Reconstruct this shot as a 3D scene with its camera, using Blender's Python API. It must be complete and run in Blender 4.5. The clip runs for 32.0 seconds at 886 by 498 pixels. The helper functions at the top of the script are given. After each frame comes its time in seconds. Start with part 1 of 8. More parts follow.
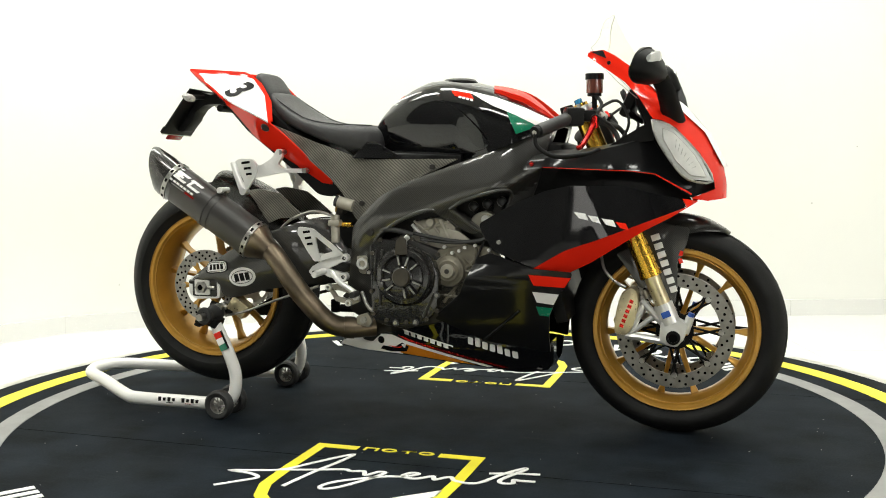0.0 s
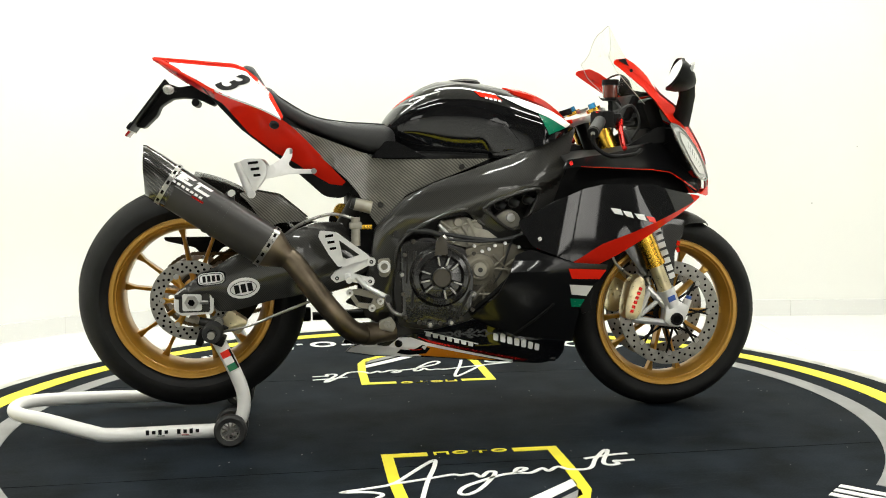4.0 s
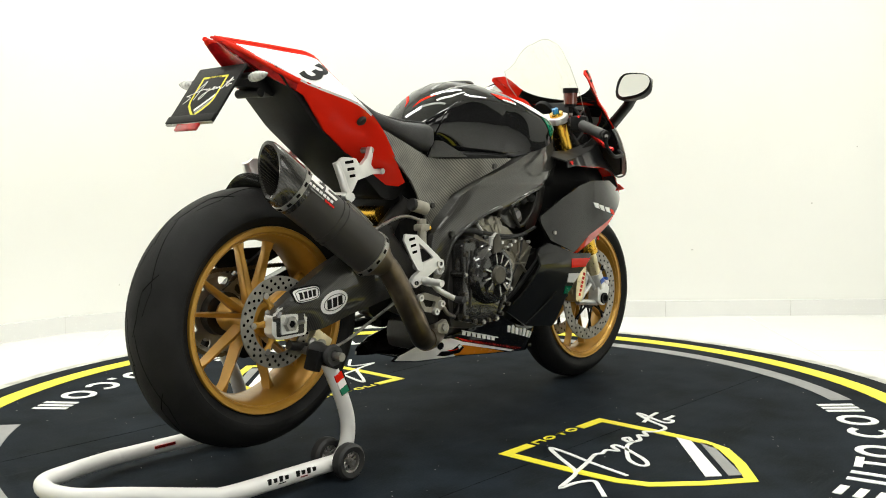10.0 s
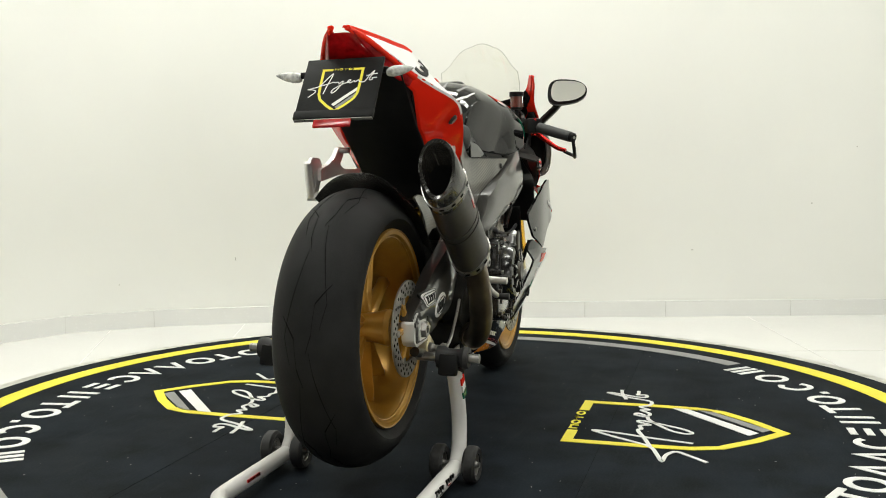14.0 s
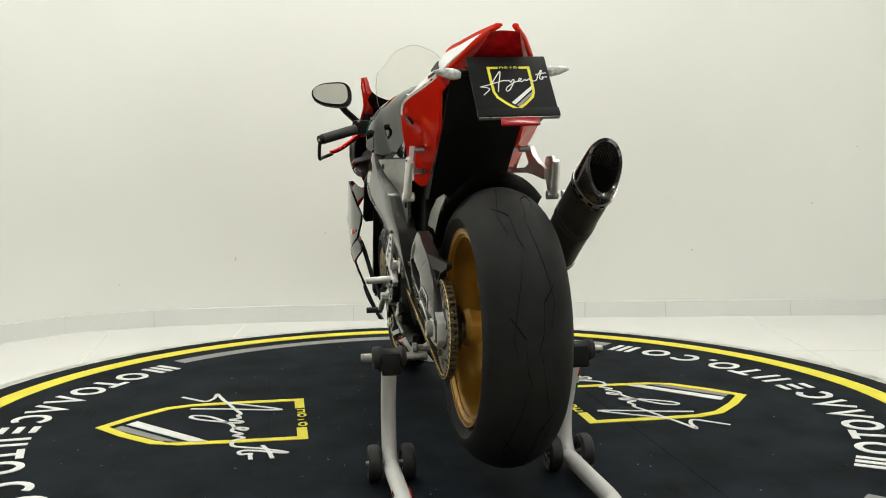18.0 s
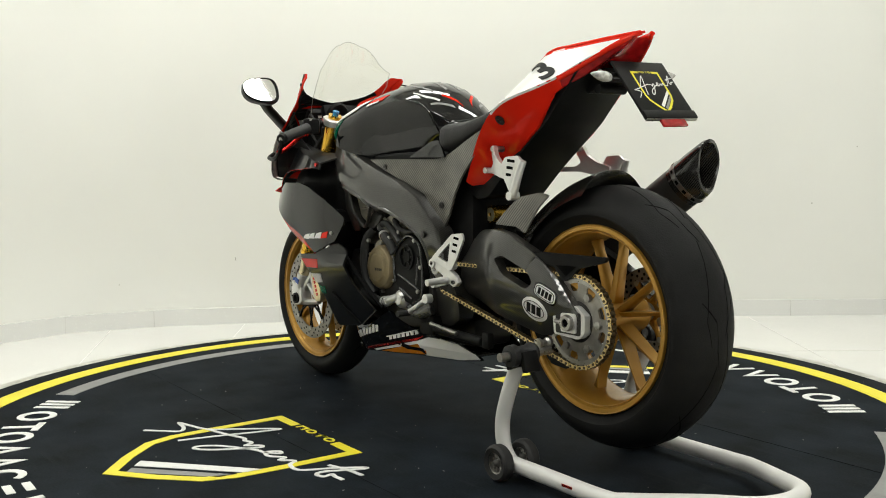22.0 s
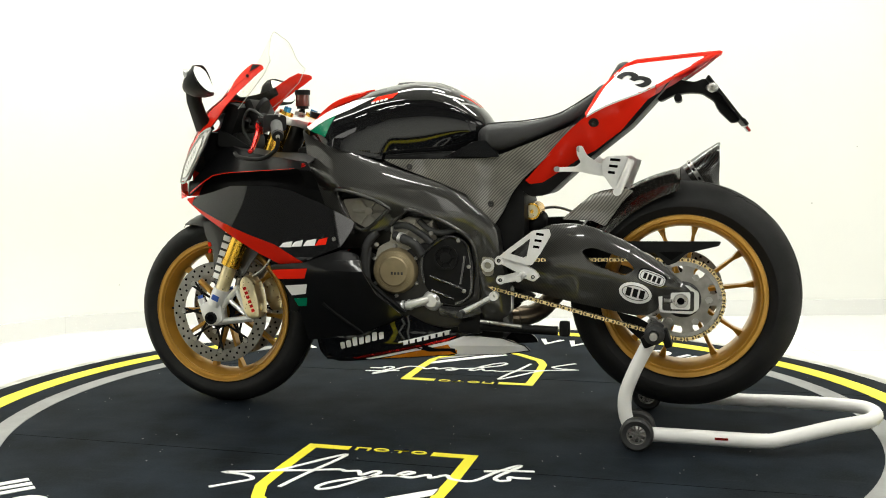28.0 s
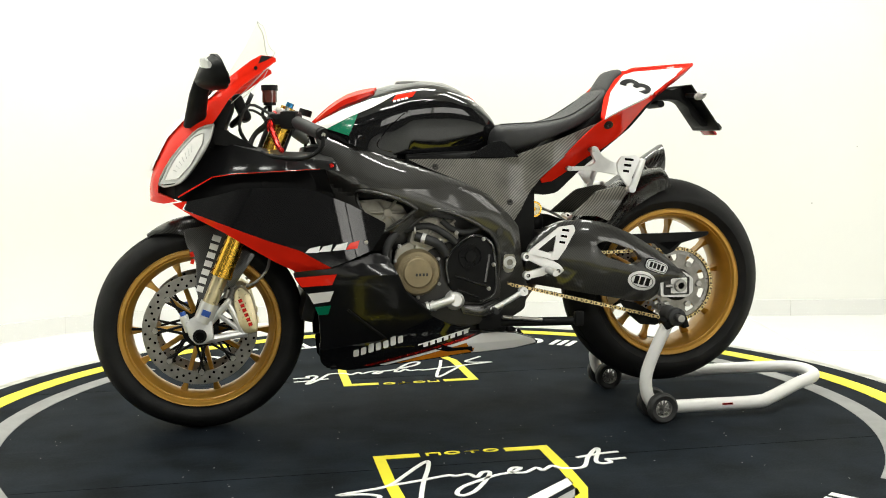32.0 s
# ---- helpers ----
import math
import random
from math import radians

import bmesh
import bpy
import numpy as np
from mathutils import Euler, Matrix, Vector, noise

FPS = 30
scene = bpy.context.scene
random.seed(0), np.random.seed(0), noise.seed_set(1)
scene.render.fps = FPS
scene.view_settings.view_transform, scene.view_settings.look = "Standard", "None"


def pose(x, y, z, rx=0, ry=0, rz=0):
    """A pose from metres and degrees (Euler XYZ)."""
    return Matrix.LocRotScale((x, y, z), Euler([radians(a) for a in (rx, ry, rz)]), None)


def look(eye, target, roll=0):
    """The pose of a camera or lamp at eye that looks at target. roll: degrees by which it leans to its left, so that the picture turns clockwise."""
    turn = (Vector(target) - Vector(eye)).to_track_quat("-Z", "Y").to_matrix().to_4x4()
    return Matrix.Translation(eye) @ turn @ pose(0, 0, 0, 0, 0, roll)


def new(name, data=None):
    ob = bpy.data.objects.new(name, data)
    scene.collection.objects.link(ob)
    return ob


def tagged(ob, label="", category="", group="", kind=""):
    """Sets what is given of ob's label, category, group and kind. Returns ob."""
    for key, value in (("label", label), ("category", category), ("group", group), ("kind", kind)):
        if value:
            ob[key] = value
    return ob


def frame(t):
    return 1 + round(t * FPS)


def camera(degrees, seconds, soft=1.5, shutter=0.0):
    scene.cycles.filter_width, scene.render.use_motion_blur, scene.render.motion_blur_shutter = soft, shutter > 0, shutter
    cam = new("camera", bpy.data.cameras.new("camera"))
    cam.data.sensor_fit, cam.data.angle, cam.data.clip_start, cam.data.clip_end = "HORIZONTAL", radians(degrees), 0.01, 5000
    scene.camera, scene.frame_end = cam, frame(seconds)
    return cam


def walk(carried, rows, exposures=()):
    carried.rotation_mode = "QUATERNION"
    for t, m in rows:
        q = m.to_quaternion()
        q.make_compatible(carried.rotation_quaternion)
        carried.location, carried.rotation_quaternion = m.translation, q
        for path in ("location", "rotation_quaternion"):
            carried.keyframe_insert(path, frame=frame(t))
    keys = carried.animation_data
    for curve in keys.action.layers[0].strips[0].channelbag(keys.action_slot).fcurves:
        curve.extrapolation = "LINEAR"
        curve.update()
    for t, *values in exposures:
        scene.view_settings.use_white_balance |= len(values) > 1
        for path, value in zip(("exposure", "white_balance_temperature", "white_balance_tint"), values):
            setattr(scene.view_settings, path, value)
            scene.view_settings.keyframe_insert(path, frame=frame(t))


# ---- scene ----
# Camera on a tripod, level with the tank; the bike turns before it on a turntable.
EYE = Vector((0.0, -2.970, 0.7763))
PITCH, YAW = radians(5.234), radians(0.249)
AIM = EYE + Vector((math.sin(YAW) * math.cos(PITCH), math.cos(YAW) * math.cos(PITCH), -math.sin(PITCH)))
cam = camera(48.467, 32.0, soft=1.0)
walk(cam, [(0, look(EYE, AIM, -0.462)), (32, look(EYE, AIM, -0.462))],
     exposures=[(0, -0.25), (3.5, -0.25), (7, -0.28), (9, -0.30), (11, -0.40), (13, -0.57), (14.5, -0.74), (16.5, -0.87), (18, -0.90),
                (20, -0.89), (22, -0.80), (24, -0.60), (26, -0.40), (28, -0.25), (32, -0.25)])


def turn_at(t):
    """Degrees by which the turntable has turned."""
    return -18.158 + 6.5265 * t + 0.015 * math.sin(math.pi * t / 32)


# ---- light ----
world = bpy.data.worlds.new("world")
scene.world = world
world.use_nodes = True
wbg = world.node_tree.nodes["Background"]
wbg.inputs[0].default_value = (1.0, 0.99, 0.96, 1)
wbg.inputs[1].default_value = 0.03


def ceiling_lamp(x, y, z, sx, sy, watts):
    data = bpy.data.lights.new("ceiling_lamp", "AREA")
    data.shape, data.size, data.size_y, data.energy, data.color = "RECTANGLE", sx, sy, watts, (0.985, 1.0, 0.925)
    ob = new("ceiling_lamp", data)
    ob.matrix_world = pose(x, y, z)
    return tagged(ob, "flat white ceiling light panel, switched on", "lamp", "ceiling lights")


LAMPS = [(-1.5, 0.5, 1.2, 0.3, 38), (1.5, 0.5, 1.2, 0.3, 42), (-1.2, -1.5, 1.2, 0.3, 30), (1.2, -1.5, 1.2, 0.3, 30),
         (0.0, 1.0, 1.2, 0.3, 34), (-1.3, -3.9, 1.2, 0.3, 58), (1.3, -3.9, 1.2, 0.3, 52)]
for lx, ly, lsx, lsy, lw in LAMPS:
    ceiling_lamp(lx, ly, 3.06, lsx, lsy, lw)


# ---- materials ----
def material(name, colour, rough=0.5, metal=0.0, spread=0.12, scale=8.0, bump=0.0, fine=120.0, coat=0.0, weave=0.0, rough_spread=0.08, spec=0.5, coat_rough=0.04):
    """A surface with two scales of variation: broad stains and fine grain."""
    m = bpy.data.materials.new(name)
    m.use_nodes = True
    nt = m.node_tree
    bs = nt.nodes["Principled BSDF"]
    co = nt.nodes.new("ShaderNodeTexCoord")
    n1 = nt.nodes.new("ShaderNodeTexNoise")
    n1.inputs["Scale"].default_value, n1.inputs["Detail"].default_value = scale, 5
    n2 = nt.nodes.new("ShaderNodeTexNoise")
    n2.inputs["Scale"].default_value, n2.inputs["Detail"].default_value = fine, 3
    nt.links.new(co.outputs["Object"], n1.inputs["Vector"])
    nt.links.new(co.outputs["Object"], n2.inputs["Vector"])
    ramp = nt.nodes.new("ShaderNodeValToRGB")
    c = Vector(colour)
    ramp.color_ramp.elements[0].position, ramp.color_ramp.elements[1].position = 0.3, 0.7
    ramp.color_ramp.elements[0].color = (*(c * (1 - spread)), 1)
    ramp.color_ramp.elements[1].color = (*[min(1, v * (1 + spread)) for v in c], 1)
    nt.links.new(n1.outputs["Fac"], ramp.inputs["Fac"])
    col = ramp.outputs["Color"]
    if weave:
        ck = nt.nodes.new("ShaderNodeTexWave")
        ck.wave_type, ck.bands_direction = "BANDS", "DIAGONAL"
        ck.inputs["Scale"].default_value, ck.inputs["Distortion"].default_value, ck.inputs["Detail Scale"].default_value = weave, 1.6, 0.35
        nt.links.new(co.outputs["Object"], ck.inputs["Vector"])
        mx = nt.nodes.new("ShaderNodeMix")
        mx.data_type, mx.blend_type = "RGBA", "MULTIPLY"
        mx.inputs["Factor"].default_value = 0.95
        r2 = nt.nodes.new("ShaderNodeValToRGB")
        r2.color_ramp.elements[0].color, r2.color_ramp.elements[1].color = (0.22, 0.22, 0.22, 1), (1, 1, 1, 1)
        nt.links.new(ck.outputs["Fac"], r2.inputs["Fac"])
        nt.links.new(col, mx.inputs["A"])
        nt.links.new(r2.outputs["Color"], mx.inputs["B"])
        col = mx.outputs["Result"]
    nt.links.new(col, bs.inputs["Base Color"])
    mr = nt.nodes.new("ShaderNodeMapRange")
    mr.inputs["To Min"].default_value, mr.inputs["To Max"].default_value = max(0.02, rough - rough_spread), min(1, rough + rough_spread)
    nt.links.new(n2.outputs["Fac"], mr.inputs["Value"])
    nt.links.new(mr.outputs["Result"], bs.inputs["Roughness"])
    bs.inputs["Metallic"].default_value = metal
    bs.inputs["Specular IOR Level"].default_value = spec
    bs.inputs["Coat Weight"].default_value, bs.inputs["Coat Roughness"].default_value = coat, coat_rough
    if bump:
        bp = nt.nodes.new("ShaderNodeBump")
        bp.inputs["Strength"].default_value, bp.inputs["Distance"].default_value = bump, 0.002
        nt.links.new(n2.outputs["Fac"], bp.inputs["Height"])
        nt.links.new(bp.outputs["Normal"], bs.inputs["Normal"])
    return m


M_BLACK = material("black_gloss_paint", (0.005, 0.005, 0.0055), 0.12, coat=1.0, rough_spread=0.03, spec=0.0)
M_SATIN = material("lacquered_dark_carbon", (0.041, 0.0395, 0.0355), 0.34, coat=0.95, coat_rough=0.05, spec=0.3, spread=0.2, scale=5, rough_spread=0.05, weave=120.0)
M_CARBON = material("woven_carbon", (0.165, 0.158, 0.134), 0.32, weave=68.0, coat=0.45, coat_rough=0.10, spread=0.35, scale=14)
M_RED = material("red_gloss_paint", (0.74, 0.020, 0.007), 0.3, coat=0.5, coat_rough=0.05, spread=0.06, spec=0.0)
M_REDGLOSS = material("red_fairing_paint", (0.78, 0.020, 0.008), 0.2, coat=1.0, spread=0.05, spec=0.2)
M_WHITE = material("white_gloss_paint", (0.82, 0.81, 0.80), 0.3, coat=0.2, coat_rough=0.1, spread=0.03, spec=0.1)
M_GREEN = material("green_gloss_paint", (0.0, 0.17, 0.085), 0.25, coat=0.5)
M_ORANGE = material("orange_gloss_paint", (0.62, 0.20, 0.01), 0.25, coat=0.5)
M_WHEEL = material("gold_wheel_paint", (0.47, 0.25, 0.038), 0.32, 0.45, spread=0.12, scale=20, coat=0.2)
M_GOLD = material("gold_anodised", (0.78, 0.46, 0.06), 0.25, 1.0, spread=0.08)
M_PALEGOLD = material("pale_gold_metal", (0.70, 0.61, 0.39), 0.3, 0.85, spread=0.15, scale=30)
M_TYRE = material("tyre_rubber", (0.0085, 0.0085, 0.0085), 0.66, spec=0.22, spread=0.35, scale=14, bump=0.3, fine=300)
# near-black painted for the shade in grooves and openings; also the mat seams
M_GAPSHADE = material("gap_shade", (0.0025, 0.0025, 0.0025), 0.9, spec=0.05)
M_ALU = material("brushed_aluminium", (0.72, 0.715, 0.70), 0.33, 0.64, spread=0.08, scale=25, bump=0.02)
M_STEEL = material("steel", (0.36, 0.35, 0.33), 0.3, 0.9, spread=0.2, scale=40)
M_DISC = material("brake_disc_steel", (0.27, 0.258, 0.235), 0.38, 0.75, spread=0.25, scale=30, fine=250, bump=0.1)
M_CAST = material("grey_casting", (0.33, 0.31, 0.26), 0.48, 0.4, spread=0.2, scale=25, bump=0.35, fine=220)
M_DARKCAST = material("dark_casting", (0.018, 0.0165, 0.0145), 0.36, 0.2, spread=0.25, scale=25, bump=0.3, fine=220)
M_CASE = material("brown_black_casting", (0.050, 0.044, 0.034), 0.36, 0.4, spread=0.3, scale=22, bump=0.25, fine=220)
M_WEB = material("brown_grey_casting", (0.165, 0.150, 0.115), 0.45, 0.4, spread=0.25, scale=25, bump=0.3, fine=220)
M_LEDGE = material("dark_grey_trim_plastic", (0.024, 0.0235, 0.022), 0.42, spec=0.35, spread=0.15, scale=12, bump=0.1, fine=260)
M_COVER = material("glossy_black_casting", (0.012, 0.0115, 0.011), 0.2, 0.0, spread=0.25, scale=25, coat=0.7, bump=0.12, fine=220)
M_CHAINDARK = material("dark_chain_plate", (0.115, 0.085, 0.045), 0.4, 0.6, spread=0.2, scale=60)
M_LOWER = material("semi_gloss_black_paint", (0.006, 0.006, 0.0065), 0.3, coat=0.5, coat_rough=0.10, rough_spread=0.05, spec=0.1)
M_BRONZE = material("bronze_casting", (0.245, 0.195, 0.112), 0.42, 0.5, spread=0.15, scale=20, bump=0.1)
M_PLASTIC = material("black_plastic", (0.006, 0.006, 0.006), 0.48, spec=0.12, spread=0.25, scale=30, bump=0.15, fine=260)
M_SEAT = material("black_seat_vinyl", (0.034, 0.034, 0.035), 0.55, spec=0.3, spread=0.2, scale=12, bump=0.5, fine=420)
M_CAN = material("matt_carbon_can", (0.024, 0.022, 0.020), 0.42, coat=0.05, spread=0.25, scale=6)
M_CAP = material("dark_carbon_cap", (0.030, 0.028, 0.024), 0.22, weave=75.0, coat=0.6, spread=0.3)
M_PIPE = material("heat_tinted_steel", (0.17, 0.135, 0.095), 0.33, 0.85, spread=0.55, scale=9, bump=0.05)
M_CHAIN = material("gold_chain", (0.80, 0.63, 0.30), 0.30, 0.5, spread=0.2, scale=60)
M_REDANO = material("red_anodised", (0.65, 0.02, 0.015), 0.25, 0.8)
M_BLUE = material("blue_sticker", (0.02, 0.08, 0.35), 0.4)
M_BLUECAP = material("blue_anodised", (0.05, 0.30, 0.62), 0.25, 0.7, spread=0.1)
M_STAND = material("white_powder_coat", (0.74, 0.73, 0.71), 0.35, spread=0.05, scale=9, bump=0.06)
M_RUBBER = material("black_rubber", (0.015, 0.015, 0.015), 0.6, spread=0.25, scale=25, bump=0.2)
M_LENS = material("clear_lamp_lens", (0.46, 0.465, 0.455), 0.12, 0.2, spread=0.14, scale=22, coat=1.0)
M_CLEAR = material("clear_indicator_lens", (0.50, 0.50, 0.48), 0.22, spread=0.45, scale=90, coat=0.4)
M_REDLENS = material("red_lamp_lens", (0.36, 0.008, 0.010), 0.22, spread=0.45, scale=45, coat=0.25, spec=0.4)
M_MIRROR = material("mirror_glass", (0.88, 0.88, 0.88), 0.03, 1.0, spread=0.0, rough_spread=0.0)
M_MAT = material("black_vinyl_mat", (0.0074, 0.0106, 0.0146), 0.72, spec=0.055, spread=0.6, scale=6.0, bump=0.12, fine=180, rough_spread=0.1)
M_YELLOW = material("yellow_floor_print", (0.80, 0.70, 0.022), 0.5, spread=0.06, scale=10)
M_GREYP = material("grey_floor_print", (0.24, 0.24, 0.235), 0.55, spread=0.12, scale=10)
M_WHITEP = material("white_floor_print", (0.78, 0.78, 0.76), 0.5, spread=0.05, scale=12)
M_EDGE = material("worn_pale_edge", (0.46, 0.45, 0.41), 0.55, spread=0.35, scale=14, bump=0.3, fine=60)
M_WALL = material("white_wall_paint", (0.80, 0.80, 0.765), 0.8, spread=0.02, scale=1.2, bump=0.05, fine=60)
M_TILE = material("white_polished_tile", (0.78, 0.775, 0.75), 0.16, spread=0.03, scale=1.5, rough_spread=0.05)
M_SKIRT = material("white_skirting_tile", (0.755, 0.755, 0.735), 0.25, spread=0.03, scale=3)
M_GROUT = material("grey_grout", (0.62, 0.61, 0.59), 0.8)
M_DARKROOM = material("dark_unseen_wall", (0.095, 0.095, 0.092), 0.8, spread=0.3, scale=0.8)



def dusty(m):
    """Pale dust and drag marks over a dark mat."""
    nt = m.node_tree
    bs = nt.nodes["Principled BSDF"]
    base = bs.inputs["Base Color"].links[0].from_socket
    co = nt.nodes.new("ShaderNodeTexCoord")
    for scale, stretch, lo, hi, amount in ((2.2, (1, 1, 1), 0.50, 0.78, 0.55), (5.0, (1, 9, 1), 0.56, 0.72, 0.45), (34.0, (1, 1, 1), 0.60, 0.80, 0.5)):
        mp, nz, rp, mx = nt.nodes.new("ShaderNodeMapping"), nt.nodes.new("ShaderNodeTexNoise"), nt.nodes.new("ShaderNodeMapRange"), nt.nodes.new("ShaderNodeMix")
        mp.inputs["Scale"].default_value = stretch
        mp.inputs["Rotation"].default_value = (0, 0, 0.35 * scale)
        nz.inputs["Scale"].default_value, nz.inputs["Detail"].default_value, nz.inputs["Roughness"].default_value = scale, 8, 0.62
        rp.inputs["From Min"].default_value, rp.inputs["From Max"].default_value, rp.inputs["To Max"].default_value = lo, hi, amount
        mx.data_type = "RGBA"
        mx.inputs["B"].default_value = (0.0185, 0.022, 0.0245, 1)
        nt.links.new(co.outputs["Object"], mp.inputs["Vector"])
        nt.links.new(mp.outputs["Vector"], nz.inputs["Vector"])
        nt.links.new(nz.outputs["Fac"], rp.inputs["Value"])
        nt.links.new(rp.outputs["Result"], mx.inputs["Factor"])
        nt.links.new(base, mx.inputs["A"])
        base = mx.outputs["Result"]
    nt.links.new(base, bs.inputs["Base Color"])


dusty(M_MAT)


def clear_glass():
    m = bpy.data.materials.new("clear_screen_plastic")
    m.use_nodes = True
    nt = m.node_tree
    out = nt.nodes["Material Output"]
    thin, shine, mix = nt.nodes.new("ShaderNodeBsdfTransparent"), nt.nodes.new("ShaderNodeBsdfGlossy"), nt.nodes.new("ShaderNodeMixShader")
    thin.inputs["Color"].default_value = (0.975, 0.975, 0.945, 1)
    shine.inputs["Roughness"].default_value = 0.03
    mix.inputs["Fac"].default_value = 0.035
    nt.links.new(thin.outputs["BSDF"], mix.inputs[1])
    nt.links.new(shine.outputs["BSDF"], mix.inputs[2])
    nt.links.new(mix.outputs["Shader"], out.inputs["Surface"])
    return m


M_GLASS = clear_glass()


def lit_panel(name, strength):
    m = bpy.data.materials.new(name)
    m.use_nodes = True
    bs = m.node_tree.nodes["Principled BSDF"]
    bs.inputs["Emission Color"].default_value = (1.0, 0.975, 0.91, 1)
    bs.inputs["Emission Strength"].default_value = strength
    return m


M_LIT = lit_panel("lit_diffuser", 6.0)
# glow of the unseen panels that are there only to be reflected
M_GLOW = lit_panel("glow_panel", 3.6)
M_GLOW_DIM = lit_panel("glow_panel_dim", 2.7)
M_GLOW_SIDE = lit_panel("glow_panel_side", 4.5)
M_FLUID = material("tinted_reservoir", (0.10, 0.028, 0.018), 0.2, coat=0.8, spread=0.2)


# ---- mesh helpers ----
def part(name, bm, mat, parent=None, label="", smooth=38):
    me = bpy.data.meshes.new(name)
    if bm.faces.layers.int.get("panel"):
        smooth = min(smooth, 15)
    bmesh.ops.recalc_face_normals(bm, faces=bm.faces)
    bm.to_mesh(me)
    bm.free()
    for p in me.polygons:
        p.use_smooth = True
    me.set_sharp_from_angle(angle=radians(smooth))
    me.materials.append(mat)
    ob = new(name, me)
    if parent:
        ob.parent = parent
    return tagged(ob, label) if label else ob


def again(name, src, parent, m, label=""):
    """Another object on the mesh of src, at the pose m in its parent's space."""
    ob = new(name, src.data)
    ob.parent = parent
    ob.matrix_local = m
    return tagged(ob, label) if label else ob


def empty(name, label, category, group=""):
    return tagged(new(name), label, category, group)


def curve_through(pts, per=6, closed=False):
    """Catmull-Rom through the points."""
    P = [Vector(p) for p in pts]
    n, res = len(P), []
    for i in range(n if closed else n - 1):
        g = (lambda k: P[k % n]) if closed else (lambda k: P[min(max(k, 0), n - 1)])
        a, b, c, d = g(i - 1), g(i), g(i + 1), g(i + 2)
        for k in range(per):
            t = k / per
            res.append(0.5 * (2 * b + (c - a) * t + (2 * a - 5 * b + 4 * c - d) * t * t + (3 * b - a - 3 * c + d) * t ** 3))
    if not closed:
        res.append(P[-1])
    return res


def rounded(outline, r=0.01, seg=3):
    """The polygon with its corners rounded."""
    P = [Vector(p) for p in outline]
    res = []
    for i, b in enumerate(P):
        a, c = P[i - 1], P[(i + 1) % len(P)]
        ra, rc = min(r, (a - b).length * 0.45), min(r, (c - b).length * 0.45)
        p, q = b + (a - b).normalized() * ra, b + (c - b).normalized() * rc
        for k in range(seg + 1):
            t = k / seg
            res.append(p * (1 - t) ** 2 + b * 2 * t * (1 - t) + q * t * t)
    return res


def loop_faces(bm, rings, cap=True, close=True):
    V = [[bm.verts.new(p) for p in r] for r in rings]
    n = len(V[0])
    for a, b in zip(V, V[1:]):
        for i in range(n if close else n - 1):
            j = (i + 1) % n
            bm.faces.new((a[i], a[j], b[j], b[i]))
    if cap:
        bm.faces.new(V[0])
        bm.faces.new(list(reversed(V[-1])))
    return V


def tube(pts, r, n=12, per=5, smooth=True, bm=None):
    bm = bm or bmesh.new()
    P = curve_through(pts, per) if smooth and len(pts) > 2 else [Vector(p) for p in pts]
    m = len(P)
    rad = [r] * m if not isinstance(r, (list, tuple)) else [r[0] + (r[1] - r[0]) * i / (m - 1) for i in range(m)]
    rings, up = [], None
    for i, p in enumerate(P):
        d = (P[min(i + 1, m - 1)] - P[max(i - 1, 0)]).normalized()
        if up is None:
            up = d.orthogonal().normalized()
        up = (up - d * up.dot(d)).normalized()
        s = d.cross(up)
        rings.append([p + rad[i] * (up * math.cos(a) + s * math.sin(a)) for a in [2 * math.pi * k / n for k in range(n)]])
    loop_faces(bm, rings)
    return bm


def rod(a, b, r, r2=None, n=16, bm=None):
    return tube([a, b], (r, r if r2 is None else r2), n, smooth=False, bm=bm)


def lathe(profile, centre=(0, 0, 0), n=64, closed=False, bm=None):
    """Turns (radius, y) round an axis along y through centre."""
    bm = bm or bmesh.new()
    c = Vector(centre)
    rings = [[c + Vector((r * math.cos(2 * math.pi * k / n), y, r * math.sin(2 * math.pi * k / n))) for k in range(n)] for r, y in profile]
    if closed:
        rings.append(rings[0])
    loop_faces(bm, rings, cap=not closed)
    if closed:
        bmesh.ops.remove_doubles(bm, verts=bm.verts, dist=1e-6)
    return bm


def slab(outline, y0, y1, bevel=0.003, bm=None, axis="y"):
    """A plate of that outline in x, z from y0 to y1, with rounded edges."""
    bm = bm or bmesh.new()
    one = bmesh.new()
    vs = [one.verts.new((p[0], y0, p[1])) for p in outline]
    f = one.faces.new(vs)
    ex = bmesh.ops.extrude_face_region(one, geom=[f])
    bmesh.ops.translate(one, verts=[v for v in ex["geom"] if isinstance(v, bmesh.types.BMVert)], vec=(0, y1 - y0, 0))
    bmesh.ops.recalc_face_normals(one, faces=one.faces)
    if bevel:
        rim = [e for e in one.edges if abs(e.verts[0].co.y - e.verts[1].co.y) < 1e-7]
        bmesh.ops.bevel(one, geom=rim, offset=bevel, segments=2, profile=0.6, affect="EDGES", clamp_overlap=True)
    me = bpy.data.meshes.new("tmp")
    one.to_mesh(me)
    one.free()
    bm.from_mesh(me)
    bpy.data.meshes.remove(me)
    return bm


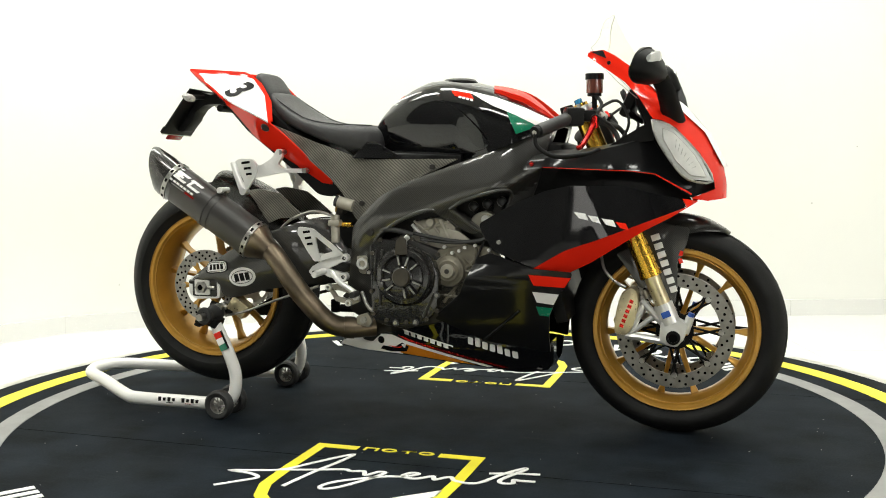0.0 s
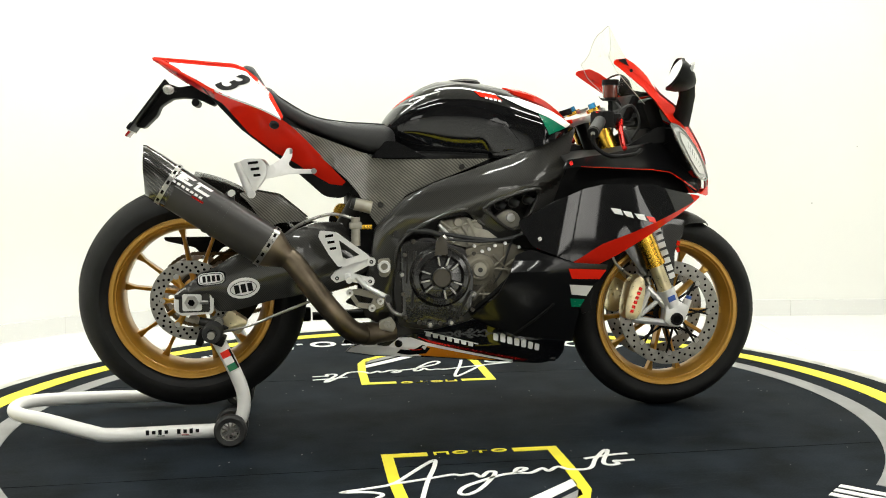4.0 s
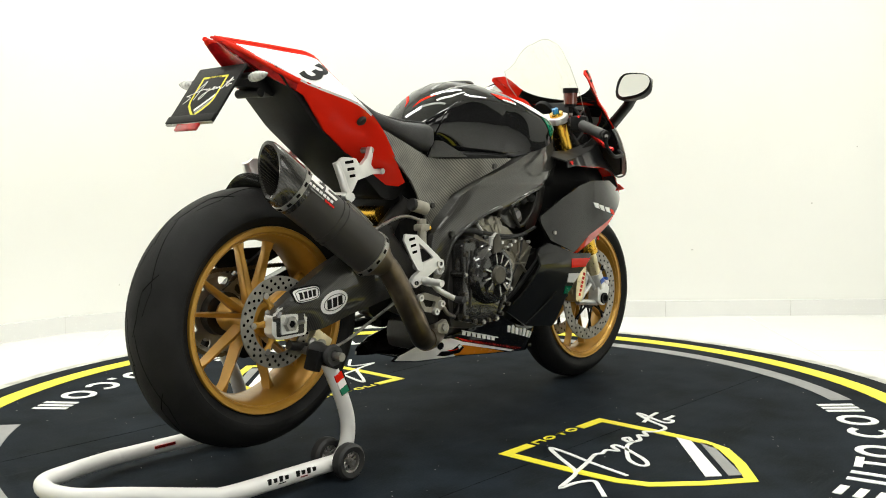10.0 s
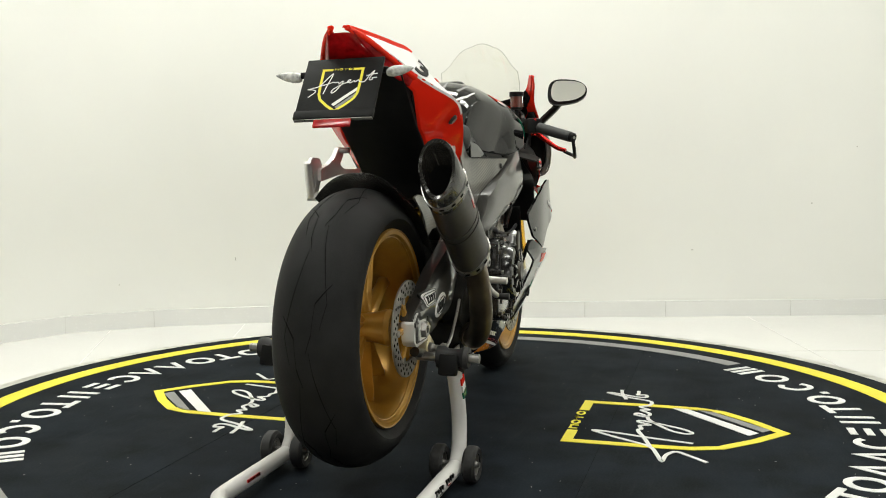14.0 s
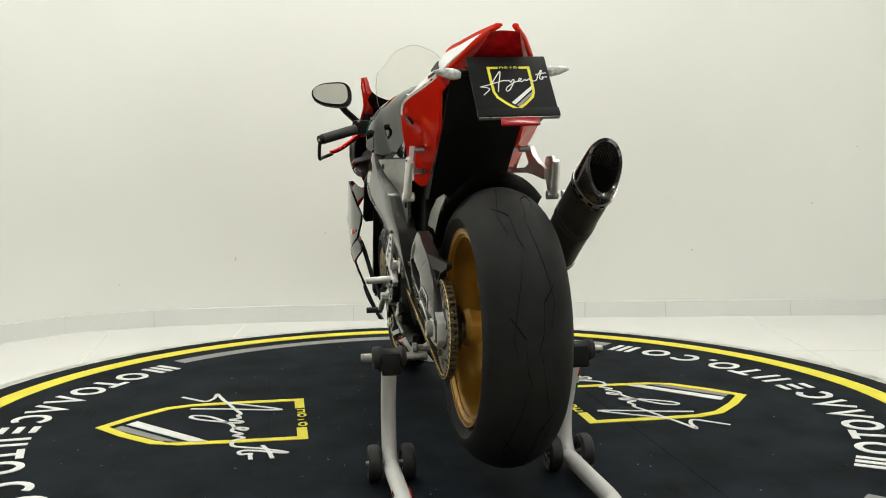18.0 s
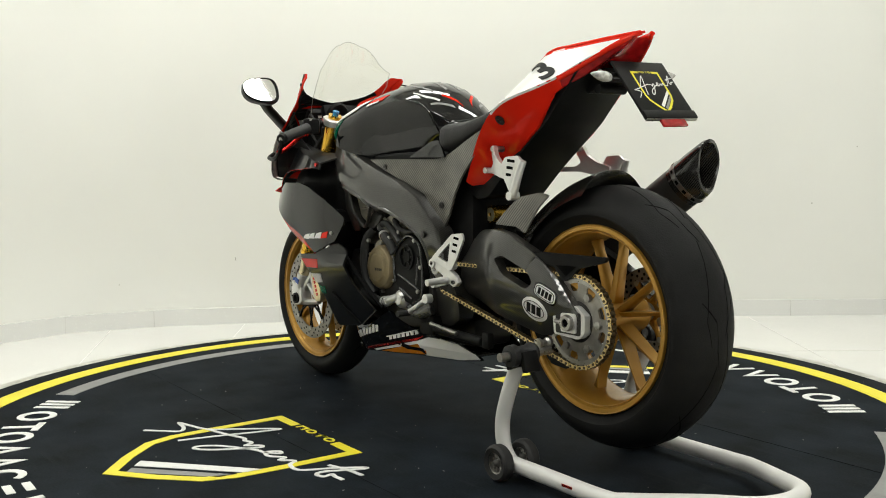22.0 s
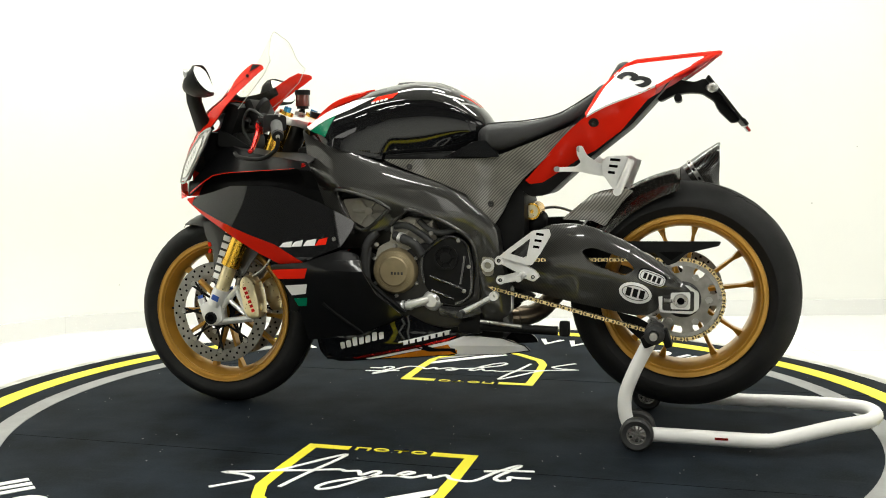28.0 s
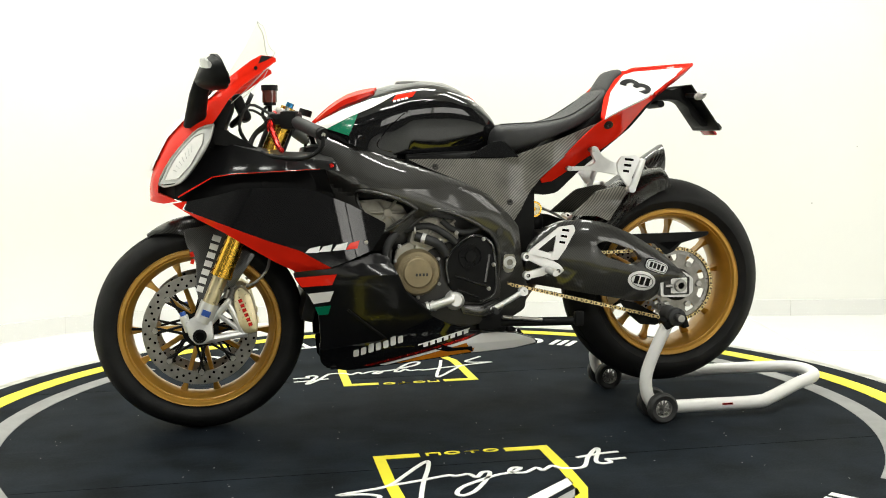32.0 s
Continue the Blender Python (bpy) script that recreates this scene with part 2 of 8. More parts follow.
def block(c, s, bevel=0.004, m=None, bm=None):
    """A box of size s at c with rounded edges, turned by m."""
    bm = bm or bmesh.new()
    one = bmesh.new()
    bmesh.ops.create_cube(one, size=1.0)
    bmesh.ops.scale(one, vec=s, verts=one.verts)
    if bevel:
        bmesh.ops.bevel(one, geom=list(one.edges), offset=min(bevel, min(s) * 0.45), segments=2, profile=0.6, affect="EDGES")
    bmesh.ops.transform(one, matrix=Matrix.Translation(c) @ (m or Matrix()), verts=one.verts)
    me = bpy.data.meshes.new("tmp")
    one.to_mesh(me)
    one.free()
    bm.from_mesh(me)
    bpy.data.meshes.remove(me)
    return bm


def sheet(outline, fun, thick=0.004, step=0.03, lift=0.0, side=-1, plan=False, bev=0.0, drop=0.0):
    """A bent shell: the outline in x, z (or x, y with plan) carried to y = side * (fun + lift), and thickened inwards."""
    bm = bmesh.new()
    bm.faces.layers.int.new("panel")
    vs = [bm.verts.new((p[0], 0, p[1])) for p in outline]
    bm.faces.new(vs)
    xs, zs = [p[0] for p in outline], [p[1] for p in outline]
    for lo, hi, k in ((min(xs), max(xs), 0), (min(zs), max(zs), 2)):
        n = max(1, int((hi - lo) / step))
        for i in range(1, n):
            co, no = [0, 0, 0], [0, 0, 0]
            co[k], no[k] = lo + (hi - lo) * i / n, 1
            bmesh.ops.bisect_plane(bm, geom=bm.verts[:] + bm.edges[:] + bm.faces[:], plane_co=co, plane_no=no, dist=1e-6)
    bmesh.ops.triangulate(bm, faces=[f for f in bm.faces if len(f.verts) > 4])
    top = bm.faces[:]
    if plan:
        for v in bm.verts:
            v.co = (v.co.x, v.co.z, fun(v.co.x, v.co.z) + lift)
        off = Vector((0, 0, -thick))
    else:
        for v in bm.verts:
            v.co.y = side * (fun(v.co.x, v.co.z) + lift)
        off = Vector((0, -side * thick, -drop))
    rim = [e for e in bm.edges if len(e.link_faces) == 1]
    ex = bmesh.ops.extrude_face_region(bm, geom=top, use_keep_orig=True)
    bmesh.ops.translate(bm, verts=[v for v in ex["geom"] if isinstance(v, bmesh.types.BMVert)], vec=off)
    if bev:
        bmesh.ops.recalc_face_normals(bm, faces=bm.faces)
        bmesh.ops.bevel(bm, geom=rim, offset=bev, segments=3, profile=0.5, affect="EDGES", clamp_overlap=True)
    return bm


def table(rows):
    """A smooth function through (x, value) rows that never overshoots them."""
    n = len(rows)
    d = [(rows[i + 1][1] - rows[i][1]) / (rows[i + 1][0] - rows[i][0]) for i in range(n - 1)]
    m = [d[0]] + [0.0 if a * b <= 0 else 2 * a * b / (a + b) for a, b in zip(d, d[1:])] + [d[-1]]

    def f(x):
        if x <= rows[0][0]:
            return rows[0][1]
        for i in range(n - 1):
            (a, u), (b, v) = rows[i], rows[i + 1]
            if x <= b:
                h = b - a
                t = (x - a) / h
                return u * (1 + 2 * t) * (1 - t) ** 2 + v * t * t * (3 - 2 * t) + h * m[i] * t * (1 - t) ** 2 + h * m[i + 1] * t * t * (t - 1)
        return rows[-1][1]
    return f


def mirrored(bm):
    """The other side of the bike."""
    bmesh.ops.scale(bm, vec=(1, -1, 1), verts=bm.verts)
    bmesh.ops.reverse_faces(bm, faces=bm.faces)
    return bm


# ---- the room ----
CEIL = 3.1
# foot of the back wall: straight, bending forward at the left
FOOT = [(-2.55, 0.55), (-2.15, 1.05), (-1.70, 1.55), (-1.34, 1.70), (-0.85, 1.79), (0.1, 1.86), (1.55, 1.86), (2.12, 1.86), (2.9, 1.70), (3.45, 1.2)]


def wall_run(pts, z0, z1, thick):
    """A wall that follows pts, its face on them and its thickness behind."""
    bm = bmesh.new()
    P = [Vector((x, y)) for x, y in pts]
    rings = []
    for i, p in enumerate(P):
        d = (P[min(i + 1, len(P) - 1)] - P[max(i - 1, 0)]).normalized()
        q = p + Vector((-d.y, d.x)) * thick
        rings.append([(p.x, p.y, z0), (q.x, q.y, z0), (q.x, q.y, z1), (p.x, p.y, z1)])
    loop_faces(bm, rings)
    return bm


def set_room():
    bm = bmesh.new()
    # floor with a round well for the turntable
    R, n = 1.626, 128
    inner = [(R * math.cos(2 * math.pi * k / n), R * math.sin(2 * math.pi * k / n)) for k in range(n)]
    outer = []
    for x, y in inner:
        s = 7.0 / max(abs(x), abs(y))
        outer.append((x * s, y * s))
    loop_faces(bm, [[(x, y, -0.25) for x, y in inner], [(x, y, -0.012) for x, y in inner], [(x, y, -0.012) for x, y in outer], [(x, y, -0.25) for x, y in outer]], cap=False)
    floor = part("floor", bm, M_TILE, label="polished white floor tiles round the turntable")
    tagged(floor, kind="structure")
    for (x0, y0), (x1, y1) in (((1.52, 1.85), (1.50, 0.62)), ((1.33, 0.965), (3.3, 0.955)), ((-1.54, 1.60), (-1.41, 0.83)), ((-0.94, 1.74), (-0.92, 1.34)), ((1.6, -0.6), (3.7, -0.6)),
                               ((-1.6, 0.3), (-2.6, 0.35)), ((2.5, 1.75), (2.5, -2)), ((-2.2, 0.9), (-2.2, -2))):
        a, b = Vector((x0, y0)), Vector((x1, y1))
        d = (b - a).normalized()
        s = Vector((-d.y, d.x)) * 0.0016
        bm = bmesh.new()
        loop_faces(bm, [[(*(p + s), -0.0125), (*(p - s), -0.0125), (*(p - s), -0.0112), (*(p + s), -0.0112)] for p in (a, b)])
        tagged(part("grout_line", bm, M_GROUT), kind="structure", label="thin grey grout line between floor tiles")
    tagged(part("wall_back", wall_run(FOOT, -0.012, CEIL, 0.12), M_WALL, smooth=60), "plain white painted studio wall, gently curved", kind="structure")
    wall = bpy.data.objects["wall_back"]
    for x, y, z, w, h, a in ((-0.98, 1.752, 0.305, 0.004, 0.016, 10), (1.835, 1.857, 0.545, 0.006, 0.006, 0), (1.25, 1.857, 0.32, 0.010, 0.005, 0), (-0.55, 1.81, 0.42, 0.004, 0.008, 7), (-1.5, 1.62, 0.20, 0.006, 0.005, 25), (2.05, 1.857, 0.82, 0.005, 0.005, 0)):
        part("scuff", block((x, y, z), (w, 0.003, h), 0, Matrix.Rotation(radians(a), 4, "Z")), M_EDGE, wall)
    skirt = [(x, y) for x, y in FOOT]
    bm = wall_run(skirt, -0.012, 0.068, -0.011)
    sk = tagged(part("baseboard", bm, M_SKIRT, smooth=30), "white tiled skirting along the wall foot", kind="structure")
    for x, y, a in ((-1.36, 1.682, 12), (-0.78, 1.785, 6), (-0.42, 1.808, 5), (0.72, 1.849, 0), (1.12, 1.849, 0), (1.74, 1.849, 0), (-1.72, 1.515, 40)):
        bm = block((x, y - 0.0015, 0.028), (0.003, 0.004, 0.078), 0, Matrix.Rotation(radians(a), 4, "Z"))
        part("joint", bm, M_GROUT, sk)
    bm = bmesh.new()
    block((0.1, 0.3, CEIL + 0.05), (9.0, 4.4, 0.1), 0, bm=bm)
    tagged(part("ceiling", bm, M_WALL), "white painted ceiling over the studio corner", kind="structure")
    # unseen ceiling and walls, dark or white to shape the paint's reflections
    tagged(part("ceiling_front", block((0.1, -4.6, CEIL + 0.05), (9.0, 5.4, 0.1), 0), M_DARKROOM), "unseen dark ceiling, added for dark reflections", kind="structure")
    for name, c, s, mt in (("wall_camera_side", (0.1, -7.1, 1.54), (9.0, 0.12, 3.12), M_DARKROOM), ("wall_left", (-2.65, -4.2, 1.54), (0.12, 5.7, 3.12), M_DARKROOM), ("wall_left_studio", (-2.65, -0.35, 1.54), (0.12, 2.0, 3.12), M_WALL), ("wall_right", (3.60, -3.95, 1.54), (0.12, 6.2, 3.12), M_DARKROOM), ("wall_right_studio", (3.60, 0.20, 1.54), (0.12, 2.1, 3.12), M_WALL)):
        tagged(part(name, block(c, s, 0), mt), "unseen plain wall, toned for reflections", kind="structure")
    # unseen glowing panels far behind the camera, added for reflections in the fairing
    far_glow = new("glow_panel_1")
    tagged(far_glow, "unseen glowing panels added for reflections", "window", kind="structure")
    part("glow_sheet", block((3.00, -7.03, 0.55), (0.90, 0.02, 0.90), 0), M_GLOW, far_glow, "added glowing panel")
    part("glow_frame", block((2.525, -7.02, 0.55), (0.05, 0.05, 0.98), 0.004), M_STAND, far_glow)
    part("glow_sheet", block((3.53, -6.25, 0.55), (0.02, 1.40, 0.90), 0), M_GLOW, far_glow, "added glowing panel")
    # a dimmer added panel, reflected in the left fairing
    low = new("glow_panel_3")
    tagged(low, "unseen glowing panels added for reflections", "window", kind="structure")
    part("glow_sheet", block((-2.05, -7.03, 0.55), (0.80, 0.02, 0.90), 0), M_GLOW_DIM, low, "added glowing panel")
    part("glow_frame", block((-2.05, -7.02, 0.085), (0.84, 0.05, 0.04), 0.004), M_STAND, low)
    # added glowing panels on the right wall, out of view
    side_glow = new("glow_panel_2")
    tagged(side_glow, "unseen glowing panels added on the side wall", "window", kind="structure")
    for y in (-4.0, -2.9):
        part("glow_sheet", block((3.53, y, 1.45), (0.02, 1.0, 1.1), 0), M_GLOW_SIDE, side_glow, "added glowing panel")
    part("glow_frame", block((3.52, -3.45, 1.45), (0.05, 0.08, 1.2), 0.004), M_STAND, side_glow)
    for x, y, sx, sy, w in LAMPS:
        lamp = empty("ceiling_panel", "flat white light panel set in the ceiling, switched on", "lamp", "ceiling lights")
        lamp.location = (x, y, 3.075)
        part("frame", block((0, 0, 0.012), (sx + 0.05, sy + 0.05, 0.02), 0.004), M_STAND, lamp)
        part("diffuser", block((0, 0, -0.002), (sx, sy, 0.012), 0.003), M_LIT, lamp, "glowing white diffuser")


set_room()


# ---- the turntable ----
def ring_piece(r0, r1, a0, a1, z0, z1, n=24, bm=None):
    bm = bm or bmesh.new()
    rings = []
    for k in range(n + 1):
        a = radians(a0 + (a1 - a0) * k / n)
        c, s = math.cos(a), math.sin(a)
        rings.append([(r0 * c, r0 * s, z0), (r1 * c, r1 * s, z0), (r1 * c, r1 * s, z1), (r0 * c, r0 * s, z1)])
    loop_faces(bm, rings, cap=(a1 - a0) < 359.9)
    if a1 - a0 > 359.9:
        bmesh.ops.remove_doubles(bm, verts=bm.verts, dist=1e-6)
    return bm


def flat(outline, z0, z1, m=None, bm=None):
    """A thin printed shape on the mat: outline in x, y."""
    bm = bm or bmesh.new()
    rings = []
    P = [Vector((p[0], p[1], 0)) for p in outline]
    if m:
        P = [m @ p for p in P]
    lo, hi = [bm.verts.new((p.x, p.y, z0)) for p in P], [bm.verts.new((p.x, p.y, z1)) for p in P]
    bm.faces.new(hi)
    for i in range(len(P)):
        j = (i + 1) % len(P)
        bm.faces.new((lo[i], lo[j], hi[j], hi[i]))
    return bm


def ribbon(pts, w, z0, z1, m=None, closed=False, bm=None, per=1):
    """A flat stroke of width w along pts (x, y)."""
    bm = bm or bmesh.new()
    P = [Vector((p[0], p[1], 0)) for p in pts]
    if per > 1:
        P = curve_through(P, per, closed)
    if m:
        P = [m @ p for p in P]
    n, rings = len(P), []
    for i, p in enumerate(P):
        a, c = (P[i - 1], P[(i + 1) % n]) if closed else (P[max(i - 1, 0)], P[min(i + 1, n - 1)])
        d1, d2 = (p - a), (c - p)
        d1 = d1.normalized() if d1.length > 1e-6 else d2.normalized()
        d2 = d2.normalized() if d2.length > 1e-6 else d1
        t = (d1 + d2).normalized() if (d1 + d2).length > 1e-3 else d1
        s = Vector((-t.y, t.x, 0)) * (w / 2 / max(0.5, t.dot(d1)))
        rings.append([(p.x + s.x, p.y + s.y, z0), (p.x - s.x, p.y - s.y, z0), (p.x - s.x, p.y - s.y, z1), (p.x + s.x, p.y + s.y, z1)])
    if closed:
        rings.append(rings[0])
    loop_faces(bm, rings, cap=not closed)
    if closed:
        bmesh.ops.remove_doubles(bm, verts=bm.verts, dist=1e-6)
    return bm


# plain shapes of the width of each character in the ring of white writing
MARKS = "notoaaceht" + "o.con"
MARK_AT = (-41.8, -35.2, -29.4, -24.3, -18.5, -12.9, -7.1, -1.7, 4.3, 10.1, 15.5, 19.6, 24.2, 30.3, 37.0)


def mark(kind, m, bm):
    """A plain white mark, about 0.1 wide and 0.11 high, in place of a character."""
    w, h, s, z0, z1 = 0.088, 0.112, 0.021, 0.0, 0.0016
    if kind in "oc":
        k0, k1 = (0, 360) if kind == "o" else (40, 320)
        pts = [(0.044 * math.cos(radians(a)), 0.048 * math.sin(radians(a))) for a in range(k0, k1, 15)]
        ribbon(pts, s, z0, z1, m, closed=(kind == "o"), bm=bm)
    elif kind in "nh":
        for x in ((-0.036, 0.0, 0.036) if kind == "n" else (-0.028, 0.028)):
            flat([(x - s / 2, -h / 2), (x + s / 2, -h / 2), (x + s / 2, h / 2), (x - s / 2, h / 2)], z0, z1, m, bm)
    elif kind == "t":
        flat([(-s / 2, -h / 2), (s / 2, -h / 2), (s / 2, h / 2 - s), (-s / 2, h / 2 - s)], z0, z1, m, bm)
        flat([(-w / 2, h / 2 - s), (w / 2, h / 2 - s), (w / 2, h / 2), (-w / 2, h / 2)], z0, z1, m, bm)
    elif kind in "av":
        ribbon([(-0.042, -h / 2), (0, h / 2 - 0.01), (0.042, -h / 2)], s, z0, z1, m, bm=bm)
    elif kind == "e":
        for y in (-0.045, 0, 0.045):
            flat([(-0.034, y - s / 2), (0.034, y - s / 2), (0.034, y + s / 2), (-0.034, y + s / 2)], z0, z1, m, bm)
    else:
        flat([(-0.012, -h / 2), (0.012, -h / 2), (0.012, -h / 2 + 0.024), (-0.012, -h / 2 + 0.024)], z0, z1, m, bm)


# strokes of the white pen flourish
PEN = ([(-0.332, -0.378), (-0.292, -0.338), (-0.258, -0.298), (-0.291, -0.274), (-0.348, -0.266), (-0.291, -0.249), (-0.228, -0.225), (-0.178, -0.156), (-0.137, -0.095), (-0.104, -0.058), (-0.114, -0.119), (-0.143, -0.221), (-0.169, -0.337)],
       [(-0.228, -0.227), (-0.147, -0.204), (-0.078, -0.181), (-0.056, -0.189), (-0.024, -0.182), (-0.009, -0.208), (0.014, -0.175), (0.031, -0.181), (0.008, -0.235), (-0.032, -0.302), (-0.065, -0.330), (-0.080, -0.315), (-0.060, -0.275), (-0.010, -0.236), (0.046, -0.202),
        (0.084, -0.192), (0.114, -0.164), (0.095, -0.158), (0.081, -0.188), (0.116, -0.199), (0.153, -0.170), (0.165, -0.191), (0.196, -0.163), (0.218, -0.188), (0.271, -0.188), (0.309, -0.114), (0.351, -0.050), (0.358, -0.059), (0.320, -0.145), (0.328, -0.171), (0.353, -0.165), (0.350, -0.141), (0.369, -0.142), (0.403, -0.139)],
       [(0.280, -0.111), (0.342, -0.093), (0.403, -0.084)])


def shield(parent, m, z, size=1.0):
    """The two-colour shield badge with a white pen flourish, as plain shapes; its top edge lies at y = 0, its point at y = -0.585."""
    th = 0.0014 * size
    w = 0.222
    mm = m @ Matrix.Scale(size, 4)
    s = 0.030
    half = [(0.115, 0.0), (w, 0.0), (w, -0.20), (w - 0.006, -0.335), (0.190, -0.410), (0.10, -0.500), (0.0, -0.577)]
    side = [(-x, y) for x, y in half] + half[-2::-1]
    part("shield_outline", ribbon(side, s * size, z, z + th, mm), M_YELLOW, parent, "yellow shield outline printed on black")
    for i, x in enumerate((-0.078, -0.027, 0.027, 0.078)):
        if i % 2:
            bm = ribbon([(x + 0.018 * math.cos(radians(a)), 0.004 + 0.011 * math.sin(radians(a))) for a in range(0, 360, 30)], 0.007 * size, z, z + th, mm, closed=True)
        else:
            bm = flat([(x - 0.020, 0.008), (x + 0.020, 0.008), (x + 0.020, 0.016), (x + 0.004, 0.016), (x + 0.004, -0.010), (x - 0.004, -0.010), (x - 0.004, 0.008)][::-1] if i else [(x - 0.020, -0.010), (x - 0.020, 0.015), (x + 0.020, 0.015), (x + 0.020, -0.010), (x + 0.013, -0.010), (x + 0.013, 0.008), (x - 0.013, 0.008), (x - 0.013, -0.010)], z, z + th, mm)
        part("small_mark", bm, M_YELLOW, parent)
    part("white_stripe", flat([(-0.050, -0.483), (0.207, -0.258), (0.207, -0.303), (-0.018, -0.510)], z, z + th, mm), M_WHITEP, parent, "white diagonal stripe")
    part("grey_stripe", flat([(-0.005, -0.521), (0.205, -0.332), (0.200, -0.372), (0.022, -0.543)], z, z + th, mm), M_GREYP, parent, "grey diagonal stripe")
    for k, pen in enumerate(PEN):
        part("pen_flourish" if k < 2 else "pen_stroke", ribbon(pen, 0.0115 * size, z + 0.0004 + 0.0003 * k, z + th + 0.0006 + 0.0003 * k, mm, per=6), M_WHITEP, parent, "white handwritten flourish across the shield")


def build_turntable():
    tt = empty("turntable", "round motorised turntable with black mat and yellow ring", "turntable")
    bm = lathe([(0.0, -0.20), (1.612, -0.20), (1.612, -0.012), (1.610, -0.004), (1.552, -0.0005), (1.552, -0.03), (0.0, -0.03)], n=128)
    bmesh.ops.rotate(bm, cent=(0, 0, 0), matrix=Matrix.Rotation(radians(90), 3, "X"), verts=bm.verts)
    part("edge_ring", bm, M_EDGE, tt, "worn pale grey edge strip with scuffs")
    bm = lathe([(0.0, -0.029), (1.553, -0.029), (1.553, 0.0), (0.0, 0.0)], n=128)
    bmesh.ops.rotate(bm, cent=(0, 0, 0), matrix=Matrix.Rotation(radians(90), 3, "X"), verts=bm.verts)
    part("mat", bm, M_MAT, tt, "black vinyl mat with faint dust and scuffs")
    part("yellow_ring", ring_piece(1.401, 1.4706, 0, 360, 0.0, 0.0015, 128), M_YELLOW, tt, "bright yellow printed ring")
    for a0, a1 in ((-42.5, 42.5), (137.5, 222.5)):
        part("grey_arc", ring_piece(1.250, 1.316, a0, a1, 0.0, 0.0014, 48), M_GREYP, tt, "grey printed arc")
    for base in (90, -90):
        for i, k in enumerate(MARKS):
            a = base + MARK_AT[i] + (0.0 if base > 0 else 6.2)
            # writing on either side reads from outside
            mm = Matrix.Rotation(radians(a), 4, "Z") @ Matrix.Translation((1.236, 0, 0)) @ Matrix.Rotation(radians(90), 4, "Z")
            bm = bmesh.new()
            mark(k, mm, bm)
            part("print_mark", bm, M_WHITEP, tt)
    for sgn in (-1, 1):
        m = Matrix.Translation((0.021, 0, 0)) @ (Matrix() if sgn < 0 else Matrix.Rotation(math.pi, 4, "Z")) @ Matrix.Translation((0, -0.424, 0))
        shield(tt, m, 0.0)
    part("seam", block((0.0, -0.52, 0.0002), (2.80, 0.0006, 0.0008), 0), M_GAPSHADE, tt)
    part("seam", block((0.0, 0.52, 0.0002), (2.80, 0.0006, 0.0008), 0), M_GAPSHADE, tt)
    rnd = random.Random(5)
    bm = bmesh.new()
    for _ in range(170):
        a, r, q = rnd.uniform(0, 6.283), 1.5 * math.sqrt(rnd.random()), rnd.uniform(0.001, 0.0028)
        block((r * math.cos(a), r * math.sin(a), 0.0006), (q, q * rnd.uniform(0.6, 2), 0.0008), 0, Matrix.Rotation(a * 3, 4, "Z"), bm)
    tagged(part("dust_specks", bm, M_GREYP, tt, "pale dust specks"), kind="stuff")
    return tt


turntable = build_turntable()


# ---- the paddock stand ----
def star_wheel(parent, c, name="wheel"):
    w = tagged(new(name), "small black rubber castor with grey star hub")
    w.parent = parent
    w.location = c
    part("tyre", lathe([(0.026, -0.013), (0.038, -0.016), (0.044, -0.010), (0.045, 0.0), (0.044, 0.010), (0.038, 0.016), (0.026, 0.013)], n=40, closed=True), M_RUBBER, w)
    bm = lathe([(0.024, -0.010), (0.029, -0.012), (0.029, 0.012), (0.024, 0.010)], n=40, closed=True)
    lathe([(0.0, -0.015), (0.006, -0.015), (0.009, -0.008), (0.009, 0.008), (0.006, 0.015), (0.0, 0.015)], n=16, bm=bm)
    for k in range(6):
        a = radians(60 * k)
        for d in (-0.28, 0.28):
            rod((0.008 * math.cos(a), 0, 0.008 * math.sin(a)), (0.0265 * math.cos(a + d), 0, 0.0265 * math.sin(a + d)), 0.0024, n=6, bm=bm)
    part("hub", bm, M_STEEL, w, "grey star-spoked hub")
    return w


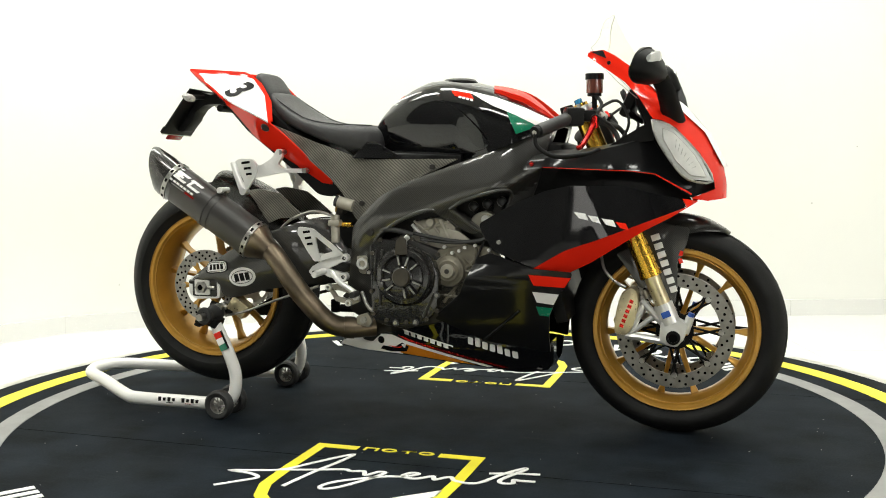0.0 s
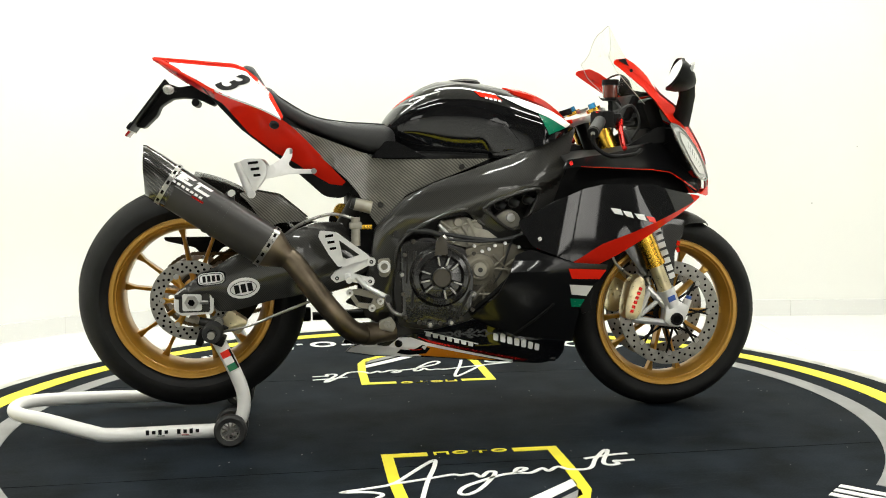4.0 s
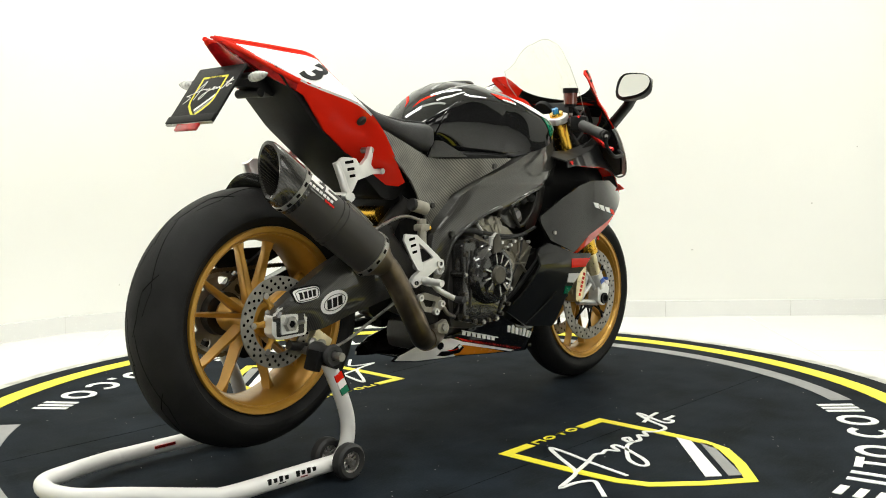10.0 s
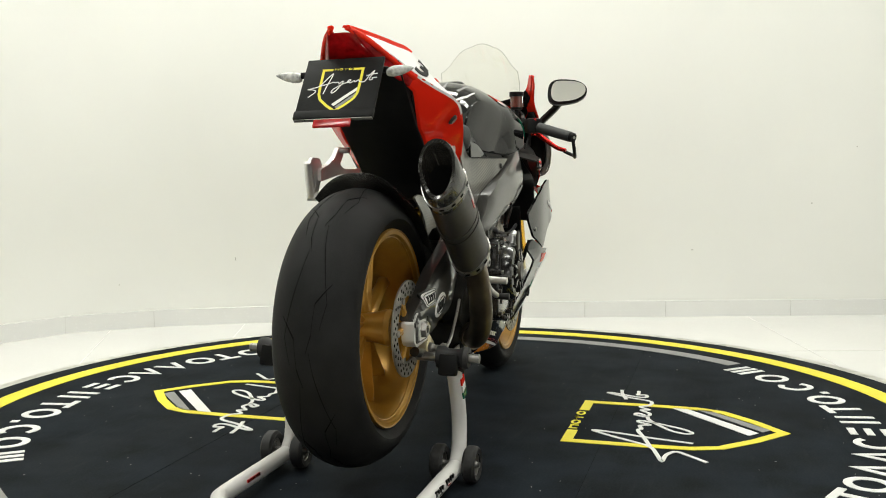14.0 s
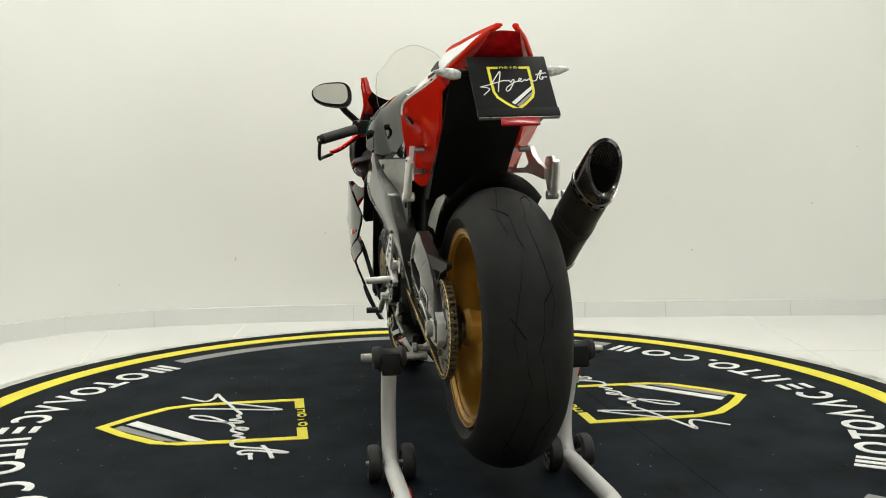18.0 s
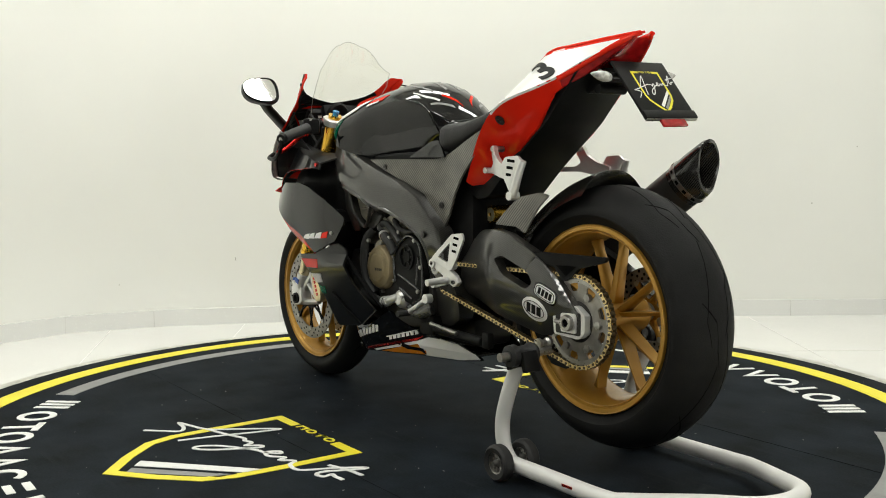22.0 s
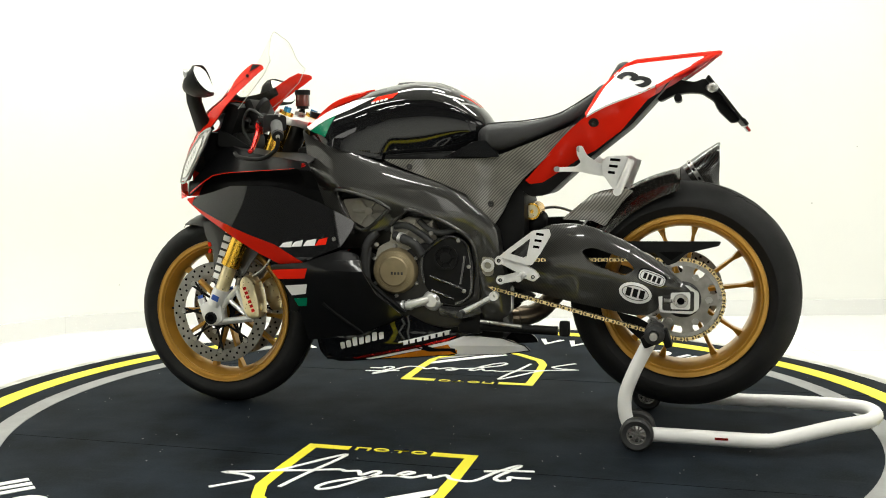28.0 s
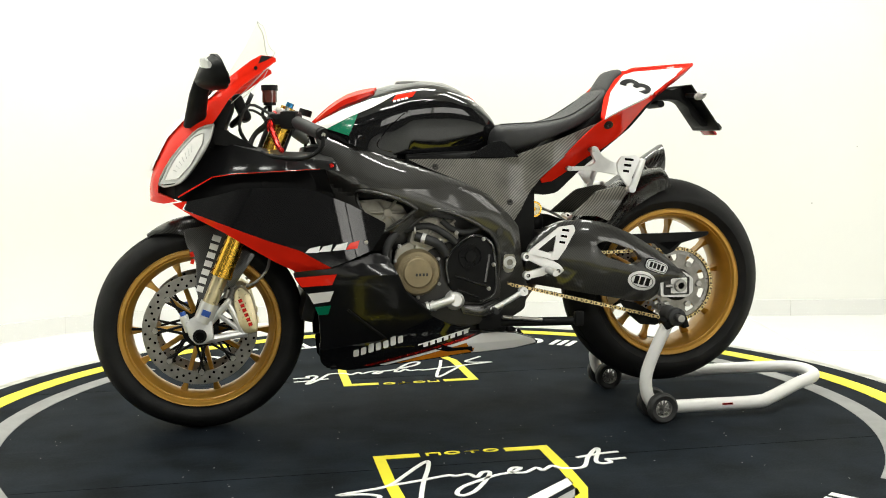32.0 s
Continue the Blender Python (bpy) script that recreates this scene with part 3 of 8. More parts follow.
def build_stand():
    st = empty("paddock_stand", "white tubular paddock stand lifting the rear wheel", "stand")
    part("base_frame", tube([(-0.60, -0.223, 0.036), (-0.75, -0.223, 0.036), (-0.93, -0.223, 0.036), (-0.99, -0.205, 0.042), (-1.12, -0.13, 0.060), (-1.212, -0.075, 0.069), (-1.238, 0.0, 0.071), (-1.212, 0.075, 0.069), (-1.12, 0.13, 0.060), (-0.99, 0.205, 0.042), (-0.93, 0.223, 0.036), (-0.75, 0.223, 0.036), (-0.60, 0.223, 0.036)], 0.0195, 16, 6), M_STAND, st, "bent white steel tube")
    for s in (-1, 1):
        y = 0.223 * s
        part("upright", tube([(-0.615, y, 0.036), (-0.585, y, 0.07), (-0.578, y * 1.0, 0.13), (-0.60, y * 1.01, 0.20), (-0.645, y * 1.02, 0.295)], 0.0185, 16, 6), M_STAND, st)
        for k in (-1, 1):
            star_wheel(st, (-0.613, y + 0.0405 * k, 0.045))
        part("axle", rod((-0.613, y - 0.06, 0.045), (-0.613, y + 0.06, 0.045), 0.006, n=10), M_STEEL, st)
        # rubber-sleeved cradle that carries the swingarm
        part("cradle_arm", rod((-0.655, y * 0.62, 0.312), (-0.655, y * 1.32, 0.312), 0.0105, n=14), M_STEEL, st, "square steel arm")
        part("rubber_sleeve", lathe([(0.013, -0.04), (0.024, -0.04), (0.027, -0.03), (0.021, -0.015), (0.021, 0.01), (0.027, 0.02), (0.026, 0.036), (0.013, 0.04)], (-0.655, y * 1.03, 0.312), 24, True), M_RUBBER, st, "black rubber sleeve")
        part("lever", block((-0.685, y * 1.02, 0.30), (0.02, 0.045, 0.05), 0.006, Matrix.Rotation(radians(20), 4, "Y")), M_PLASTIC, st)
        part("clamp", block((-0.643, y * 1.02, 0.293), (0.042, 0.05, 0.03), 0.006, Matrix.Rotation(radians(24), 4, "Y")), M_PLASTIC, st)
    d = Matrix.Rotation(radians(-25.5), 4, "Y")
    for k, mt in ((0, M_RED), (1, M_WHITE), (2, M_GREEN)):
        p = Vector((-0.622, -0.2435, 0.252)) + Vector((0.0085, 0, -0.0178)) * k
        part("sticker", block(p, (0.024, 0.004, 0.0185), 0, Matrix.Rotation(radians(-25), 4, "Y")), mt, st)
    part("sticker_edge", block(Vector((-0.601, -0.2432, 0.240)), (0.006, 0.004, 0.058), 0, Matrix.Rotation(radians(-25), 4, "Y")), M_PLASTIC, st)
    for i in range(9):
        h = 0.013 if i in (0, 2, 5, 7) else 0.009
        if i == 4:
            continue
        part("mark", block((-0.835 + 0.0165 * i, -0.2415, 0.043), (0.009, 0.004, h), 0), M_PLASTIC, st)
    part("mark", block((-0.80, -0.2428, 0.0335), (0.022, 0.003, 0.002), 0), M_PLASTIC, st)
    part("mark", block((-0.735, -0.2428, 0.0335), (0.02, 0.003, 0.002), 0), M_REDANO, st)
    part("mark", block((-0.83, 0.2422, 0.040), (0.034, 0.003, 0.006), 0), M_REDANO, st)
    part("mark", block((-0.83, 0.2035, 0.042), (0.06, 0.003, 0.007), 0), M_REDANO, st)
    return st


stand = build_stand()


# ---- the motorcycle: x forward, y to its left, z up; its middle plane at y = 0 ----
bike = empty("motorcycle", "black, red and white racing motorcycle with gold wheels", "motorcycle")
FW, RW = Vector((0.706, 0, 0.2985)), Vector((-0.721, -0.002, 0.388))


def build_tyre(parent, R, w, bead, grooves, lean):
    # round crown, straight flanks
    prof = []
    for k in range(-9, 10):
        u = k / 9
        prof.append((R - 0.62 * w * (1 - math.sqrt(max(0, 1 - (0.86 * u) ** 2))), u * w * 0.5))
    r_edge = prof[0][0]
    flank = [(r_edge - 0.012, -w * 0.497), (bead + 0.02, -w * 0.44), (bead, -w * 0.38)]
    full = [(r, y) for r, y in reversed(flank)] + prof + [(r, -y) for r, y in flank]
    full = full + [(bead - 0.004, w * 0.36), (bead - 0.004, -w * 0.36)]
    ty = part("tyre", lathe(full, n=96, closed=True), M_TYRE, parent, "black sports tyre with shallow zigzag grooves")
    # grooves: near-black strips along the crown, painted for the shade in shallow cuts
    def crown(u):
        return R - 0.62 * w * (1 - math.sqrt(max(0, 1 - (0.86 * u) ** 2))) + 0.0006
    for i in range(grooves):
        a0 = 2 * math.pi * i / grooves
        for s in (-1, 1):
            bm = bmesh.new()
            rings = []
            knots = [(0.12, 0.0), (0.20, 0.16), (0.33, 0.36), (0.46, 0.58), (0.34, 0.76)] if i % 2 else [(0.52, 0.0), (0.22, 0.14), (0.17, 0.34), (0.05, 0.46)]
            pts = [(a[0] + (b[0] - a[0]) * q / 5, a[1] + (b[1] - a[1]) * q / 5) for a, b in zip(knots, knots[1:]) for q in range(5)] + knots[-1:]
            for j, (u, da) in enumerate(pts):
                wd = 0.0022 * math.sin(math.pi * (j + 0.6) / (len(pts) + 0.2)) + 0.0005
                row = []
                for e, lift in ((-wd, 0), (wd, 0), (wd, -0.002), (-wd, -0.002)):
                    uu = s * u
                    a = a0 + lean * da + (math.pi / grooves if s > 0 else 0) + e / R
                    r = crown(uu) + lift
                    row.append((r * math.cos(a), uu * w * 0.5, r * math.sin(a)))
                rings.append(row)
            loop_faces(bm, rings)
            part("gap_shade", bm, M_GAPSHADE, ty)
    return ty


def build_wheel(name, centre, R, w, r_rim, rim_w, base, label, grooves, hub_w, hub_r):
    wh = tagged(new(name), label)
    wh.parent = bike
    wh.location = centre
    build_tyre(wh, R, w, r_rim, grooves, 1 if name == "rear_wheel" else -1)
    h = rim_w / 2
    prof = [(r_rim + 0.006, -h), (r_rim + 0.007, -h + 0.006), (r_rim - 0.004, -h + 0.012), (r_rim - 0.010, -h + 0.022), (r_rim - 0.022, -h * 0.35), (r_rim - 0.022, h * 0.35), (r_rim - 0.010, h - 0.022), (r_rim - 0.004, h - 0.012), (r_rim + 0.007, h - 0.006), (r_rim + 0.006, h),
            (r_rim - 0.006, h - 0.001), (r_rim - 0.016, h - 0.014), (r_rim - 0.022, h - 0.026), (r_rim - 0.029, h * 0.3), (r_rim - 0.029, -h * 0.3), (r_rim - 0.022, -h + 0.026), (r_rim - 0.016, -h + 0.014), (r_rim - 0.006, -h + 0.001)]
    part("rim", lathe(prof, n=96, closed=True), M_WHEEL, wh, "satin gold painted rim")
    for q in (-1, 1):
        part("rim_lip", lathe([(r_rim + 0.0045 + 0.0016 * math.cos(a), q * (h + 0.0002) + 0.0022 * math.sin(a)) for a in [2 * math.pi * k / 8 for k in range(8)]], n=96, closed=True), M_WHEEL, wh)
        part("rim_ridge", lathe([(r_rim - 0.0125 + 0.0018 * math.cos(a), q * (h - 0.0085) + 0.0022 * math.sin(a)) for a in [2 * math.pi * k / 8 for k in range(8)]], n=96, closed=True), M_WHEEL, wh)
    part("hub", lathe([(0.013, -hub_w), (hub_r * 0.7, -hub_w), (hub_r * 0.8, -hub_w + 0.012), (hub_r * 0.62, -hub_w * 0.4), (hub_r * 0.62, hub_w * 0.4), (hub_r * 0.8, hub_w - 0.012), (hub_r * 0.7, hub_w), (0.013, hub_w)], n=40, closed=True), M_WHEEL, wh)
    # five forked pairs of thin spokes
    L = r_rim - 0.026
    bm = bmesh.new()
    n = 6
    rings = []
    for k in range(n + 1):
        t = k / n
        r = hub_r * 0.55 + (L - hub_r * 0.55) * t
        b = (0.0070 * (1 - t) + 0.0042 * t if rim_w > 0.13 else 0.0080 * (1 - t) + 0.0046 * t) + (0.007 * max(0, t - 0.85) / 0.15)
        c = (0.026 if rim_w > 0.13 else 0.018) * (1 - t) + (0.017 if rim_w > 0.13 else 0.013) * t
        off = math.sin(t * math.pi / 2) * 0.0
        rings.append([(r, -c, -b + off), (r, c, -b + off), (r, c * 0.6, b + off), (r, -c * 0.6, b + off)])
    loop_faces(bm, rings)
    bmesh.ops.bevel(bm, geom=list(bm.edges), offset=0.002, segments=1, affect="EDGES", clamp_overlap=True)
    first = None
    for k in range(5):
        for d in (-1, 1):
            a = radians(base + 72 * k + 12.5 * d)
            m = Matrix.Rotation(-a, 4, "Y") @ Matrix.Translation((0, 0, 0)) @ pose(0.0, 0, -0.004 * d, 0, -2.8 * d, 0)
            if first is None:
                first = part("spoke", bm, M_WHEEL, wh)
                first.matrix_local = m
            else:
                again("spoke", first, wh, m)
    part("valve", rod((r_rim - 0.03, 0.02, 0.0), (r_rim - 0.062, 0.028, 0.0), 0.004, n=8), M_PLASTIC, wh)
    return wh


front = build_wheel("front_wheel", FW, 0.2985, 0.1175, 0.222, 0.104, -16, "gold ten-spoke front wheel with twin discs", 14, 0.048, 0.042)
rear = build_wheel("rear_wheel", RW, 0.323, 0.193, 0.223, 0.168, 85, "gold ten-spoke rear wheel, raised on the stand", 14, 0.085, 0.055)


def brake_disc(parent, c, r0, r1, th, arms, out):
    """A drilled steel disc on a dark carrier; out is the side that faces away from the wheel."""
    d = tagged(new("brake_disc"), "drilled steel brake disc on a dark carrier")
    d.parent = parent
    d.location = c
    part("rotor", lathe([(r0, -th), (r1 - 0.001, -th), (r1, -th + 0.001), (r1, th - 0.001), (r1 - 0.001, th), (r0, th)], n=96, closed=True), M_DISC, d)
    # near-black pegs through the solid rotor, painted for shaded drill holes
    bm = bmesh.new()
    n = 24
    for k in range(n):
        for j, (fr, da) in enumerate(((0.22, 0), (0.5, 0.4), (0.78, 0.8))):
            a = 2 * math.pi * (k + da) / n
            r = r0 + (r1 - r0) * fr
            p = Vector((r * math.cos(a), 0, r * math.sin(a)))
            lathe([(0.0, -th - 0.0005), (0.0039, -th - 0.0005), (0.0039, th + 0.0005), (0.0, th + 0.0005)], p, 8, bm=bm)
    tagged(part("hole_shade", bm, M_GAPSHADE, d), kind="stuff")
    car = part("carrier", lathe([(r0 * 0.30, -0.003), (r0 * 0.42, -0.003), (r0 * 0.42, 0.003), (r0 * 0.30, 0.003)], (0, 0, 0), 40, True), M_PLASTIC if arms > 6 else M_WHEEL, d, "black disc carrier" if arms > 6 else "gold disc carrier")
    for k in range(arms):
        a = 2 * math.pi * k / arms
        for e in (-0.16, 0.16):
            part("carrier_arm", rod((r0 * 0.38 * math.cos(a + e * 1.6), 0, r0 * 0.38 * math.sin(a + e * 1.6)), (r0 * 1.03 * math.cos(a - e * 0.4), 0, r0 * 1.03 * math.sin(a - e * 0.4)), 0.0038 if arms > 6 else 0.006, n=6), M_PLASTIC if arms > 6 else M_WHEEL, car)
    for k in range(arms):
        a = 2 * math.pi * k / arms
        part("float_button", lathe([(0.0, -0.006), (0.0075, -0.006), (0.0085, 0.0), (0.0075, 0.006), (0.0, 0.006)], (r0 * 1.02 * math.cos(a), 0, r0 * 1.02 * math.sin(a)), 12), M_STEEL, d)
    return d


for s in (-1, 1):
    brake_disc(front, (0, 0.066 * s, 0), 0.122, 0.160, 0.0025, 8, s)
brake_disc(rear, (0, -0.118, 0), 0.076, 0.112, 0.0025, 6, -1)

# ---- front fork, brakes and mudguard ----
def fork_at(z):
    return 0.683 - (z - 0.361) * 0.424


def on_fork(z, y, d=0.0):
    return Vector((fork_at(z) + d, y, z))


for s in (-1, 1):
    y = 0.104 * s
    part("fork_outer", tube([on_fork(0.462, y), on_fork(0.475, y), on_fork(0.52, y), on_fork(0.53, y), on_fork(0.892, y)], (0.0285, 0.027), 24, smooth=False), M_GOLD, bike, "gold anodised fork outer tube")
    part("fork_ring", rod(on_fork(0.452, y), on_fork(0.466, y), 0.0305, n=24), M_GOLD, bike)
    part("fork_tube", rod(on_fork(0.33, y), on_fork(0.47, y), 0.0215, n=24), M_PALEGOLD, bike, "bright fork slider")
    foot = part("fork_foot", rod(on_fork(0.325, y), on_fork(0.378, y), 0.0265, n=24), M_ALU, bike, "silver fork foot")
    part("label_sticker", block(on_fork(0.352, y + s * 0.0272), (0.024, 0.002, 0.017), 0.001, Matrix.Rotation(radians(-23), 4, "Y")), M_BLUE, foot)
    part("axle_clamp", slab(rounded([(0.672, 0.330), (0.71, 0.345), (0.745, 0.325), (0.735, 0.285), (0.715, 0.262), (0.69, 0.265), (0.668, 0.28)], 0.008), y - 0.02, y + 0.02, 0.004), M_ALU, bike, "silver axle clamp")
    part("axle_end", lathe([(0.012, -0.026), (0.019, -0.026), (0.021, 0.0), (0.019, 0.026), (0.012, 0.026)], (0.706, y, 0.288), 24, True), M_PLASTIC, bike)
    # near-black plug painted for the shade inside the hollow axle
    part("axle_hole_shade", lathe([(0.0, -0.0245), (0.0125, -0.0245), (0.0125, 0.0245), (0.0, 0.0245)], (0.706, y, 0.288), 20), M_GAPSHADE, bike, "dark hollow axle end")
    # triangular caliper bracket
    yb = 0.104 * s
    for a, b, r in (((0.70, yb, 0.272), (0.575, yb, 0.288), 0.010), ((0.70, yb, 0.30), (0.618, yb, 0.385), 0.010), ((0.585, yb, 0.285), (0.630, yb, 0.385), 0.009), ((0.655, yb, 0.345), (0.600, yb, 0.30), 0.007)):
        part("bracket_arm", tube([a, b], (r * 1.1, r), 8, smooth=False), M_ALU, bike)
    cal = part("caliper", slab(rounded([(0.545, 0.292), (0.580, 0.285), (0.598, 0.31), (0.612, 0.375), (0.610, 0.410), (0.590, 0.425), (0.562, 0.40), (0.548, 0.345)], 0.012), s * 0.052, s * 0.118, 0.010), M_PALEGOLD, bike, "pale gold radial brake caliper")
    for k in range(6):
        p = Vector((0.5665 + 0.0052 * k, s * 0.1185, 0.315 + 0.0135 * k))
        part("letter_bar", block(p, (0.011, 0.0012, 0.0095), 0, Matrix.Rotation(radians(21), 4, "Y")), M_REDANO, cal)
    for z in (0.325, 0.36, 0.395):
        part("piston_cap", lathe([(0.0, -0.004), (0.014, -0.004), (0.016, 0.004), (0.0, 0.006)], (0.557 + (z - 0.325) * 0.3, s * 0.098, z), 16), M_PALEGOLD, cal)
    part("caliper_bolt", rod((0.625, s * 0.085, 0.412), (0.634, s * 0.085, 0.388), 0.008, n=10), M_STEEL, cal)
    part("adjuster", rod((0.735, y, 0.300), (0.750, y, 0.345), 0.012, n=12), M_ALU, bike)
    part("adjuster_cap", rod((0.749, y, 0.343), (0.753, y, 0.355), 0.0085, n=12), M_BLUE, bike, "blue adjuster cap")
    part("brake_hose", tube([(0.505, s * 0.09, 0.52), (0.515, s * 0.10, 0.47), (0.545, s * 0.10, 0.435), (0.575, s * 0.095, 0.42)], 0.0042, 8), M_STEEL, bike, "braided brake hose")
    # mudguard leg with white lettering bars
    leg = part("mudguard_leg", slab(rounded([(0.585, 0.575), (0.66, 0.60), (0.745, 0.585), (0.735, 0.535), (0.712, 0.495), (0.712, 0.42), (0.705, 0.345), (0.69, 0.342), (0.672, 0.41), (0.645, 0.50), (0.62, 0.545)], 0.012), s * 0.082, s * 0.088, 0.002), M_SATIN, bike, "dark carbon mudguard leg")
    for k in range(7):
        z = 0.558 - 0.0235 * k
        part("letter_bar", block((0.6535 + 0.0082 * k, s * 0.0900, z), (0.024 - 0.0008 * k, 0.0035, 0.017), 0.001, Matrix.Rotation(radians(-19), 4, "Y")), M_WHITE, leg)
    for k in (0, 1):
        part("red_mark", block((0.722 - 0.001 * k, s * 0.0895, 0.515 - 0.02 * k), (0.010, 0.0022, 0.014), 0, Matrix.Rotation(radians(-20 if k else 15), 4, "Y")), M_RED, leg)
    part("leg_bolt", lathe([(0.0, -0.004), (0.006, -0.004), (0.006, 0.004), (0.0, 0.004)], (0.705, s * 0.088, 0.362), 12), M_STEEL, leg)
    part("rear_leg", slab(rounded([(0.545, 0.51), (0.585, 0.53), (0.628, 0.47), (0.63, 0.42), (0.612, 0.415), (0.585, 0.455)], 0.01), s * 0.078, s * 0.086, 0.002), M_SATIN, bike, "dark carbon rear mudguard leg")


def mudguard():
    bm = bmesh.new()
    rings = []
    for k in range(21):
        t = k / 20
        a = radians(62 + 62 * t)
        R = 0.306 + 0.016 * math.sin(math.pi * min(1, t * 1.2)) if t < 0.83 else 0.311
        w = (0.022 + 0.060 * min(1, t / 0.28) ** 0.7)
        drop = 0.010 + 0.055 * min(1, max(0, (t - 0.05)) / 0.4)
        row = []
        for j in range(-8, 9):
            u = j / 8
            r = R - drop * abs(u) ** 2.6
            row.append((FW.x + r * math.cos(a), w * math.sin(u * 1.45) / math.sin(1.45), FW.z + r * math.sin(a)))
        rings.append(row)
    loop_faces(bm, rings, cap=False, close=False)
    bmesh.ops.solidify(bm, geom=bm.faces[:], thickness=0.004)
    return bm


part("front_mudguard", mudguard(), M_SATIN, bike, "dark carbon front mudguard")

# ---- fuel tank ----
T_TOP = table([(-0.176, 0.872), (-0.154, 0.906), (-0.12, 0.939), (-0.078, 0.971), (-0.036, 0.992), (0.0, 1.003), (0.05, 1.007), (0.13, 0.997), (0.20, 0.979), (0.28, 0.948), (0.34, 0.908), (0.385, 0.872)])
T_LOW = table([(-0.18, 0.792), (0.115, 0.776), (0.22, 0.797), (0.385, 0.862)])
T_WID = table([(-0.176, 0.066), (-0.154, 0.098), (-0.12, 0.122), (-0.078, 0.138), (-0.036, 0.150), (0.0, 0.159), (0.05, 0.171), (0.13, 0.188), (0.20, 0.200), (0.27, 0.198), (0.34, 0.168), (0.385, 0.125)])


def tank_y(x, z):
    u = min(1, max(0, (z - T_LOW(x)) / max(0.004, T_TOP(x) - T_LOW(x))))
    knee = 0.075 * max(0, 0.76 - u) * max(0, min(1, (0.27 - x) / 0.16))
    return T_WID(x) * (1 - u ** 3.8) ** 0.5 - knee


def tank_z(x, y):
    w = T_WID(x)
    u = (1 - min(1, abs(y) / w) ** 2) ** (1 / 3.8)
    return T_LOW(x) + (T_TOP(x) - T_LOW(x)) * u


def build_tank():
    bm = bmesh.new()
    rings = []
    for k in range(91):
        x = -0.176 + 0.561 * k / 90
        lo, hi = T_LOW(x), T_TOP(x)
        us = [1 - (1 - j / 30) ** 2 for j in range(31)]
        half = [(tank_y(x, lo + (hi - lo) * u), lo + (hi - lo) * u) for u in us]
        rings.append([(x, y, z) for y, z in half] + [(x, -y, z) for y, z in reversed(half[:-1])])
    loop_faces(bm, rings)
    tank = part("fuel_tank", bm, M_BLACK, bike, "glossy black fuel tank with white and red graphics", 50)
    knee = rounded([(-0.112, 0.79), (-0.128, 0.84), (-0.105, 0.905), (-0.065, 0.936), (-0.016, 0.948), (0.056, 0.944), (0.119, 0.912), (0.175, 0.862), (0.212, 0.815), (0.19, 0.80), (0.11, 0.786)], 0.02, 4)
    for s in (-1, 1):
        part("knee_panel", sheet(knee, tank_y, 0.009, 0.009, 0.0045, s, bev=0.003), M_BLACK, tank, "raised black knee panel")
        part("red_badge", sheet([(0.085, 0.969), (0.145, 0.957), (0.160, 0.940), (0.10, 0.952)], tank_y, 0.004, 0.012, 0.003, s), M_RED, tank, "small red badge")
        for k in range(4):
            x = 0.113 + 0.012 * k
            part("badge_bar", sheet([(x, 0.952 - 0.003 * k), (x + 0.008, 0.950 - 0.003 * k), (x + 0.008, 0.944 - 0.003 * k), (x, 0.946 - 0.003 * k)], tank_y, 0.003, 0.02, 0.0045, s), M_WHITE, tank)
        part("white_stripe", sheet([(0.150, 0.957), (0.215, 0.947), (0.30, 0.915), (0.375, 0.878), (0.345, 0.862), (0.285, 0.893), (0.215, 0.922)], tank_y, 0.004, 0.007, 0.0045, s), M_WHITE, tank, "white painted stripe")
        part("green_flash", sheet([(0.258, 0.906), (0.292, 0.892), (0.345, 0.862), (0.288, 0.842)], tank_y, 0.004, 0.015, 0.0032, s), M_GREEN, tank, "green painted flash")
        # red air cover on the front shoulder
        part("air_cover", sheet(rounded([(0.185, 0.030), (0.205, 0.105), (0.26, 0.120), (0.33, 0.105), (0.378, 0.07), (0.33, 0.05), (0.27, 0.045)], 0.01), lambda x, y, q=s: tank_z(x, abs(y)) + 0.012 * math.sin(math.pi * min(1, max(0, (x - 0.185) / 0.2))), 0.02, 0.015, 0.004, 1, True) if s > 0 else mirrored(sheet(rounded([(0.185, 0.030), (0.205, 0.105), (0.26, 0.120), (0.33, 0.105), (0.378, 0.07), (0.33, 0.05), (0.27, 0.045)], 0.01), lambda x, y: tank_z(x, abs(y)) + 0.012 * math.sin(math.pi * min(1, max(0, (x - 0.185) / 0.2))), 0.02, 0.015, 0.004, 1, True)), M_RED, tank, "red air cover panel")
        # feather-like shapes on the crown: mostly painted ceiling reflections, partly white print
        for k, pts in enumerate(([(-0.055, 0.062), (0.0, 0.078), (0.07, 0.080), (0.07, 0.083), (0.0, 0.083), (-0.055, 0.070)], [(-0.095, 0.070), (-0.055, 0.093), (-0.01, 0.105), (-0.012, 0.107), (-0.06, 0.097), (-0.097, 0.075)],
                    [(0.135, 0.085), (0.20, 0.080), (0.20, 0.084), (0.135, 0.093)], [(-0.135, 0.044), (-0.125, 0.046), (-0.085, 0.098), (-0.09, 0.099)], [(-0.06, 0.018), (0.0, 0.022), (0.0, 0.026), (-0.065, 0.028)])):
            pts = [(x, y * s) for x, y in pts]
            part("pale_graphic_glint", sheet(pts, tank_z, 0.003, 0.012, 0.0009, 1, True), M_WHITE if k == 1 else M_GREYP, tank)
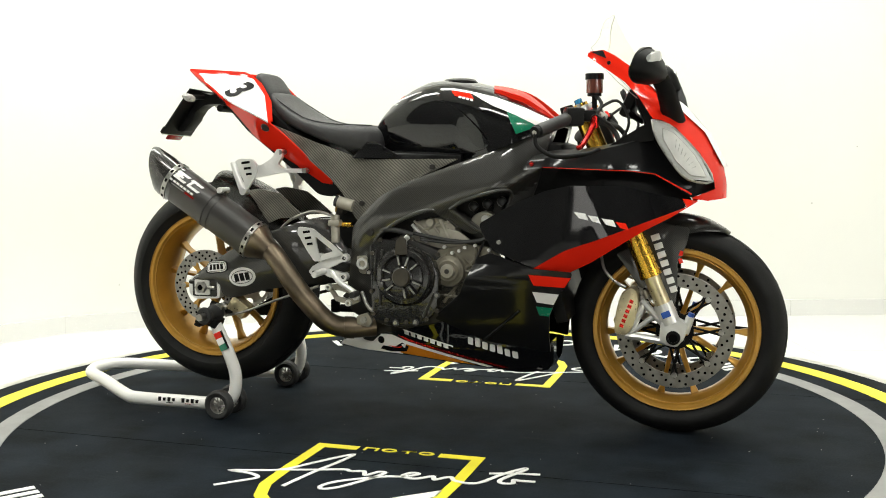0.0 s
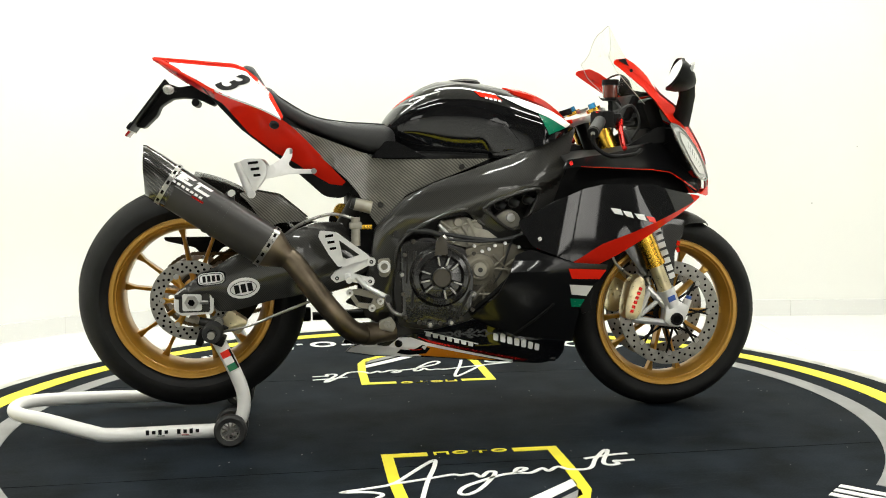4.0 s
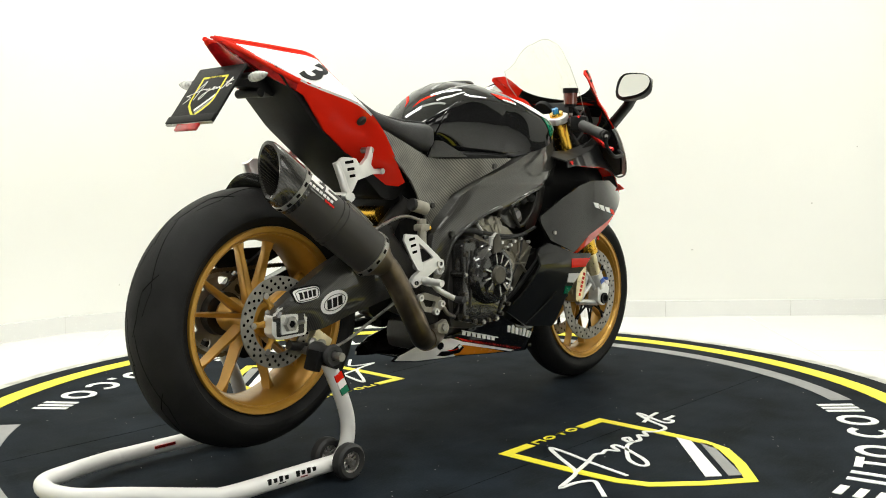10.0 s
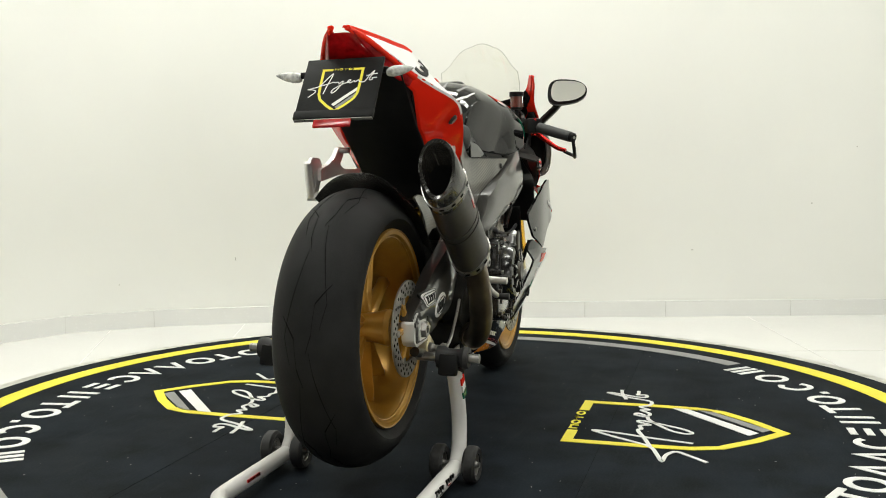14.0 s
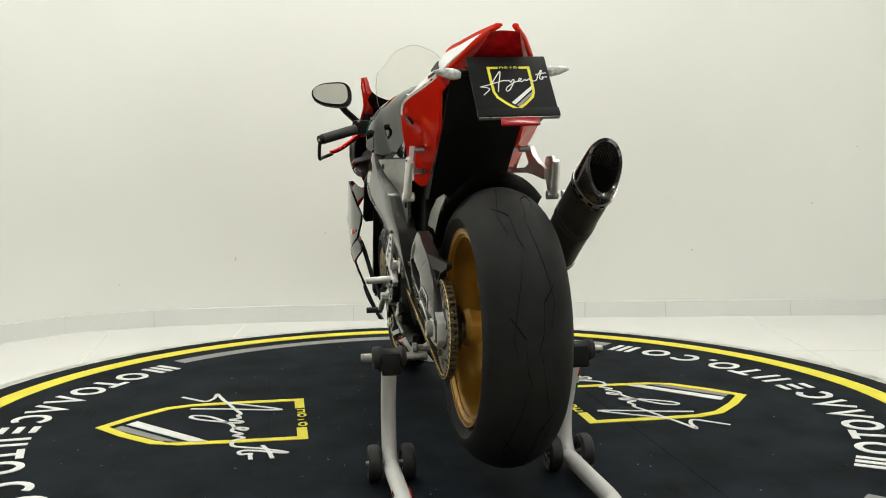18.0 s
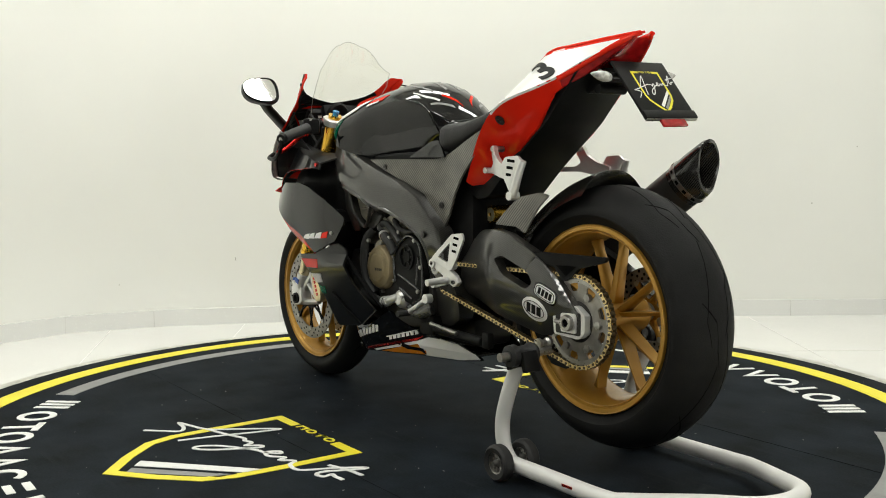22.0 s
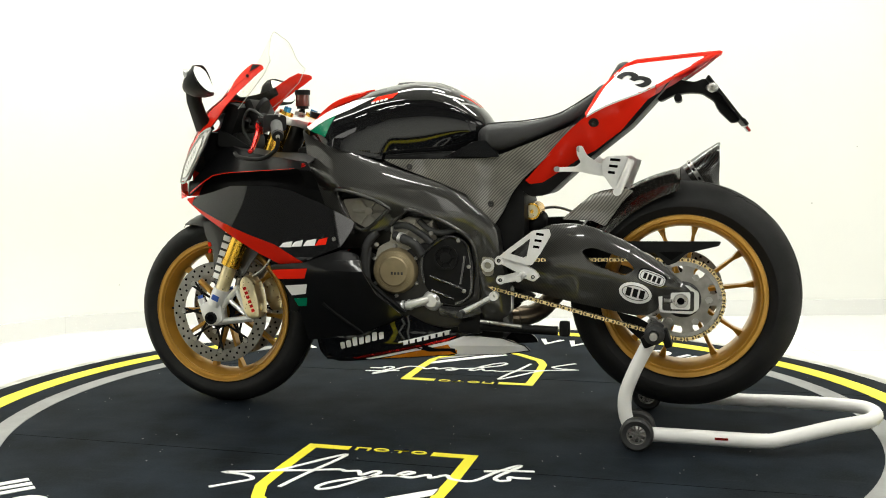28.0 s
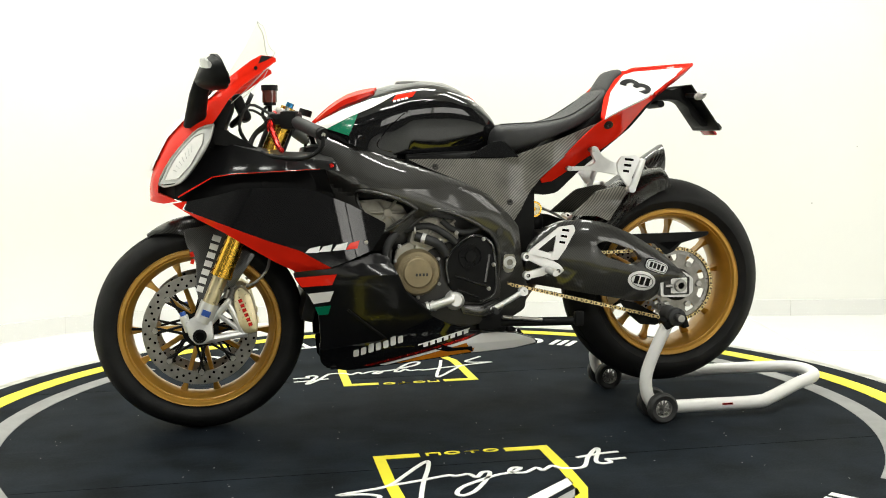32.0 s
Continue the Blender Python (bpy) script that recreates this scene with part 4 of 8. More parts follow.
        part("red_graphic", sheet([(x, y * s) for x, y in [(-0.135, 0.016), (-0.112, 0.022), (-0.080, 0.053), (-0.085, 0.058), (-0.114, 0.030)]], tank_z, 0.003, 0.012, 0.0012, 1, True), M_RED, tank)
    for s in (-1, 1):
        part("tank_skirt", sheet(rounded([(-0.215, 0.780), (-0.172, 0.828), (-0.140, 0.826), (-0.055, 0.781)], 0.006), lambda x, z: 0.150 - 0.30 * (z - 0.78) + 0.06 * (x + 0.14), 0.006, 0.012, 0, s, bev=0.0015), M_BLACK, tank, "glossy black skirt below the tank")
    cap = part("filler_cap", lathe([(0.0, -0.006), (0.048, -0.006), (0.052, 0.0), (0.046, 0.006), (0.02, 0.008), (0.0, 0.008)], n=32), M_DARKCAST, tank, "dark round filler cap")
    cap.data.transform(Matrix.Translation((0.075, 0, 1.0)) @ Matrix.Rotation(radians(86), 4, "X"))


build_tank()


# ---- seat and tail ----
def loft_x(rows, k=20, p=2.6):
    """A cushion-like body from rows (x, top, low, half width)."""
    bm = bmesh.new()
    tops, lows, wids = table([(r[0], r[1]) for r in rows]), table([(r[0], r[2]) for r in rows]), table([(r[0], r[3]) for r in rows])
    x0, x1 = rows[0][0], rows[-1][0]
    rings = []
    for i in range(k + 1):
        x = x0 + (x1 - x0) * i / k
        lo, hi, w = lows(x), tops(x), wids(x)
        ring = []
        for j in range(28):
            a = 2 * math.pi * j / 28
            c, s = math.cos(a), math.sin(a)
            yy = w * math.copysign(abs(c) ** (2 / p), c)
            zz = (lo + hi) / 2 + (hi - lo) / 2 * math.copysign(abs(s) ** (2 / p), s)
            ring.append((x, yy, zz))
        rings.append(ring)
    loop_faces(bm, rings)
    return bm


part("seat", loft_x([(-0.51, 0.985, 0.915, 0.075), (-0.495, 0.983, 0.905, 0.10), (-0.459, 0.952, 0.888, 0.118), (-0.375, 0.902, 0.852, 0.135), (-0.29, 0.883, 0.818, 0.146), (-0.22, 0.879, 0.795, 0.145), (-0.18, 0.878, 0.79, 0.136), (-0.160, 0.872, 0.80, 0.118), (-0.142, 0.862, 0.81, 0.09), (-0.132, 0.85, 0.82, 0.06)], 44, 3.8), M_SEAT, bike, "black textured vinyl rider seat", 60)
part("seat_pad", loft_x([(-0.568, 1.040, 1.00, 0.050), (-0.558, 1.046, 0.985, 0.070), (-0.540, 1.042, 0.955, 0.080), (-0.522, 1.018, 0.945, 0.084), (-0.506, 0.990, 0.94, 0.080)], 16, 3.6), M_SEAT, bike, "black padded seat hump", 60)
for s in (-1, 1):
    part("seat_seam", tube([(-0.49, s * 0.088, 0.972), (-0.455, s * 0.100, 0.946), (-0.375, s * 0.108, 0.900), (-0.29, s * 0.112, 0.883), (-0.22, s * 0.110, 0.8785), (-0.17, s * 0.095, 0.876)], 0.002, 6, 6), M_SEAT, bike, "raised seat seam")

part("tank_base", loft_x([(-0.20, 0.800, 0.745, 0.10), (-0.10, 0.800, 0.745, 0.128), (0.0, 0.798, 0.745, 0.146), (0.12, 0.792, 0.745, 0.160)], 12, 6.0), M_PLASTIC, bike, "black tank base rail")

RIDGE = table([(-0.80, 1.055), (-0.70, 1.007), (-0.634, 0.967), (-0.468, 0.893), (-0.285, 0.714)])
TAILW = table([(-0.82, 0.024), (-0.76, 0.060), (-0.68, 0.105), (-0.60, 0.150), (-0.50, 0.190), (-0.42, 0.178), (-0.285, 0.126)])

TAILS = table([(-0.80, 0.85), (-0.60, 0.80), (-0.573, 0.82), (-0.535, 1.08), (-0.51, 1.25), (-0.47, 1.35)])


def tail_y(x, z):
    d = z - RIDGE(x)
    return TAILW(x) - (TAILS(x) * d if d > 0 else -0.88 * d)


def build_tail():
    def ridge(x0, x1, n=9):
        return [(x0 + (x1 - x0) * k / n, RIDGE(x0 + (x1 - x0) * k / n)) for k in range(n + 1)]

    lens = ridge(-0.646, -0.800, 8) + [(-0.806, 1.056), (-0.77, 1.030), (-0.685, 0.972), (-0.640, 0.946)]
    red = ridge(-0.285, -0.646, 16) + [(-0.640, 0.946), (-0.621, 0.934), (-0.549, 0.850), (-0.43, 0.760), (-0.335, 0.708), (-0.295, 0.703)]
    white = ridge(-0.768, -0.462, 14) + [(-0.474, 0.912), (-0.506, 0.971), (-0.556, 1.024), (-0.590, 1.034), (-0.768, 1.052)]
    trim = [(-0.506, 0.971), (-0.500, 0.975), (-0.528, 1.008), (-0.562, 1.036), (-0.588, 1.044), (-0.70, 1.055), (-0.818, 1.068), (-0.768, 1.052), (-0.590, 1.034), (-0.556, 1.024)]
    edge = [(-0.463, 0.888), (-0.456, 0.896), (-0.484, 0.955), (-0.500, 0.975), (-0.506, 0.971), (-0.474, 0.912)]
    for s in (-1, 1):
        side = part("tail_panel", sheet(red, tail_y, 0.008, 0.012, 0, s, bev=0.003), M_RED, bike, "glossy red tail side panel")
        part("white_panel", sheet(white, tail_y, 0.004, 0.012, 0, s, drop=0.005), M_WHITE, side, "white number panel")
        part("tail_light_side", sheet(lens, tail_y, 0.006, 0.022, -0.001, s), M_REDLENS, side, "dark red tail light lens")
        part("top_trim", sheet(trim, tail_y, 0.004, 0.012, 0, s, drop=0.005), M_RED, side)
        part("front_trim", sheet(edge, tail_y, 0.004, 0.012, -0.001, s, drop=0.005), M_RED, side)
        # dark racing number
        num = number_shape(s)
        part("number_three", num, M_PLASTIC, side, "black racing number 3")
        bolt = part("tail_bolt", lathe([(0.0, -0.004), (0.010, -0.004), (0.014, 0.0), (0.014, 0.003), (0.006, 0.004), (0.0, 0.0)], (0, 0, 0), 20), M_DARKCAST, side)
        bolt.data.transform(pose(-0.48, s * (tail_y(-0.48, 0.872) + 0.003), 0.872, -41 * s, 0, 0))
    under = [(-0.25, 0.745), (-0.45, 0.895), (-0.60, 0.985), (-0.70, 1.005), (-0.655, 0.952), (-0.575, 0.864), (-0.43, 0.750), (-0.375, 0.700), (-0.345, 0.672), (-0.295, 0.665), (-0.25, 0.70)]
    part("undertail", slab(rounded(under, 0.015), -0.098, 0.098, 0.008), M_PLASTIC, bike, "matt black plastic undertail")
    for s in (-1, 1):
        rec = rounded([(-0.612, 0.925), (-0.590, 0.905), (-0.530, 0.848), (-0.505, 0.838), (-0.475, 0.856), (-0.490, 0.880), (-0.560, 0.935)], 0.012)
        part("undertail_rim", tube([(x, s * 0.0985, z) for x, z in rec + rec[:1]], 0.0028, 8, smooth=False), M_PLASTIC, bike, "moulded recess edge in the undertail")
    part("tail_deck", loft_x([(-0.72, 1.030, 1.00, 0.035), (-0.66, 1.030, 0.99, 0.060), (-0.60, 1.025, 0.97, 0.080), (-0.55, 1.0, 0.95, 0.10), (-0.47, 0.93, 0.87, 0.13), (-0.38, 0.85, 0.79, 0.13), (-0.30, 0.78, 0.74, 0.11)], 20, 3.5), M_PLASTIC, bike, "black inner tail deck")
    bm = bmesh.new()
    rows = [(-0.802, 1.052), (-0.775, 1.030), (-0.73, 1.000), (-0.69, 0.980), (-0.648, 0.957)]
    loop_faces(bm, [[(x + 0.012 * (1 - u * u), u * tail_y(x, z) * 0.97, z + 0.004 * (1 - u * u)) for u in [j / 6 for j in range(-6, 7)]] for x, z in rows], cap=False, close=False)
    bmesh.ops.solidify(bm, geom=bm.faces[:], thickness=0.004)
    part("tail_light", bm, M_REDLENS, bike, "red tail light lens between the tail halves")
    for s in (-1, 1):
        rail = [(-0.640, 0.966), (-0.69, 0.996), (-0.735, 1.022), (-0.775, 1.045), (-0.812, 1.064)]
        part("tail_rail", tube([(x, s * (tail_y(x, z) - 0.004), z) for x, z in rail], (0.0075, 0.006), 10, 4), M_RED, bike, "rounded red tail edge")
        part("tail_rail", tube([(x, s * max(0.022, tail_y(x, z) - 0.003), z) for x, z in [(-0.812, 1.064), (-0.76, 1.059), (-0.70, 1.053), (-0.62, 1.045), (-0.588, 1.041), (-0.567, 1.031)]], 0.005, 10, 4), M_RED, bike)


def number_shape(s):
    """The number 3 in the built-in font, bent on to the tail panel."""
    cu = bpy.data.curves.new("number", "FONT")
    cu.body, cu.size, cu.align_x, cu.align_y, cu.offset = "3", 0.132, "CENTER", "CENTER", 0.003
    ob = bpy.data.objects.new("number", cu)
    me = bpy.data.meshes.new_from_object(ob)
    bpy.data.objects.remove(ob)
    bpy.data.curves.remove(cu)
    bm = bmesh.new()
    bm.from_mesh(me)
    bpy.data.meshes.remove(me)
    a = radians(-50 if s < 0 else 50)
    bmesh.ops.triangulate(bm, faces=bm.faces[:])
    bmesh.ops.subdivide_edges(bm, edges=[e for e in bm.edges if e.calc_length() > 0.012], cuts=3, use_grid_fill=True)
    for v in bm.verts:
        x, y = v.co.x * 0.95, v.co.y * 1.05
        x, y = x * math.cos(a) - y * math.sin(a), (x * math.sin(a) + y * math.cos(a)) * 0.50
        px, pz = -0.592 + (x if s < 0 else -x), 0.987 + y
        v.co = (px, s * (tail_y(px, pz) + 0.0022), pz + 0.0016)
    ex = bmesh.ops.extrude_face_region(bm, geom=bm.faces[:], use_keep_orig=True)
    bmesh.ops.translate(bm, verts=[v for v in ex["geom"] if isinstance(v, bmesh.types.BMVert)], vec=(0, -s * 0.001, -0.0012))
    return bm


build_tail()


def teardrop(p, s):
    """A lamp body that widens from its stalk and runs out to a point."""
    bm = bmesh.new()
    loop_faces(bm, [[p + Vector((1.25 * r * math.cos(a), d * s, r * math.sin(a) + 0.12 * d)) for a in [2 * math.pi * k / 14 for k in range(14)]] for d, r in ((-0.030, 0.007), (-0.025, 0.0105), (-0.012, 0.0125), (0.004, 0.0110), (0.020, 0.0062), (0.030, 0.002))])
    return bm


def build_plate():
    """Black plate with the shield badge on its bracket, with lamps."""
    br = part("plate_bracket", slab(rounded([(-0.63, 0.960), (-0.70, 0.992), (-0.745, 0.984), (-0.772, 0.994), (-0.80, 0.960), (-0.868, 0.873), (-0.846, 0.868), (-0.808, 0.905), (-0.798, 0.93), (-0.765, 0.952), (-0.73, 0.955), (-0.69, 0.950), (-0.65, 0.930)], 0.008), -0.03, 0.03, 0.004), M_PLASTIC, bike, "black plate bracket")
    part("bracket_knob", rod((-0.70, -0.045, 0.94), (-0.70, 0.045, 0.94), 0.011, n=14), M_PLASTIC, br)
    part("bracket_bolt", rod((-0.692, -0.034, 0.985), (-0.692, 0.034, 0.985), 0.0045, n=10), M_ALU, br)
    tl, tr, bl = Vector((-0.779, 0.087, 0.997)), Vector((-0.774, -0.091, 1.001)), Vector((-0.884, 0.077, 0.860))
    ux = (tr - tl).normalized()
    uy = (tl - bl).normalized()
    nz = ux.cross(uy).normalized()
    uy = nz.cross(ux)
    m = Matrix((ux, uy, nz)).transposed().to_4x4()
    m.translation = (tl + tr + bl + (bl + tr - tl)) / 4
    pl = part("number_plate", block((0, 0, 0), (0.18, 0.172, 0.007), 0.003), M_PLASTIC, bike, "black plate with a yellow shield badge")
    pl.matrix_local = m
    part("plate_frame", block((0, -0.075, 0.002), (0.182, 0.022, 0.010), 0.003), M_PLASTIC, pl)
    part("bright_edge", block((0, -0.087, 0.0), (0.178, 0.0025, 0.008), 0.001), M_STEEL, pl)
    shield(pl, Matrix.Translation((0.0, 0.052, 0)), 0.0036, 0.205)
    part("reflector", block((0.0, -0.096, 0.0), (0.085, 0.022, 0.007), 0.003), M_REDLENS, pl, "red rear reflector")
    for p, s in ((Vector((-0.765, -0.125, 0.972)), -1), (Vector((-0.792, 0.130, 0.962)), 1)):
        ind = part("indicator", teardrop(p, s), M_CLEAR, bike, "clear indicator lamp", 40)
        part("stalk", rod(p + Vector((0.012, -0.075 * s, 0.004)), p + Vector((0, -0.03 * s, 0.002)), 0.0075, n=10), M_PLASTIC, ind)


build_plate()


# ---- frame, side panels and swingarm ----
FRW = table([(-0.25, 0.168), (-0.18, 0.172), (0.0, 0.186), (0.15, 0.198), (0.25, 0.196), (0.37, 0.165)])


SPINE = [Vector(p) for p in ((0.36, 0.815), (0.20, 0.735), (0.06, 0.690), (-0.06, 0.640), (-0.155, 0.555), (-0.190, 0.45), (-0.195, 0.32))]


def frame_y(x, z):
    """The beam's flank: fullest along its spine and rounded away towards both edges."""
    p, near = Vector((x, z)), 1.0
    for a, b in zip(SPINE, SPINE[1:]):
        k = min(1, max(0, (p - a).dot(b - a) / (b - a).length_squared))
        near = min(near, (p - a.lerp(b, k)).length)
    return FRW(x) - 0.22 * max(0, z - 0.70) - 0.20 * max(0, 0.62 - z) + 0.008 - 0.022 * min(1.15, near / 0.072) ** 4.5


SPAR = [(0.385, 0.868), (0.30, 0.830), (0.224, 0.799), (0.122, 0.764), (-0.035, 0.711), (-0.115, 0.672), (-0.179, 0.612), (-0.208, 0.578), (-0.222, 0.474), (-0.244, 0.394), (-0.240, 0.329), (-0.20, 0.305), (-0.150, 0.310),
        (-0.150, 0.394), (-0.150, 0.50), (-0.135, 0.548), (-0.090, 0.580), (-0.030, 0.610), (0.043, 0.632), (0.077, 0.608), (0.106, 0.585), (0.15, 0.563), (0.186, 0.573), (0.100, 0.634), (0.105, 0.645), (0.148, 0.662), (0.247, 0.688), (0.266, 0.672), (0.238, 0.615), (0.215, 0.560), (0.26, 0.55), (0.30, 0.62), (0.335, 0.70), (0.36, 0.79)]
for s in (-1, 1):
    spar = part("frame_spar", sheet(rounded(SPAR, 0.012), frame_y, 0.05, 0.011, 0, s, bev=0.009), M_SATIN, bike, "dark satin twin-spar frame beam", 40)
    part("pivot_boss", lathe([(0.010, -0.006), (0.017, -0.006), (0.019, 0.004), (0.010, 0.006)], (-0.182, s * (frame_y(-0.182, 0.473) + 0.004), 0.473), 20, True), M_ALU, spar, "silver pivot boss")
    part("pivot_plate", sheet(rounded([(-0.200, 0.495), (-0.165, 0.498), (-0.163, 0.455), (-0.175, 0.44), (-0.196, 0.445)], 0.008), frame_y, 0.004, 0.02, 0.003, s), M_CAST, spar)
    part("frame_bolt", lathe([(0.0, -0.004), (0.010, -0.004), (0.010, 0.003), (0.0, 0.004)], (-0.148, s * (frame_y(-0.148, 0.57) + 0.003), 0.565), 14), M_DARKCAST, spar)
    ring = [(0.098, 0.636), (0.148, 0.664), (0.248, 0.690), (0.266, 0.672), (0.238, 0.612), (0.188, 0.570)]
    part("window_lip", tube([(x, s * (frame_y(x, z) - 0.001), z) for x, z in ring + ring[:1]], 0.006, 10, 10), M_SATIN, spar)
    part("cutout_lip", tube([(x, s * (frame_y(x, z) - 0.002), z) for x, z in [(-0.148, 0.40), (-0.148, 0.50), (-0.130, 0.551), (-0.088, 0.583), (-0.03, 0.613), (0.043, 0.634), (0.079, 0.610), (0.108, 0.586)]], 0.006, 10, 10), M_SATIN, spar)
    CARB = [(-0.474, 0.886), (-0.327, 0.828), (-0.203, 0.783), (-0.174, 0.777), (-0.038, 0.776), (0.120, 0.776), (0.057, 0.748), (-0.039, 0.711), (-0.118, 0.674), (-0.152, 0.623), (-0.194, 0.583), (-0.221, 0.623), (-0.249, 0.679), (-0.283, 0.721)]
    cwid = table([(-0.47, 0.155), (-0.33, 0.162), (-0.2, 0.150), (0.04, 0.172), (0.12, 0.178)])
    pan = part("side_panel", sheet(rounded(CARB, 0.008), lambda x, z: cwid(x) - 0.015 * math.sin(max(0, min(1, (x + 0.45) / 0.45)) * math.pi), 0.007, 0.03, 0, s, bev=0.003), M_CARBON, bike, "bare woven carbon side panel")
    for x, z in ((0.041, 0.754), (-0.188, 0.648)):
        part("panel_bolt", lathe([(0.0, -0.003), (0.0075, -0.003), (0.009, 0.002), (0.004, 0.003), (0.0, 0.0)], (x, s * (cwid(x) + (-0.012 if x < 0 else 0.002)), z), 14), M_DARKCAST, pan)

ARM_L = [(-0.235, 0.405), (-0.250, 0.516), (-0.30, 0.562), (-0.352, 0.588), (-0.42, 0.593), (-0.478, 0.584), (-0.571, 0.545), (-0.663, 0.488), (-0.745, 0.412), (-0.755, 0.395), (-0.665, 0.400), (-0.652, 0.345), (-0.60, 0.338), (-0.525, 0.352), (-0.384, 0.378)]
ARM_R = [(-0.21, 0.47), (-0.235, 0.56), (-0.30, 0.598), (-0.373, 0.600), (-0.49, 0.558), (-0.60, 0.512), (-0.69, 0.462), (-0.765, 0.410), (-0.760, 0.392), (-0.665, 0.415), (-0.655, 0.355), (-0.60, 0.358), (-0.50, 0.385), (-0.40, 0.400), (-0.30, 0.405)]


def with_hole(outline, hole):
    """One outline that runs in through a hair-wide slit and round the hole."""
    area = sum(a.x * b.y - b.x * a.y for a, b in zip(outline, outline[1:] + outline[:1]))
    inner = sum(a.x * b.y - b.x * a.y for a, b in zip(hole, hole[1:] + hole[:1]))
    if area * inner > 0:
        hole = hole[::-1]
    i, j = min(((i, j) for i in range(len(outline)) for j in range(len(hole))), key=lambda k: (outline[k[0]] - hole[k[1]]).length)
    hole = hole[j:] + hole[:j]
    gap = (hole[-1] - hole[0]).normalized() * 0.0006
    return outline[:i + 1] + hole + [hole[0] + gap, outline[i] + (outline[(i + 1) % len(outline)] - outline[i]).normalized() * 0.0006] + outline[i + 1:]


armw = table([(-0.76, 0.152), (-0.6, 0.158), (-0.45, 0.16), (-0.32, 0.128), (-0.22, 0.105)])
HOLE = [(-0.445, 0.520), (-0.478, 0.530), (-0.571, 0.498), (-0.595, 0.470), (-0.565, 0.452), (-0.478, 0.482)]
ARM_TOP = table([(-0.76, 0.410), (-0.663, 0.488), (-0.571, 0.545), (-0.478, 0.584), (-0.42, 0.593), (-0.352, 0.588), (-0.30, 0.562), (-0.25, 0.516)])
ARM_LOW = table([(-0.76, 0.390), (-0.665, 0.368), (-0.60, 0.338), (-0.525, 0.352), (-0.384, 0.378), (-0.235, 0.405)])


def arm_y(x, z):
    """The swingarm's flank, rounded towards its upper and lower edges."""
    c, h = 0.66 * ARM_TOP(x) + 0.34 * ARM_LOW(x), (ARM_TOP(x) - ARM_LOW(x)) * 0.66 + 0.012
    return armw(x) + 0.003 - 0.034 * min(1.1, abs(z - c) / (h if z < c else 0.6 * h)) ** 2.2


for s, arm in ((-1, rounded(ARM_R, 0.02, 4)), (1, with_hole(rounded(ARM_L, 0.02, 4), rounded(HOLE, 0.012)))):
    sw = part("swingarm_side", sheet(arm, arm_y, 0.030, 0.012, 0, s, bev=0.008), M_SATIN, bike, "dark satin carbon-look swingarm side", 30)
    # stickers: pale oval and pale capsule with plain dark bars
    for cx, cz, rx, rz, tilt, bars in ((-0.595, 0.405, 0.040, 0.024, -14 if s > 0 else -14, 3), (-0.640, 0.448, 0.036, 0.0165, -20 if s > 0 else -20, 4)):
        if s < 0:
            cx, cz = (cx + 0.02, cz + 0.018) if bars == 3 else (cx - 0.022, cz + 0.004)
            tilt = 10 if bars == 3 else 6
        a = radians(tilt) * (1 if s < 0 else -1)
        cs, sn = math.cos(a), math.sin(a)
        def spot(u, v):
            return (cx + u * cs - v * sn, cz + u * sn + v * cs)
        p = 2.0 if bars == 3 else 3.5
        oval = [spot(rx * math.copysign(abs(math.cos(t)) ** (2 / p), math.cos(t)), rz * math.copysign(abs(math.sin(t)) ** (2 / p), math.sin(t))) for t in [2 * math.pi * k / 28 for k in range(28)]]
        st = part("sticker", sheet(oval, arm_y, 0.002, 0.012, 0.002, s), M_WHITE, sw, "pale oval sticker with dark bars")
        rim = [spot(rx * 1.13 * math.copysign(abs(math.cos(t)) ** (2 / p), math.cos(t)), rz * 1.22 * math.copysign(abs(math.sin(t)) ** (2 / p), math.sin(t))) for t in [2 * math.pi * k / 28 for k in range(28)]]
        part("sticker_edge", sheet(rim, arm_y, 0.002, 0.012, 0.0008, s), M_BLACK if bars == 4 else M_WHITE, st)
        inset = [spot(rx * 0.9 * math.copysign(abs(math.cos(t)) ** (2 / p), math.cos(t)), rz * 0.82 * math.copysign(abs(math.sin(t)) ** (2 / p), math.sin(t))) for t in [2 * math.pi * k / 28 for k in range(28)]]
        part("sticker_line", tube([(x, s * (arm_y(x, z) + 0.0026), z) for x, z in inset + inset[:1]], 0.0009, 5, smooth=False), M_PLASTIC, st)
        for k in range(bars):
            u = (k - (bars - 1) / 2) * rx * (0.46 if bars == 3 else 0.36)
            h, w = rz * 0.5, rx * (0.17 if bars == 3 else 0.12)
            part("letter_bar", sheet([spot(u - w, -h), spot(u + w, -h), spot(u + w, h), spot(u - w, h)], arm_y, 0.002, 0.012, 0.0032, s), M_PLASTIC, st)
    # axle block
    blk = part("axle_block", sheet(rounded([(-0.655, 0.416), (-0.735, 0.420), (-0.765, 0.40), (-0.765, 0.356), (-0.745, 0.341), (-0.66, 0.345)], 0.008), lambda x, z: 0.150, 0.03, 0.05, 0.0, s, bev=0.003), M_ALU, bike, "machined aluminium axle block")
    blk.location.z = 0.008
    part("axle_slot", sheet(rounded([(-0.668, 0.402), (-0.752, 0.405), (-0.752, 0.350), (-0.668, 0.350)], 0.006), lambda x, z: 0.150, 0.002, 0.1, 0.0015, s), M_DARKCAST, blk)
    part("axle_slider", sheet(rounded([(-0.690, 0.400), (-0.742, 0.403), (-0.742, 0.355), (-0.690, 0.355)], 0.006), lambda x, z: 0.150, 0.004, 0.1, 0.006, s), M_ALU, blk)
